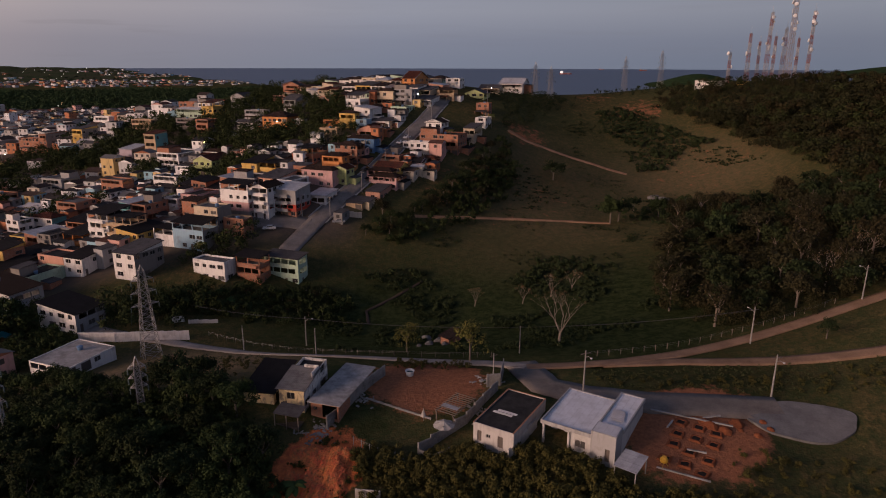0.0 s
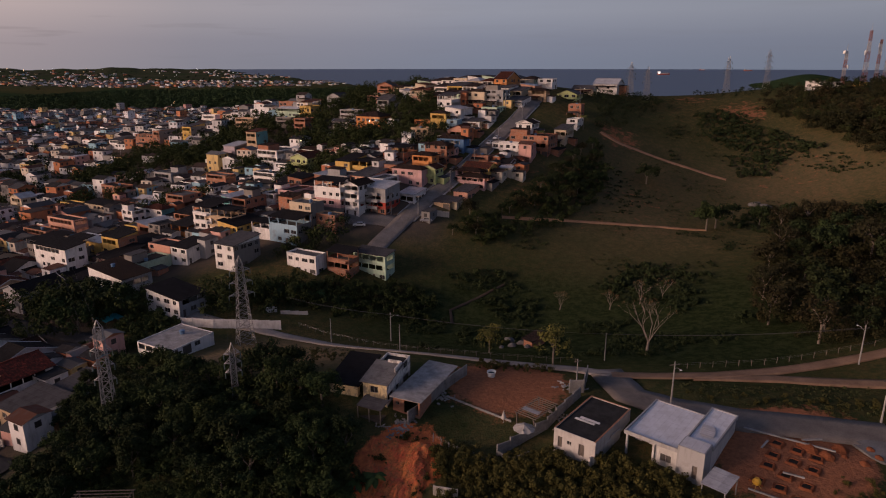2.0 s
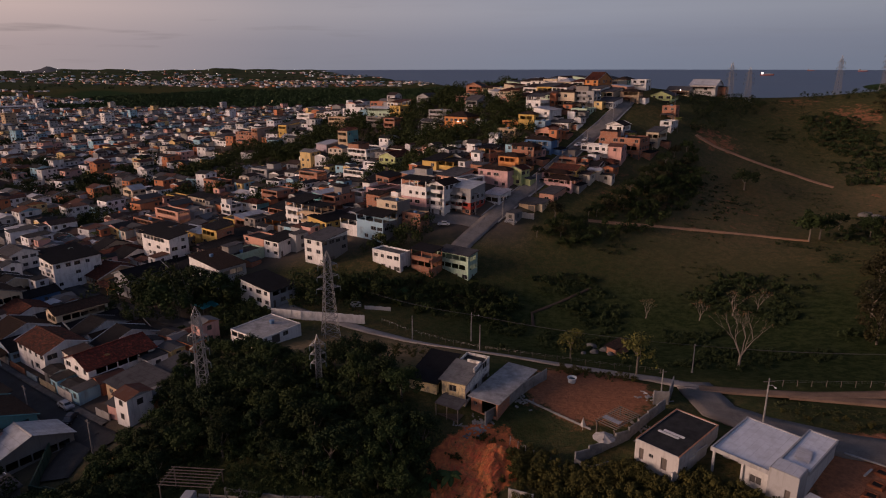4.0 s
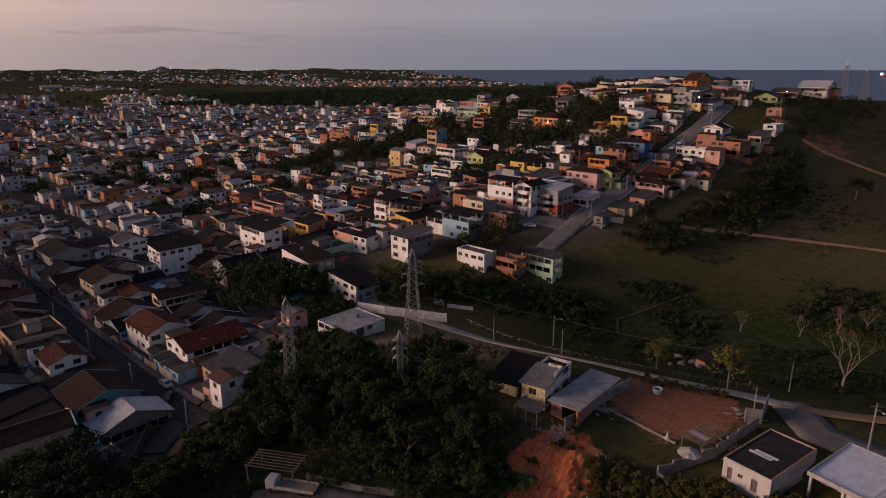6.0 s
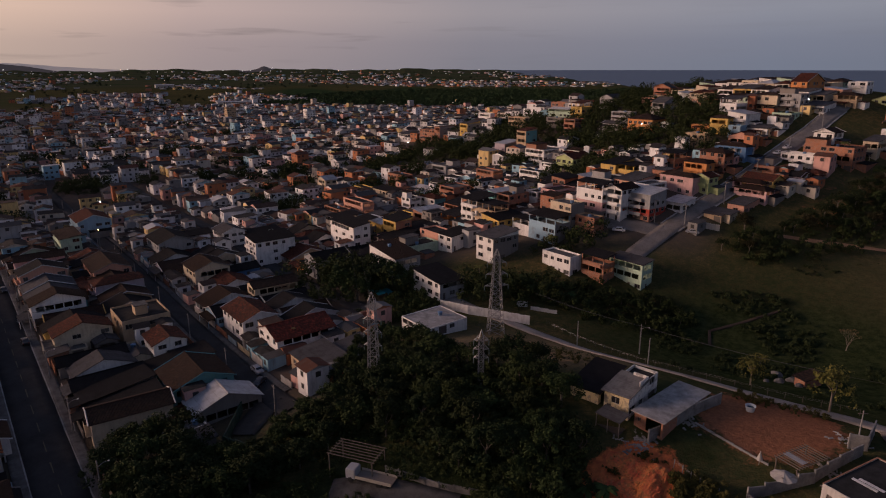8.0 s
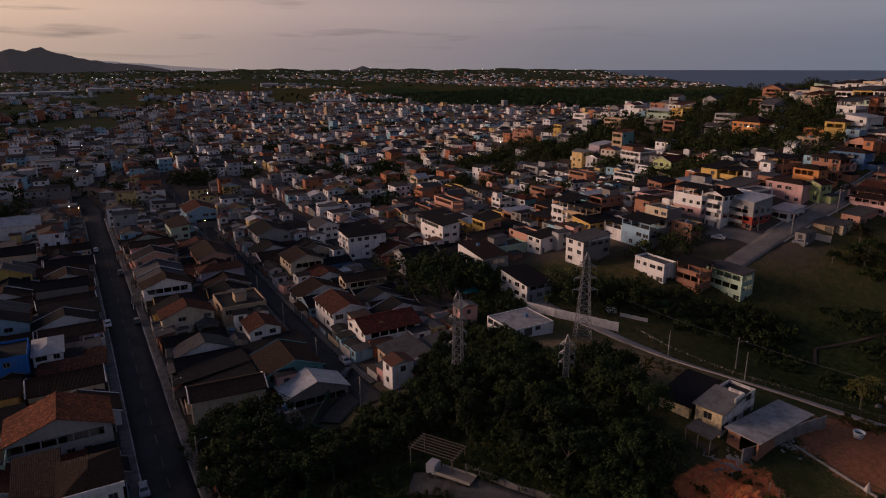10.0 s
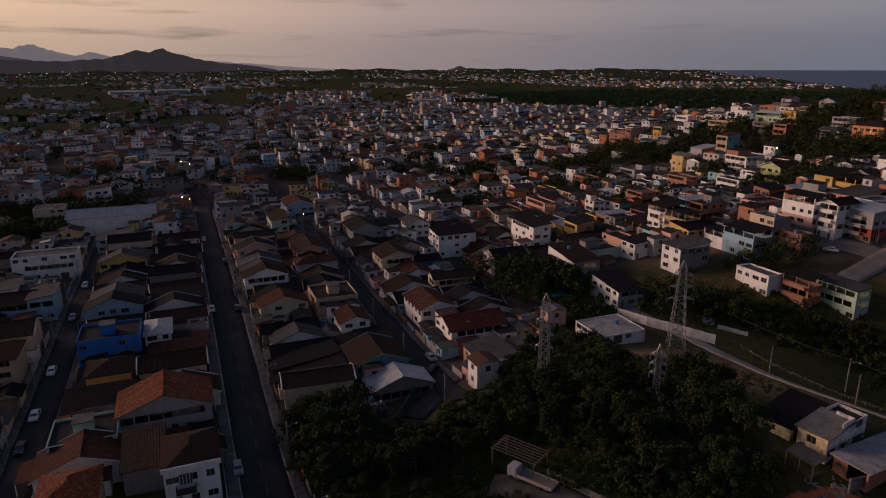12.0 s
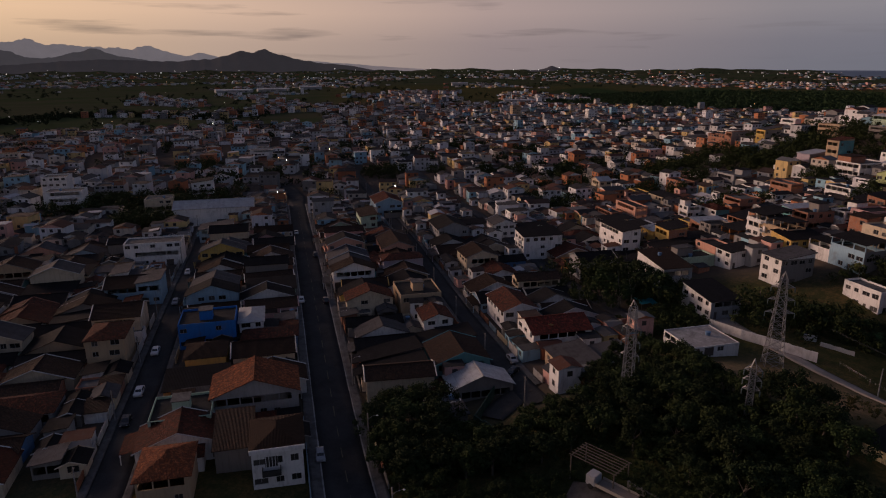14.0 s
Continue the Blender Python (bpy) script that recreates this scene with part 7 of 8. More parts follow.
masonry([(-18.2, 91.4), (-15.3, 97.0), (-10.4, 107.8)], 2.0, concrete(0.3), "grey rendered garden wall beside the slab-roofed house")
masonry([(-3.6, 86.5), (3.9, 92.6), (9.6, 101.9)], 1.9, concrete(0.3), "long grey rendered wall round the earth yard")
masonry([(-3.6, 86.5), (-1.2, 84.6), (1.2, 86.6)], 1.4, concrete(0.28), "short grey wall end below the yard")
masonry([(9.7, 83.8), (14.8, 90.6)], 1.8, paint(0.5, 0.48, 0.45), "white rendered wall between two houses")
masonry([(7.8, 103.2), (10.2, 103.6), (11.4, 110.5)], 2.4, concrete(0.32), "tall grey gate wall with a leaning slab")
masonry([(-86.5, 143.4), (-78.0, 143.4), (-67.1, 145.4), (-61.5, 146.6)], 2.3, paint(0.72, 0.7, 0.68), "long white painted wall along the lane")
masonry([(-69.2, 155.5), (-66.7, 157.0)], 1.6, paint(0.6, 0.58, 0.55), "short white wall among the trees")
masonry([(-65.3, 156.1), (-58.4, 157.9)], 1.0, paint(0.6, 0.58, 0.55), "low white wall among the trees")
masonry([(-35.4, 214.6), (-27.3, 215.1)], 1.9, paint(0.55, 0.5, 0.44), "stained white wall at the road junction")
masonry([(-12.8, 99.0), (-7.0, 96.4), (-1.8, 94.0)], 0.3, concrete(0.4), "low pale kerb between lawn and earth yard", 0.15, "garden_edge", 0.3, 1.6)
masonry([(25.5, 75.4), (31, 72.6), (38, 72)], 1.2, paint(0.45, 0.36, 0.24), "low yellowish boundary wall on the bank")
masonry([(-79.5, 69.5), (-88.4, 69.6), (-95.5, 80.5)], 2.4, paint(0.04, 0.075, 0.055), "dark green painted yard wall by the street end")
masonry([(-53.8, 72.2), (-44.1, 72.2), (-37, 73.6)], 0.9, concrete(0.2), "low weathered concrete wall above the truck yard")


yard_rng = random.Random(8)
for q0, s0, s1 in ((1.35, 76, 300), (13.95, 92, 300), (43.5, 122, 300), (51.9, 118, 300), (-26.4, 104, 260), (-35.6, 104, 260)):
    s = s0
    while s < s1:
        l = yard_rng.uniform(6, 9)
        if yard_rng.random() < 0.72:
            tone = yard_rng.choice(((0.5, 0.48, 0.45), (0.25, 0.23, 0.2), (0.4, 0.33, 0.22), (0.2, 0.28, 0.33), (0.32, 0.14, 0.08), (0.45, 0.42, 0.38)))
            masonry([from_grid(q0, s), from_grid(q0, s + l - 1.2)], yard_rng.uniform(1.3, 2.1), paint(*tone), "rendered front wall of a small house yard", 0.15, "yard_wall", 0.6, 3.5)
        s += l


def posts_row(pts, h, gap, mat, label, name="fence", wire=True):
    """A post fence along a line: each post a part, strands of wire between."""
    z0 = land_at(*pts[0])
    ob = thing(name, pose(*pts[0], z0), label, "fence")
    tops = []
    for (ax, ay), (bx, by) in zip(pts, pts[1:]):
        n = max(1, round(math.hypot(bx - ax, by - ay) / gap))
        for k in range(n + 1):
            x, y = ax + (bx - ax) * k / n, ay + (by - ay) * k / n
            bm = bmesh.new()
            lean = random.uniform(-0.08, 0.08)
            z = land_at(x, y) - z0
            p = Vector((x - pts[0][0], y - pts[0][1], z))
            bar(bm, p - Vector((0, 0, 0.3)), p + Vector((lean, lean, h)), 0.06, 5, r2=0.05)
            part("post", bm, mat, ob)
            tops.append(p + Vector((0, 0, h)))
    if wire:
        bm = bmesh.new()
        for a, b in zip(tops, tops[1:]):
            for f in (0.1, 0.4):
                bar(bm, a - Vector((0, 0, f)), b - Vector((0, 0, f)), 0.012, 3)
        tagged(part("wire", bm, plain(0.2, 0.2, 0.2, 0.5, 0.8), ob), kind="stuff")


posts_row([(-13.7, 88.5), (-9.7, 86.6), (-4.5, 84.9)], 1.5, 1.4, concrete(0.4), "row of pale concrete fence posts below the lawn")
posts_row([(28, 117), (45, 120), (60, 125), (84, 131)], 1.2, 2.6, bark(0.25), "old wooden post fence along the track")
posts_row([(-58, 150), (-40, 141), (-26, 130), (-10, 125), (10, 121)], 1.2, 2.8, bark(0.12), "old wooden post fence beyond the lane")


# ---------------------------------------------------------------- yard things
def parasol(x, y, r, h, shut, label):
    ob = thing("parasol", pose(x, y, land_at(x, y)), label, "parasol")
    bm = bmesh.new()
    bar(bm, (0, 0, 0), (0, 0, h), 0.035, 6)
    part("pole", bm, plain(0.5, 0.5, 0.5, 0.4, 0.7), ob)
    bm = bmesh.new()
    n = 8
    hub = bm.verts.new((0, 0, h + 0.05))
    rim = [bm.verts.new((r * (0.35 if shut else 1) * math.cos(k * math.pi / n), r * (0.35 if shut else 1) * math.sin(k * math.pi / n), h - (1.3 if shut else 0.55) - (0.12 if k % 2 else 0))) for k in range(2 * n)]
    for k in range(2 * n):
        bm.faces.new((hub, rim[k], rim[(k + 1) % (2 * n)]))
    part("canopy", bm, paint(0.45, 0.42, 0.38), ob)


parasol(-3.0, 93.7, 1.3, 2.2, True, "closed beige garden parasol on the lawn edge")
parasol(0.3, 90.6, 1.7, 2.2, False, "open beige garden parasol over a table")


def tub():
    ob = thing("water_tank", pose(-5.9, 108.2, land_at(-5.9, 108.2)), "open round white water tank standing on red earth", "water tank")
    bm = bmesh.new()
    drum(bm, (0, 0, 0), ((0.62, 0), (0.8, 0.9), (0.86, 0.92), (0.86, 1.0), (0.76, 1.0), (0.62, 0.25)), 20)
    part("shell", bm, plain(0.5, 0.55, 0.58), ob)
    bm = bmesh.new()
    drum(bm, (0, 0, 0.6), ((0.7, 0), (0.72, 0.02)), 20)
    part("water", bm, plain(0.03, 0.07, 0.09, 0.1), ob)


tub()


def pergola(x, y, turn, w, l, h, n, label, sheets=0):
    ob = thing("pergola", Matrix.Translation((x, y, land_at(x, y))) @ Matrix.Rotation(radians(turn), 4, "Z"), label, "pergola")
    wood = bark(0.17)
    for px in (0, l):
        for py in (0, w):
            bm = bmesh.new()
            box(bm, px - 0.08, py - 0.08, -1.2, px + 0.08, py + 0.08, h)
            part("post", bm, wood, ob)
    for py in (0, w):
        bm = bmesh.new()
        box(bm, -0.3, py - 0.06, h, l + 0.3, py + 0.06, h + 0.16)
        part("beam", bm, wood, ob)
    for k in range(n):
        bm = bmesh.new()
        px = l * k / (n - 1)
        box(bm, px - 0.05, -0.4, h + 0.164, px + 0.05, w + 0.4, h + 0.28)
        part("rafter", bm, wood, ob)
    for k in range(sheets):
        bm = bmesh.new()
        roof_slopes(bm, [(((l * 0.2 + k, 0.2, h + 0.36 + 0.03 * k), (l * 0.2 + k + 1.1, 0.2, h + 0.36 + 0.03 * k), (l * 0.2 + k + 1.1, w, h + 0.36 + 0.03 * k), (l * 0.2 + k, w, h + 0.36 + 0.03 * k)), (0, -1))], 0.04)
        part("sheet", bm, sheet(0.4, 0.4, 0.4, 0.5), ob)


pergola(1.8, 91.5, 57, 3.2, 6.4, 2.3, 12, "unroofed timber pergola beside the yard wall", 1)
pergola(-54.6, 69.8, 100, 7.6, 4.4, 3.0, 7, "bare timber frame over the truck yard")


def building_plot():
    """Footings dug in red earth, with planks, spoil heaps and a mixer."""
    rng = random.Random(3)
    m = Nodes("dug_earth", 1.0)
    n = m.noise(m.place(), 2.2, 4)
    m.put(m.mix(n, (0.26, 0.085, 0.035), (0.12, 0.045, 0.024)), "Base Color")
    m.bump(n, 0.8, 0.15)
    for i in range(3):
        for j in range(4):
            q, s = 1.5 + 3.1 * j + rng.uniform(-0.4, 0.4), -1.2 - 2.6 * i + rng.uniform(-0.3, 0.3)
            c, sn = math.cos(radians(57)), math.sin(radians(57))
            x, y = 30.6 + q * c - s * sn, 82.0 + q * sn + s * c
            z = land_at(x, y)
            ob = thing("footing_pit", pose(x, y, z + 0.02, 0, 0, 57 + rng.uniform(-8, 8)), "square footing pit with heaped red earth rim", "pit", "footing pits")
            bm = bmesh.new()
            r0, r1, r2 = 1.0, 0.6, 0.5
            rows = [[bm.verts.new((r * a * rng.uniform(0.9, 1.1), r * b * rng.uniform(0.9, 1.1), zz)) for a, b in ((-1, -1), (0, -1.05), (1, -1), (1.05, 0), (1, 1), (0, 1.05), (-1, 1), (-1.05, 0))] for r, zz in ((r0, -0.1), (0.8, 0.16), (r1, 0.15), (r2, 0.05))]
            for a, b in zip(rows, rows[1:]):
                for k in range(8):
                    bm.faces.new((a[k], a[(k + 1) % 8], b[(k + 1) % 8], b[k]))
            part("rim", bm, m.mat, ob)
            bm = bmesh.new()
            quad(bm, [(0.56 * a, 0.56 * b, 0.07) for a, b in ((-1, -1), (1, -1), (1, 1), (-1, 1))])
            part("pit_floor", bm, asphalt(0.03, 1.2), ob)
    for k in range(9):
        x, y = rng.uniform(40, 51), rng.uniform(86, 91)
        ob = thing("earth_heap", pose(x, y, land_at(x, y) - 0.1, 0, 0, rng.uniform(0, 90)), "heap of freshly dug red earth", "earth heap", "earth heaps")
        bm = bmesh.new()
        s = rng.uniform(0.6, 1.4)
        rows = [[bm.verts.new((s * r * math.cos(t * math.pi / 5) * rng.uniform(0.85, 1.15), s * r * math.sin(t * math.pi / 5) * rng.uniform(0.85, 1.15), s * zz)) for t in range(10)] for r, zz in ((1, 0), (0.75, 0.22), (0.45, 0.45), (0.15, 0.55))]
        for a, b in zip(rows, rows[1:]):
            for t in range(10):
                bm.faces.new((a[t], a[(t + 1) % 10], b[(t + 1) % 10], b[t]))
        bm.faces.new(rows[-1])
        part("mound", bm, m.mat, ob)
    for ax, ay, bx, by in ((30.6, 80.8, 37.0, 77.4), (33.5, 93.6, 44.6, 88.6), (36, 84, 38.5, 83), (34.5, 88.5, 36, 90.5), (41, 91.2, 44, 91.8)):
        l = math.hypot(bx - ax, by - ay)
        ob = thing("plank", Matrix.Translation((ax, ay, land_at((ax + bx) / 2, (ay + by) / 2) + 0.25)) @ Matrix.Rotation(math.atan2(by - ay, bx - ax), 4, "Z"), "pale timber plank lying on the plot", "plank", "planks")
        bm = bmesh.new()
        box(bm, 0, -0.12, 0, l, 0.12, 0.2)
        part("board", bm, concrete(0.42), ob)
    ob = thing("cement_mixer", pose(31.6, 80.9, land_at(31.6, 80.9)), "small yellow cement mixer on the building plot", "cement mixer")
    bm = bmesh.new()
    drum(bm, (0, 0, 0.6), ((0.25, 0), (0.55, 0.25), (0.58, 0.6), (0.3, 1.0)), 14)
    part("drum", bm, plain(0.6, 0.34, 0.03), ob)
    for a in (0, 2.1, 4.2):
        bm = bmesh.new()
        bar(bm, (0.2 * math.cos(a), 0.2 * math.sin(a), 0.7), (0.7 * math.cos(a), 0.7 * math.sin(a), 0), 0.04)
        part("leg", bm, plain(0.5, 0.3, 0.05), ob)


building_plot()


# ---------------------------------------------------------------- pylons, masts and poles
def lattice(ob, h, w0, w1, panels, r, mat, mats2=None, legs=4):
    """Four tapering legs and crossed bracing on each face."""
    prof = lambda f: w0 + (w1 - w0) * f ** 0.8
    corner = [(-1, -1), (1, -1), (1, 1), (-1, 1)]
    at = lambda k, f: Vector((corner[k][0] * prof(f) / 2, corner[k][1] * prof(f) / 2, h * f))
    for k in range(4):
        bm = bmesh.new()
        rows = [[bm.verts.new(at(k, p / panels) + Vector((r * math.cos(t), r * math.sin(t), 0))) for t in (0.8, 2.4, 3.9, 5.5)] for p in range(panels + 1)]
        for p in range(panels):
            for t in range(4):
                bm.faces.new((rows[p][t], rows[p][(t + 1) % 4], rows[p + 1][(t + 1) % 4], rows[p + 1][t])).material_index = (p // 2) % 2 if mats2 else 0
        part("leg", bm, [mat, mats2 or mat], ob)
    for k in range(4):
        bm = bmesh.new()
        for p in range(panels):
            a, b = p / panels, (p + 1) / panels
            mi = (p // 2) % 2 if mats2 else 0
            bar(bm, at(k, a), at((k + 1) % 4, b), r * 0.7, 3, mi)
            bar(bm, at((k + 1) % 4, a), at(k, b), r * 0.7, 3, mi)
            bar(bm, at(k, b), at((k + 1) % 4, b), r * 0.7, 3, mi)
        tagged(part("bracing", bm, [mat, mats2 or mat], ob), kind="stuff")


STEEL = plain(0.34, 0.33, 0.32, 0.55, 0.5)


def pylon(x, y, z, h, w0, w1, arms, turn, label, panels=11):
    ob = thing("pylon", pose(x, y, z, 0, 0, turn), label, "pylon", "power pylons")
    lattice(ob, h, w0, w1, panels, 0.07, STEEL)
    bm = bmesh.new()
    for c in ((-1, -1), (1, -1), (1, 1), (-1, 1)):
        bar(bm, (c[0] * w1 / 2, c[1] * w1 / 2, h), (0, 0, h + 1.6), 0.06)
    part("peak", bm, STEEL, ob)
    for zz, reach in arms:
        for s in (-1, 1):
            bm = bmesh.new()
            tip = (s * reach, 0, zz)
            for yy in (-w1 / 2, w1 / 2):
                bar(bm, (s * w1 / 2, yy, zz), tip, 0.055)
                bar(bm, (s * w1 / 2, yy, zz + 0.8), tip, 0.045)
            bar(bm, (s * reach * 0.55, -w1 * 0.24, zz), (s * reach * 0.55, w1 * 0.24, zz), 0.04)
            arm = part("crossarm", bm, STEEL, ob)
            bm = bmesh.new()
            drum(bm, (s * reach, 0, zz - 1.1), ((0.04, 0), (0.13, 0.1), (0.06, 0.2), (0.13, 0.4), (0.06, 0.5), (0.13, 0.7), (0.05, 1.05)), 8)
            part("insulator", bm, plain(0.12, 0.16, 0.15, 0.2), arm)
    return ob


pylon(-69.1, 90.0, 5.4, 20.0, 2.2, 1.2, ((11.0, 1.7), (13.6, 1.7), (16.2, 1.7)), 20, "tall grey steel lattice pylon above the trees")
pylon(-64.4, 132.5, 3.9, 20.0, 3.9, 1.2, ((12.5, 2.9), (15.4, 2.6), (18.2, 2.3)), 40, "tall grey steel lattice pylon on the dry grass")
pylon(-49.25, 95.7, 10.9, 9.2, 1.15, 0.85, ((5.4, 1.35), (7.1, 1.4), (8.8, 1.35)), 30, "short grey lattice pylon at the wood's edge", 8)
for b, d, h in ((-7.8, 375, 17), (-9.1, 372, 16), (-15.1, 430, 20), (-17.9, 440, 22)):
    x, y = -d * math.sin(radians(b)), d * math.cos(radians(b))
    pylon(x, y, land_at(x, y) - 0.5, h, 3.2, 1.0, ((h * 0.62, 2.6), (h * 0.76, 2.4), (h * 0.9, 2.1)), 15, "grey steel lattice pylon on the hilltop", 9)

RED, PALE = plain(0.24, 0.09, 0.07), plain(0.36, 0.34, 0.33)


def mast(b, d, h, w0, w1, painted, dishes, label):
    x, y = -d * math.sin(radians(b)), d * math.cos(radians(b))
    ob = thing("radio_mast", pose(x, y, land_at(x, y) - 0.6), label, "radio mast", "radio masts on the hill")
    lattice(ob, h, w0, w1, max(8, int(h / 2.4)), 0.09, RED if painted else plain(0.3, 0.24, 0.21), PALE if painted else None)
    rng = random.Random(int(h * 7))
    for k in range(dishes):
        bm = bmesh.new()
        t, zz = rng.uniform(0, 6.28), h * rng.uniform(0.45, 0.98)
        if rng.random() < 0.5:
            box(bm, math.cos(t) * w1 - 0.15, math.sin(t) * w1 - 0.15, zz - 1.0, math.cos(t) * w1 + 0.15, math.sin(t) * w1 + 0.15, zz + 1.0)
            part("panel_antenna", bm, plain(0.6, 0.6, 0.6), ob)
        else:
            drum(bm, (0, 0, 0), ((0.9, 0), (1.0, 0.2), (0.95, 0.5), (0.2, 0.7)), 14)
            d_ = part("dish_antenna", bm, plain(0.62, 0.62, 0.62), ob)
            d_.matrix_basis = Matrix.Translation((math.cos(t) * w1, math.sin(t) * w1, zz)) @ Matrix.Rotation(t, 4, "Z") @ Matrix.Rotation(radians(80), 4, "Y")
    bm = bmesh.new()
    bar(bm, (0, 0, h), (0, 0, h + 3.5), 0.06)
    part("aerial", bm, PALE, ob)


for b, d, h, w0, w1, painted, dishes, lab in ((-22.9, 405, 17, 1.3, 1.0, True, 2, "short red and white painted lattice radio mast"), (-24.2, 415, 26, 2.2, 0.9, True, 3, "red and white painted lattice radio mast"),
        (-24.9, 425, 22, 1.5, 0.8, True, 3, "slim red and white lattice radio mast"), (-25.5, 420, 37, 2.2, 1.0, True, 8, "tall red and white lattice radio mast with antennas"),
        (-26.6, 430, 30, 2.4, 1.1, True, 4, "broad red and white lattice radio mast"), (-27.0, 412, 50, 2.9, 1.5, False, 14, "tallest brown steel radio mast hung with antennas"),
        (-28.3, 408, 36, 1.4, 1.0, True, 7, "slim tall lattice radio mast with a crowded head"), (-25.95, 418, 24, 1.4, 0.9, True, 2, "red and white painted lattice radio mast"), (-27.5, 425, 24, 1.4, 0.8, True, 2, "slim red and white lattice radio mast")):
    mast(b, d, h, w0, w1, painted, dishes, lab)


def pole_proto(lit, arm):
    ob = thing("street_lamp" if arm else "utility_pole", pose(0, 0, -400), "tapered grey concrete pole with a lamp arm" if arm else "tapered grey concrete power pole with crossarm", "street lamp" if arm else "utility pole", "poles along the streets")
    bm = bmesh.new()
    bar(bm, (0, 0, -0.8), (0, 0, 7.6), 0.17, 8, r2=0.1)
    part("pole", bm, concrete(0.32), ob)
    bm = bmesh.new()
    box(bm, -0.9, -0.06, 7.0, 0.9, 0.06, 7.12)
    part("crossarm", bm, bark(0.2), ob)
    if arm:
        bm = bmesh.new()
        bar(bm, (0, 0, 6.4), (0, -0.9, 6.9), 0.035)
        bar(bm, (0, -0.9, 6.9), (0, -1.6, 6.95), 0.035)
        a = part("lamp_arm", bm, STEEL, ob)
        bm = bmesh.new()
        drum(bm, (0, -1.75, 6.82), ((0.1, 0), (0.18, 0.05), (0.2, 0.12), (0.08, 0.2)), 10)
        part("lamp", bm, {0: plain(0.5, 0.5, 0.5), 1: glow(1.0, 0.93, 0.82, 60), 2: glow(1.0, 0.5, 0.16, 60)}[lit], a)
    return ob


PLAIN_POLE, DARK_LAMP, WHITE_LAMP, WARM_LAMP = pole_proto(0, False), pole_proto(0, True), pole_proto(1, True), pole_proto(2, True)


def set_pole(proto, x, y, turn, size=1.0):
    return copy_thing(proto, pose(x, y, land_at(x, y), 0, 0, turn) @ Matrix.Diagonal((size, size, size, 1)))


for x, y, t in ((24, 100, 20), (55, 98, 10), (61, 119, 200), (89, 130, 200), (-33, 146, 100)):
    set_pole(DARK_LAMP, x, y, t)
for x, y, t in ((9, 104, 30), (16, 124, 60), (-27, 128, 90), (-46, 139, 100)):
    set_pole(PLAIN_POLE, x, y, t, 0.8)
for s in range(80, 330, 26):
    set_pole(DARK_LAMP if s % 52 else PLAIN_POLE, *from_grid(12.6, s), 159)
    set_pole(PLAIN_POLE, *from_grid(44.6, s + 30), 159, 0.9)
    set_pole(PLAIN_POLE, *from_grid(-34.4, s + 20), -21, 0.9)
for k, (x, y) in enumerate(((-37.6, 213), (-29, 231), (-22, 250), (-14, 270), (-5, 292), (-47, 213))):
    set_pole(DARK_LAMP, x, y, 159)
for x, y in ((-76, 298), (-13, 304), (-290, 173), (-545, 345), (-505, 250), (22, 330), (-240, 355)):
    set_pole(WHITE_LAMP, x, y, GREEN.uniform(0, 360))
for x, y in ((-110, 300), (-232, 136), (-300, 118), (-420, 160), (-360, 250), (-600, 330)):
    set_pole(WARM_LAMP, x, y, GREEN.uniform(0, 360))
LAMP_SPOTS = [(-724, 208), (-740, 261), (-709, 282), (-453, 195), (-405, 161), (-450, 142), (-390, 135), (-614, 86), (-448, 45), (-441, 209), (-306, 116), (-1188, 302), (-1130, 348), (-1358, 227)]
for k, (x, y) in enumerate(LAMP_SPOTS):
    set_pole(WARM_LAMP if k % 4 == 1 else WHITE_LAMP, x, y, 69)
for proto in (PLAIN_POLE, DARK_LAMP, WHITE_LAMP, WARM_LAMP):
    for o in (*proto.children_recursive, proto):
        bpy.data.objects.remove(o)


def cable(a, b, sag, label):
    """A slack overhead line between two places."""
    a, b = Vector(a), Vector(b)
    bm = bmesh.new()
    pts = [a.lerp(b, k / 10) - Vector((0, 0, sag * 4 * (k / 10) * (1 - k / 10))) for k in range(11)]
    rows = [[bm.verts.new(p + Vector((0, 0.02 * math.cos(t), 0.02 * math.sin(t)))) for t in (0.5, 2.6, 4.7)] for p in pts]
    for r, s in zip(rows, rows[1:]):
        for k in range(3):
            bm.faces.new((r[k], r[(k + 1) % 3], s[(k + 1) % 3], s[k]))
    me = bpy.data.meshes.new("power_line")
    bm.to_mesh(me), bm.free()
    me.materials.append(plain(0.06, 0.06, 0.06))
    tagged(new("power_line", me), label, "power line", "power lines")


for o in (-0.7, 0.0, 0.7):
    cable((-33 + o, 146, land_at(-33, 146) + 7.1), (-61.8 + o, 152, land_at(-61, 152) + 7.0), 0.6, "thin slack black power line over the lane")
    cable((-33 + o, 146, land_at(-33, 146) + 7.1), (16 + o, 124, land_at(16, 124) + 5.8), 0.8, "thin slack black power line along the lane")
    cable((16 + o, 124, land_at(16, 124) + 5.8), (61 + o, 119, land_at(61, 119) + 7.1), 0.8, "thin slack black power line along the track")
for s in (-1.7, 1.7):
    cable((-69.1 + s, 90.0, 20.5), (-118 + s, 146, 16), 1.5, "long high-voltage line from the pylon")
    cable((-64.4 + s * 1.4, 132.5, 21.0), (-49.2 + s * 0.7, 95.7, 18.6), 0.8, "long high-voltage line between the pylons")


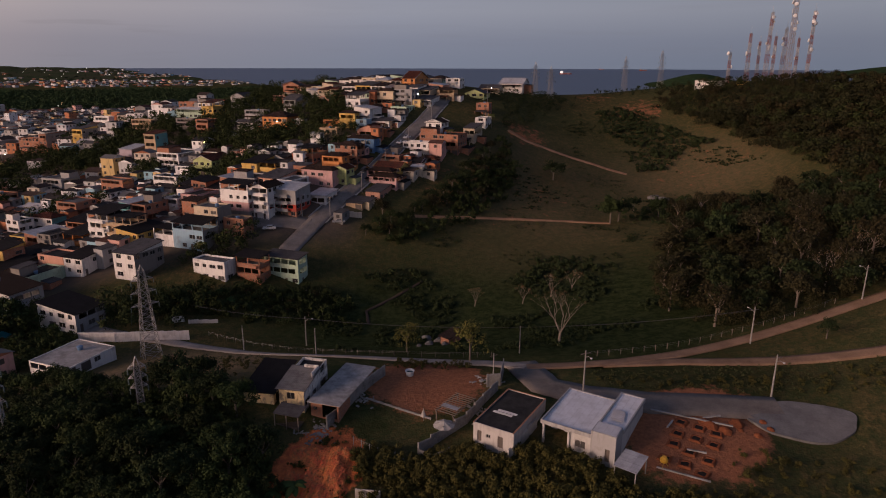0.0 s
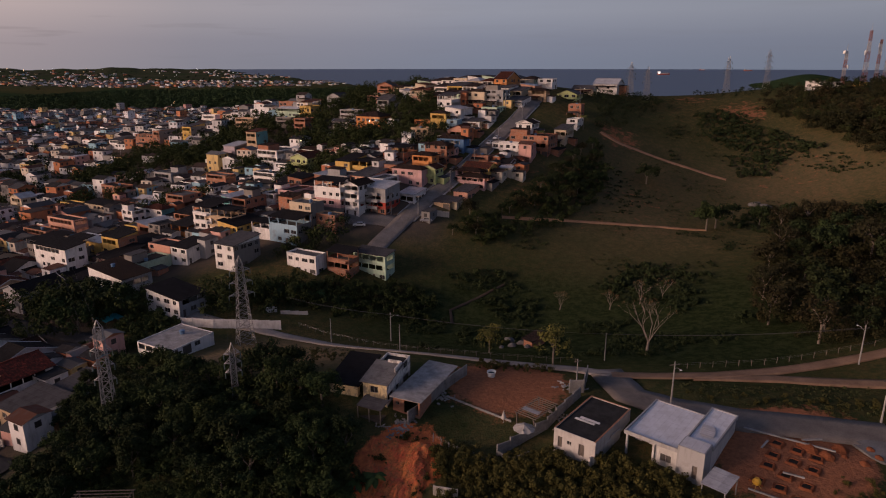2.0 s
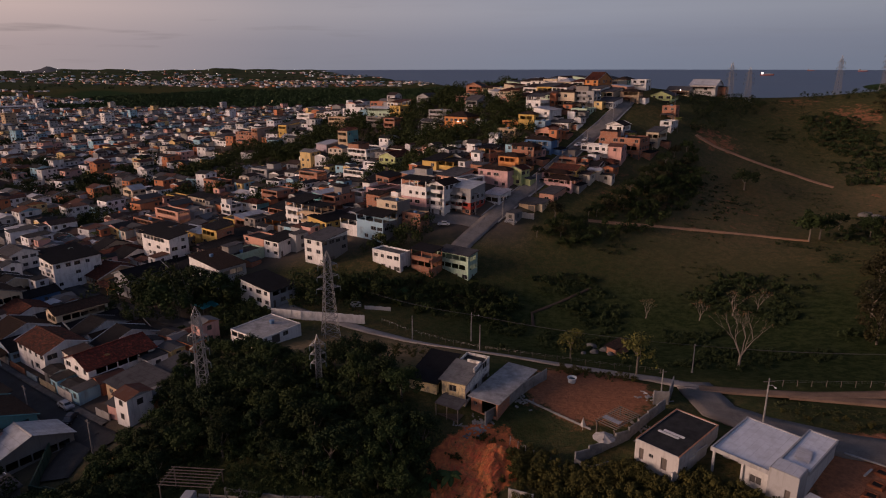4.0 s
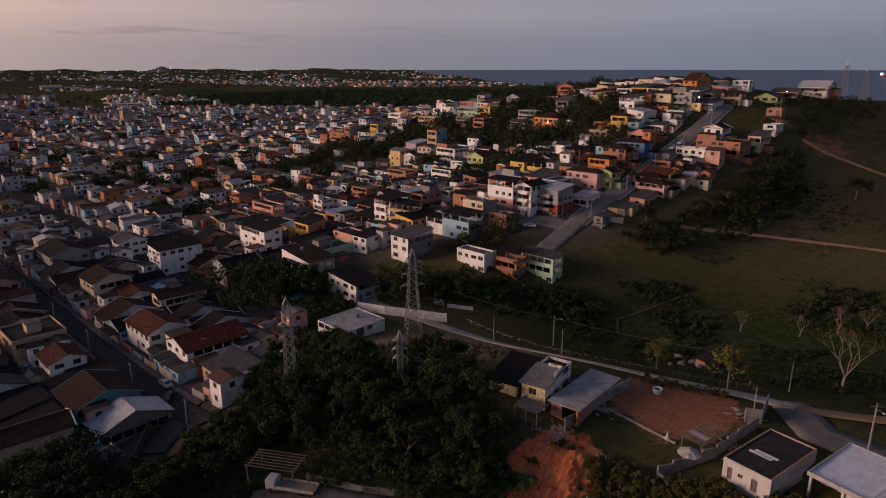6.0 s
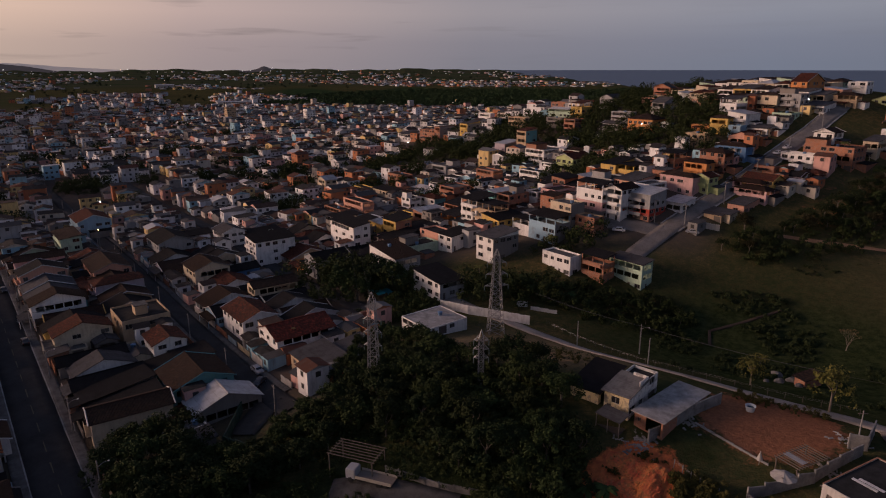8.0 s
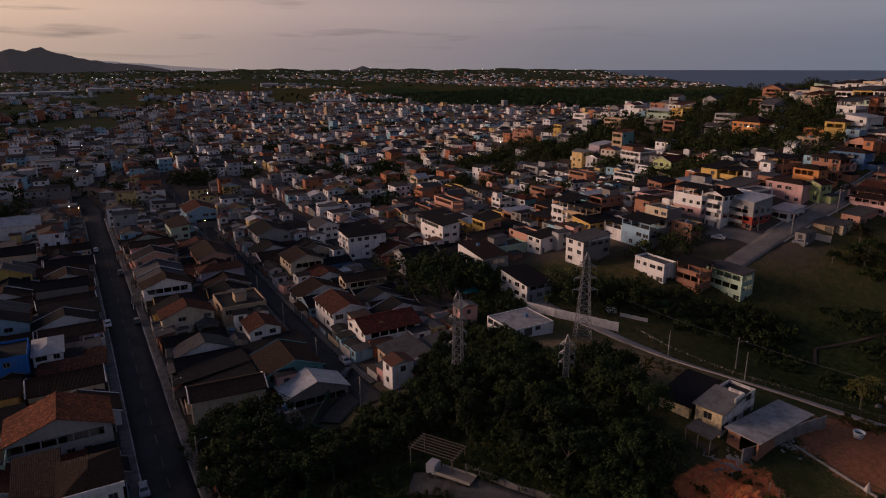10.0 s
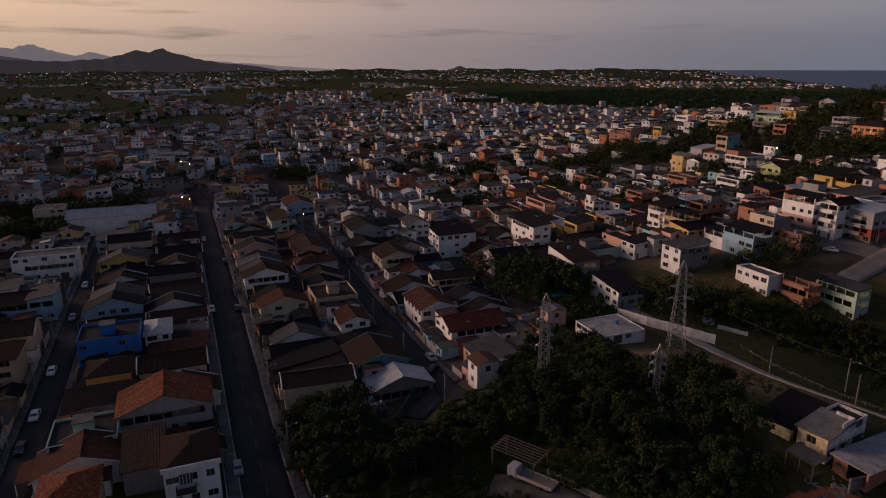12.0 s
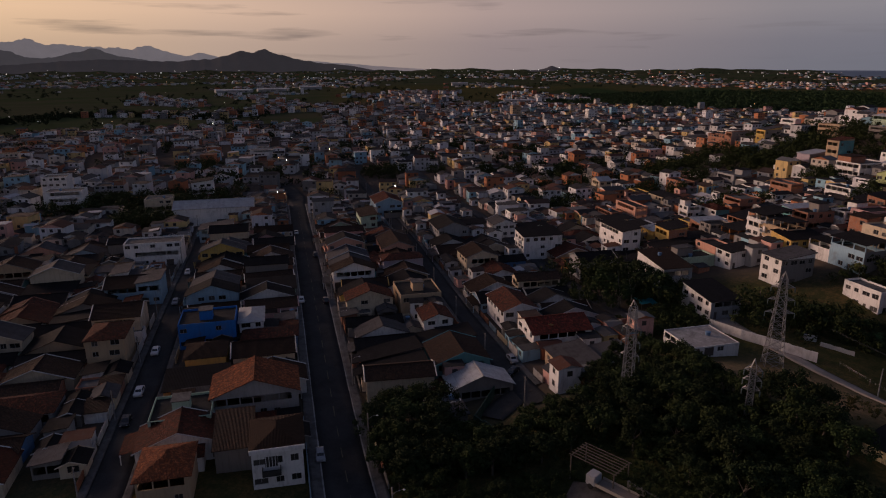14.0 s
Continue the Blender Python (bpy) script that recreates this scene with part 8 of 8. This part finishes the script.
# ---------------------------------------------------------------- rocks and rubble
def boulder(x, y, r, seed, label="pale weathered boulder in the scrub"):
    """A lumpy faceted rock half sunk in the ground."""
    rng = random.Random(seed)
    ob = thing("boulder", pose(x, y, land_at(x, y) + r * 0.2, 0, 0, rng.uniform(0, 360)), label, "boulder", "boulders")
    bm = bmesh.new()
    bmesh.ops.create_icosphere(bm, subdivisions=2, radius=r)
    for v in bm.verts:
        k = 1 + 0.35 * noise.noise(v.co * (1.3 / r) + Vector((seed, 0, 0)))
        v.co = Vector((v.co.x * k * 1.25, v.co.y * k, v.co.z * k * 0.75))
    part("rock", bm, concrete(0.17), ob)


for k, (x, y, r) in enumerate(((-3.9, 149.5, 1.1), (-3.1, 144, 0.9), (-0.7, 146.4, 1.1), (0.6, 142.2, 0.8), (-5.5, 142.4, 0.6), (93, 247, 2.6), (97, 251, 2.0), (90, 252, 1.6), (99, 244, 1.4), (86, 260, 2.2), (102.5, 242, 1.8), (88.5, 257, 2.0))):
    boulder(x, y, r, k)
house(1.6, 142.4, land_at(2, 143.5), 2.6, 4.6, 1.6, 1, "brick", "shed_x", "old", turn=50, foot=1, busy=(0, 1), bare=True)


def rubble(x, y, r, n, seed, label, tone):
    """Broken blocks and boards strewn about."""
    rng = random.Random(seed)
    vs, fs = [], []
    for k in range(n):
        px, py = x + rng.gauss(0, r * 0.5), y + rng.gauss(0, r * 0.5)
        z = land_at(px, py)
        a, w, l, h = rng.uniform(0, 6.3), rng.uniform(0.06, 0.18), rng.uniform(0.1, 0.5), rng.uniform(0.05, 0.17)
        ca, sa = math.cos(a), math.sin(a)
        i = len(vs)
        for dz in (-0.1, h):
            for u, v in ((-l, -w), (l, -w), (l * 0.9, w), (-l, w * 0.8)):
                vs.append((px + ca * u - sa * v, py + sa * u + ca * v, z + dz + 0.1 * u))
        fs += [(i, i + 1, i + 5, i + 4), (i + 1, i + 2, i + 6, i + 5), (i + 2, i + 3, i + 7, i + 6), (i + 3, i, i + 4, i + 7), (i + 4, i + 5, i + 6, i + 7)]
    tagged(link_mesh("rubble", vs, fs, [tone]), label, "rubble", kind="stuff")


def clay_cut():
    """The slope below the yards, cut back to bare clay: gullied faces and ledges in one sheet."""
    m = Nodes("red_clay", 1.0, 0.0, 0.0)
    p = m.place()
    a, b, c = m.noise(m.place((1, 1, 0.5)), 0.5, 5, 0.7), m.noise(p, 2.6, 5, 0.75), m.noise(m.place((1.4, 1.4, 0.3)), 1.2, 4, 0.7)
    col = m.mix(m.ramp(a, [(0.38, 0.0), (0.6, 1.0)]), (0.72, 0.24, 0.08), (0.6, 0.13, 0.065))
    col = m.mix(m.ramp(c, [(0.5, 0.0), (0.66, 0.8)]), col, (0.34, 0.17, 0.075))
    m.put(m.mix(m.ramp(b, [(0.5, 0.0), (0.68, 0.75)]), col, (0.1, 0.085, 0.035)), "Base Color")
    m.bump(b, 0.9, 0.25)
    n, k = 44, 22
    verts, faces = [], []
    for i in range(n + 1):
        for j in range(k + 1):
            u, v = i / n, j / k
            x, y = -23.6 + 12.0 * u - 1.5 * v, 90.2 - 1.5 * u - 14.0 * v
            lump = noise.noise((x * 0.35, y * 0.35, 4)) + 0.5 * noise.noise((x * 1.1, y * 1.1, 9)) + 0.25 * noise.noise((x * 2.9, y * 2.9, 2))
            rim = min(1.0, 5 * min(u, 1 - u), 7 * min(v, 1 - v))
            ledge = 0.5 * math.floor(v * 4 + 0.5 * lump) - 2.0 * v
            verts.append((x, y, land_at(x, y) - 0.5 + rim * (0.8 + 0.95 * lump - 0.6 * ledge)))
    for i in range(n):
        for j in range(k):
            a_ = i * (k + 1) + j
            faces.append((a_, a_ + 1, a_ + k + 2, a_ + k + 1)[::-1])
    tagged(link_mesh("earth_bank", verts, faces, [m.mat]), "steep crumbling bank of bare orange-red earth", "earth bank")


clay_cut()
masonry([(-12.3, 79.6), (-8.7, 79.2)], 1.6, paint(0.6, 0.55, 0.48), "short pale wall end in the shrubs")
rubble(-19.5, 90.5, 2.6, 60, 1, "broken bricks and boards outside the old house", concrete(0.32))
rubble(8.2, 105.5, 2.2, 40, 2, "broken pale concrete by the yard gate", concrete(0.42))
rubble(-13.5, 99.0, 2.0, 26, 3, "loose stones along the lawn edge", concrete(0.35))
rubble(5.5, 95.5, 2.4, 26, 4, "planks and scraps lying under the pergola", bark(0.4))


def tarpaulin():
    ob = thing("tarpaulin", pose(-106.0, 141.5, 3.2, 0, 0, 69), "turquoise plastic sheet slung as a yard roof", "tarpaulin")
    bm = bmesh.new()
    rows = [[bm.verts.new((5.0 * i / 6, 5.5 * j / 6, 0.5 + 0.25 * math.sin(i * 1.1) - 0.12 * abs(j - 3) + (0.5 if i == 3 else 0))) for j in range(7)] for i in range(7)]
    for a, b in zip(rows, rows[1:]):
        for k in range(6):
            bm.faces.new((a[k], b[k], b[k + 1], a[k + 1]))
    bmesh.ops.solidify(bm, geom=bm.faces[:], thickness=0.02)
    part("sheet", bm, paint(0.05, 0.4, 0.46), ob)
    for x, y in ((0.1, 0.1), (4.9, 0.1), (0.1, 5.4), (4.9, 5.4)):
        bm = bmesh.new()
        bar(bm, (x, y, -3.4), (x, y, 0.3), 0.06, 6)
        part("post", bm, bark(0.25), ob)


tarpaulin()
crest = house(138.5, 369.5, 53.0, 5.0, 16.0, 5.0, 1, "white", "flat", "pale", turn=-22, foot=6, bare=True, busy=(0, 0))
crest = house(158.0, 362.0, 52.5, 5.0, 6.0, 5.5, 1, "yellow", "flat", "pale", turn=-22, foot=6, bare=True, busy=(0, 0))


# ---------------------------------------------------------------- vehicles
def car_proto(col, label):
    ob = thing("car", pose(0, 0, -400), label, "car", "parked cars")
    mat = plain(*col, 0.25)
    prof = [(-2.05, 0.3), (-2.1, 0.65), (-1.95, 0.88), (-1.1, 0.95), (-0.6, 1.4), (0.9, 1.46), (1.6, 1.0), (2.0, 0.92), (2.08, 0.6), (2.02, 0.3)]
    bm = bmesh.new()
    rows = []
    for y, pinch in ((-0.82, 0.9), (-0.62, 1.0), (0.62, 1.0), (0.82, 0.9)):
        rows.append([bm.verts.new((x, y if z < 0.97 else y * 0.84, 0.05 + z * (pinch if z > 0.9 else 1))) for x, z in prof])
    for a, b in zip(rows, rows[1:]):
        for k in range(len(prof)):
            bm.faces.new((a[k], b[k], b[(k + 1) % len(prof)], a[(k + 1) % len(prof)]))
    bm.faces.new(rows[0]), bm.faces.new(rows[-1][::-1])
    body = part("body", bm, mat, ob)
    for y in (-0.72, 0.72):
        bm = bmesh.new()
        s = 1 if y > 0 else -1
        quad(bm, [(-0.95, s * 0.8, 0.98), (1.35, s * 0.8, 1.0), (0.8, s * 0.735, 1.36), (-0.5, s * 0.735, 1.34)][::s])
        part("side_window", bm, glass(), body)
    for xs in (((-1.08, 0.99), (-0.66, 1.36)), ((1.55, 1.03), (1.02, 1.4))):
        bm = bmesh.new()
        d = -0.03 if xs[0][0] < 0 else 0.03
        quad(bm, [(xs[0][0] + d, -0.6, xs[0][1] + 0.03), (xs[0][0] + d, 0.6, xs[0][1] + 0.03), (xs[1][0] + d, 0.55, xs[1][1] + 0.03), (xs[1][0] + d, -0.55, xs[1][1] + 0.03)])
        part("windscreen", bm, glass(), body)
    for x in (-1.3, 1.3):
        for y in (-0.74, 0.74):
            bm = bmesh.new()
            drum(bm, (0, 0, -0.1), ((0.26, 0), (0.31, 0.03), (0.31, 0.17), (0.26, 0.2)), 14)
            w = part("tyre", bm, plain(0.02, 0.02, 0.02, 0.9), ob)
            w.matrix_basis = pose(x, y, 0.31, 90, 0, 0)
            bm = bmesh.new()
            drum(bm, (0, 0, -0.11), ((0.17, 0), (0.18, 0.22)), 10)
            part("rim", bm, plain(0.45, 0.45, 0.45, 0.3, 0.7), w)
    for x, c in ((-2.06, (0.6, 0.6, 0.58)), (2.06, (0.3, 0.02, 0.02))):
        for y in (-0.58, 0.58):
            bm = bmesh.new()
            box(bm, x - 0.04, y - 0.16, 0.62, x + 0.04, y + 0.16, 0.76)
            part("headlight" if x < 0 else "tail_light", bm, plain(*c, 0.15), body)
    return ob


CARS = [car_proto((0.6, 0.6, 0.6), "small white hatchback parked at the kerb"), car_proto((0.28, 0.29, 0.31), "small silver hatchback parked at the kerb"), car_proto((0.03, 0.03, 0.035), "small black hatchback on the street")]
for x, y, k, t in ((-97, 41.2, 1, 159), (-170, 69.3, 0, 159), (-166, 75.2, 2, -21), (-105.5, 94.2, 1, 159), (-139, 19.2, 0, 159), (-158, 26.6, 0, 159), (-190, 39, 1, 159), (-217, 49.5, 0, 159), (-56, 204.5, 0, 10), (-34.5, 210.8, 1, 5),
                   (-17.6, 270.5, 0, 68), (-15.0, 275.5, 0, 68), (-29.5, 247, 2, 68), (-100.5, 90, 2, 110), (-128, 14.6, 2, 159), (-75.5, 296, 1, 150), (-210, 92, 2, 159), (-246, 100, 0, -21)):
    copy_thing(CARS[k], pose(x, y, land_at(x, y) + 0.08, 0, 0, t))
for proto in CARS:
    for o in (*proto.children_recursive, proto):
        bpy.data.objects.remove(o)


def truck():
    x, y = -56.8, 69.3
    ob = thing("truck", pose(x, y, land_at(x, y), 0, 0, 190), "old white flatbed truck parked under the timber frame", "truck")
    bm = bmesh.new()
    box(bm, 0.2, -1.05, 0.6, 1.9, 1.05, 2.3)
    bmesh.ops.bevel(bm, geom=list(bm.edges), offset=0.14, segments=2, affect="EDGES")
    cab = part("cab", bm, plain(0.4, 0.4, 0.4, 0.4), ob)
    bm = bmesh.new()
    quad(bm, ((1.92, -0.85, 1.5), (1.92, 0.85, 1.5), (1.85, 0.8, 2.1), (1.85, -0.8, 2.1)))
    part("windscreen", bm, glass(), cab)
    bm = bmesh.new()
    box(bm, -6.0, -1.15, 1.0, 0.1, 1.15, 1.15)
    part("bed", bm, bark(0.3), ob)
    for a in ((-6, -1.19, 0.1, -1.15), (-6, 1.15, 0.1, 1.19)):
        bm = bmesh.new()
        box(bm, a[0], a[1], 1.0, a[2], a[3], 1.55)
        part("side_board", bm, plain(0.4, 0.36, 0.3), ob)
    for px in (-5, -3.9, 1.0):
        for py in (-0.95, 0.95):
            bm = bmesh.new()
            drum(bm, (0, 0, -0.14), ((0.4, 0), (0.48, 0.04), (0.48, 0.24), (0.4, 0.28)), 16)
            w = part("wheel", bm, plain(0.02, 0.02, 0.02, 0.9), ob)
            w.matrix_basis = pose(px, py, 0.48, 90, 0, 0)


truck()


def ship(b, d, l, label):
    x, y = -d * math.sin(radians(b)), d * math.cos(radians(b))
    z = 29.0 * float(smooth(1500, 4950, np.array(d))) - 3.2
    ob = thing("ship", pose(x, y, z, 0, 0, 8), label, "ship", "ships at sea")
    bm = bmesh.new()
    lo, hi = [], []
    for k in range(11):
        f = k / 10
        w = l * 0.075 * math.sin(math.pi * min(1, 0.12 + f * 0.9)) ** 0.5
        lo.append([bm.verts.new((l * (f - 0.5) * 0.94, s * w * 0.7, -1)) for s in (-1, 1)])
        hi.append([bm.verts.new((l * (f - 0.5), s * w, l * 0.075 + (l * 0.03 if f > 0.85 or f < 0.1 else 0))) for s in (-1, 1)])
    for k in range(10):
        for s in (0, 1):
            bm.faces.new((lo[k][s], lo[k + 1][s], hi[k + 1][s], hi[k][s]))
        bm.faces.new((hi[k][0], hi[k + 1][0], hi[k + 1][1], hi[k][1]))
    part("hull", bm, plain(0.4, 0.1, 0.07), ob)
    bm = bmesh.new()
    box(bm, -l * 0.42, -l * 0.05, l * 0.08, -l * 0.26, l * 0.05, l * 0.24)
    part("bridge", bm, glow(0.9, 0.9, 0.85, 0.7) if l > 55 else plain(0.3, 0.3, 0.3), ob, "lit white bridge house" if l > 55 else "")
    for k in range(4):
        bm = bmesh.new()
        box(bm, l * (-0.2 + 0.15 * k), -l * 0.05, l * 0.08, l * (-0.08 + 0.15 * k), l * 0.05, l * 0.125)
        part("hatch", bm, plain(0.5, 0.45, 0.42), ob)


ship(-10.3, 3400, 62, "red-hulled cargo ship at anchor with lit bridge")
ship(-16.5, 4300, 50, "small dark cargo ship far out at sea")
ship(-13.2, 4500, 40, "small dark cargo ship far out at sea")


# ---------------------------------------------------------------- pavements, kerbs and lane marks
for q0, w in ((2.5, 2.0), (12.75, 2.0)):
    ribbon("pavement", [from_grid(q0, s) for s in range(62, 328, 6)], w, concrete(0.16), "grey concrete pavement along the street", 0.2, "pavement", 0.4)
for q0 in (44.4, 51.0, -34.6, -27.4):
    ribbon("pavement", [from_grid(q0, s) for s in range(118 if q0 > 0 else 98, 300, 6)], 1.4, concrete(0.15), "narrow grey concrete pavement along the street", 0.18, "pavement", 0.4)
for q0 in (3.58, 11.62):
    ribbon("kerb", [from_grid(q0, s) for s in range(62, 328, 6)], 0.22, concrete(0.4), "pale concrete kerb along the street", 0.23, "kerb", 0.4)
for side in (-3.3, 3.3):
    ribbon("kerb", [(x + side * 0.93, y - side * 0.36) for x, y in ((-41.8, 211.3), (-32.9, 232.1), (-25.8, 249.0), (-18.3, 268.9), (-8.1, 293.2), (-0.7, 316.3))], 0.3, concrete(0.45), "pale concrete kerb along the hill road", 0.2, "kerb", 0.4)
for s in range(64, 320, 8):
    ribbon("lane_mark", [from_grid(7.6, s), from_grid(7.6, s + 4)], 0.16, plain(0.11, 0.095, 0.06, 0.9), "worn yellow lane mark on the asphalt", 0.075, "lane mark", 0.02)


# ---------------------------------------------------------------- lights of the plain
def far_lights(name, n, warm, seed, label):
    rng = random.Random(seed)
    vs, fs = [], []
    while len(fs) < n * 8:
        b, d = rng.uniform(16, 93), rng.choice((rng.uniform(420, 1200), rng.uniform(1300, 4300), rng.uniform(2000, 4300)))
        x, y = -d * math.sin(radians(b)), d * math.cos(radians(b))
        if float(sea_mask(x, y)) > 0.02 or 1250 < d < 1900 and b < 62:
            continue
        z, s, k = land_at(x, y) + (7 if d < 1300 else 12), d / 1150 * rng.uniform(0.3, 0.7), len(vs)
        vs += [(x + s, y, z), (x, y + s, z), (x - s, y, z), (x, y - s, z), (x, y, z + s), (x, y, z - s)]
        fs += [(k, k + 1, k + 4), (k + 1, k + 2, k + 4), (k + 2, k + 3, k + 4), (k + 3, k, k + 4), (k + 1, k, k + 5), (k + 2, k + 1, k + 5), (k + 3, k + 2, k + 5), (k, k + 3, k + 5)]
    tagged(link_mesh(name, vs, fs, [glow(*warm, 1.6)]), label, "lights", kind="stuff")


far_lights("town_lights", 200, (1.0, 0.95, 0.88), 21, "small white street lights scattered over the plain")
far_lights("town_lights", 45, (1.0, 0.62, 0.3), 22, "small amber street lights scattered over the town")
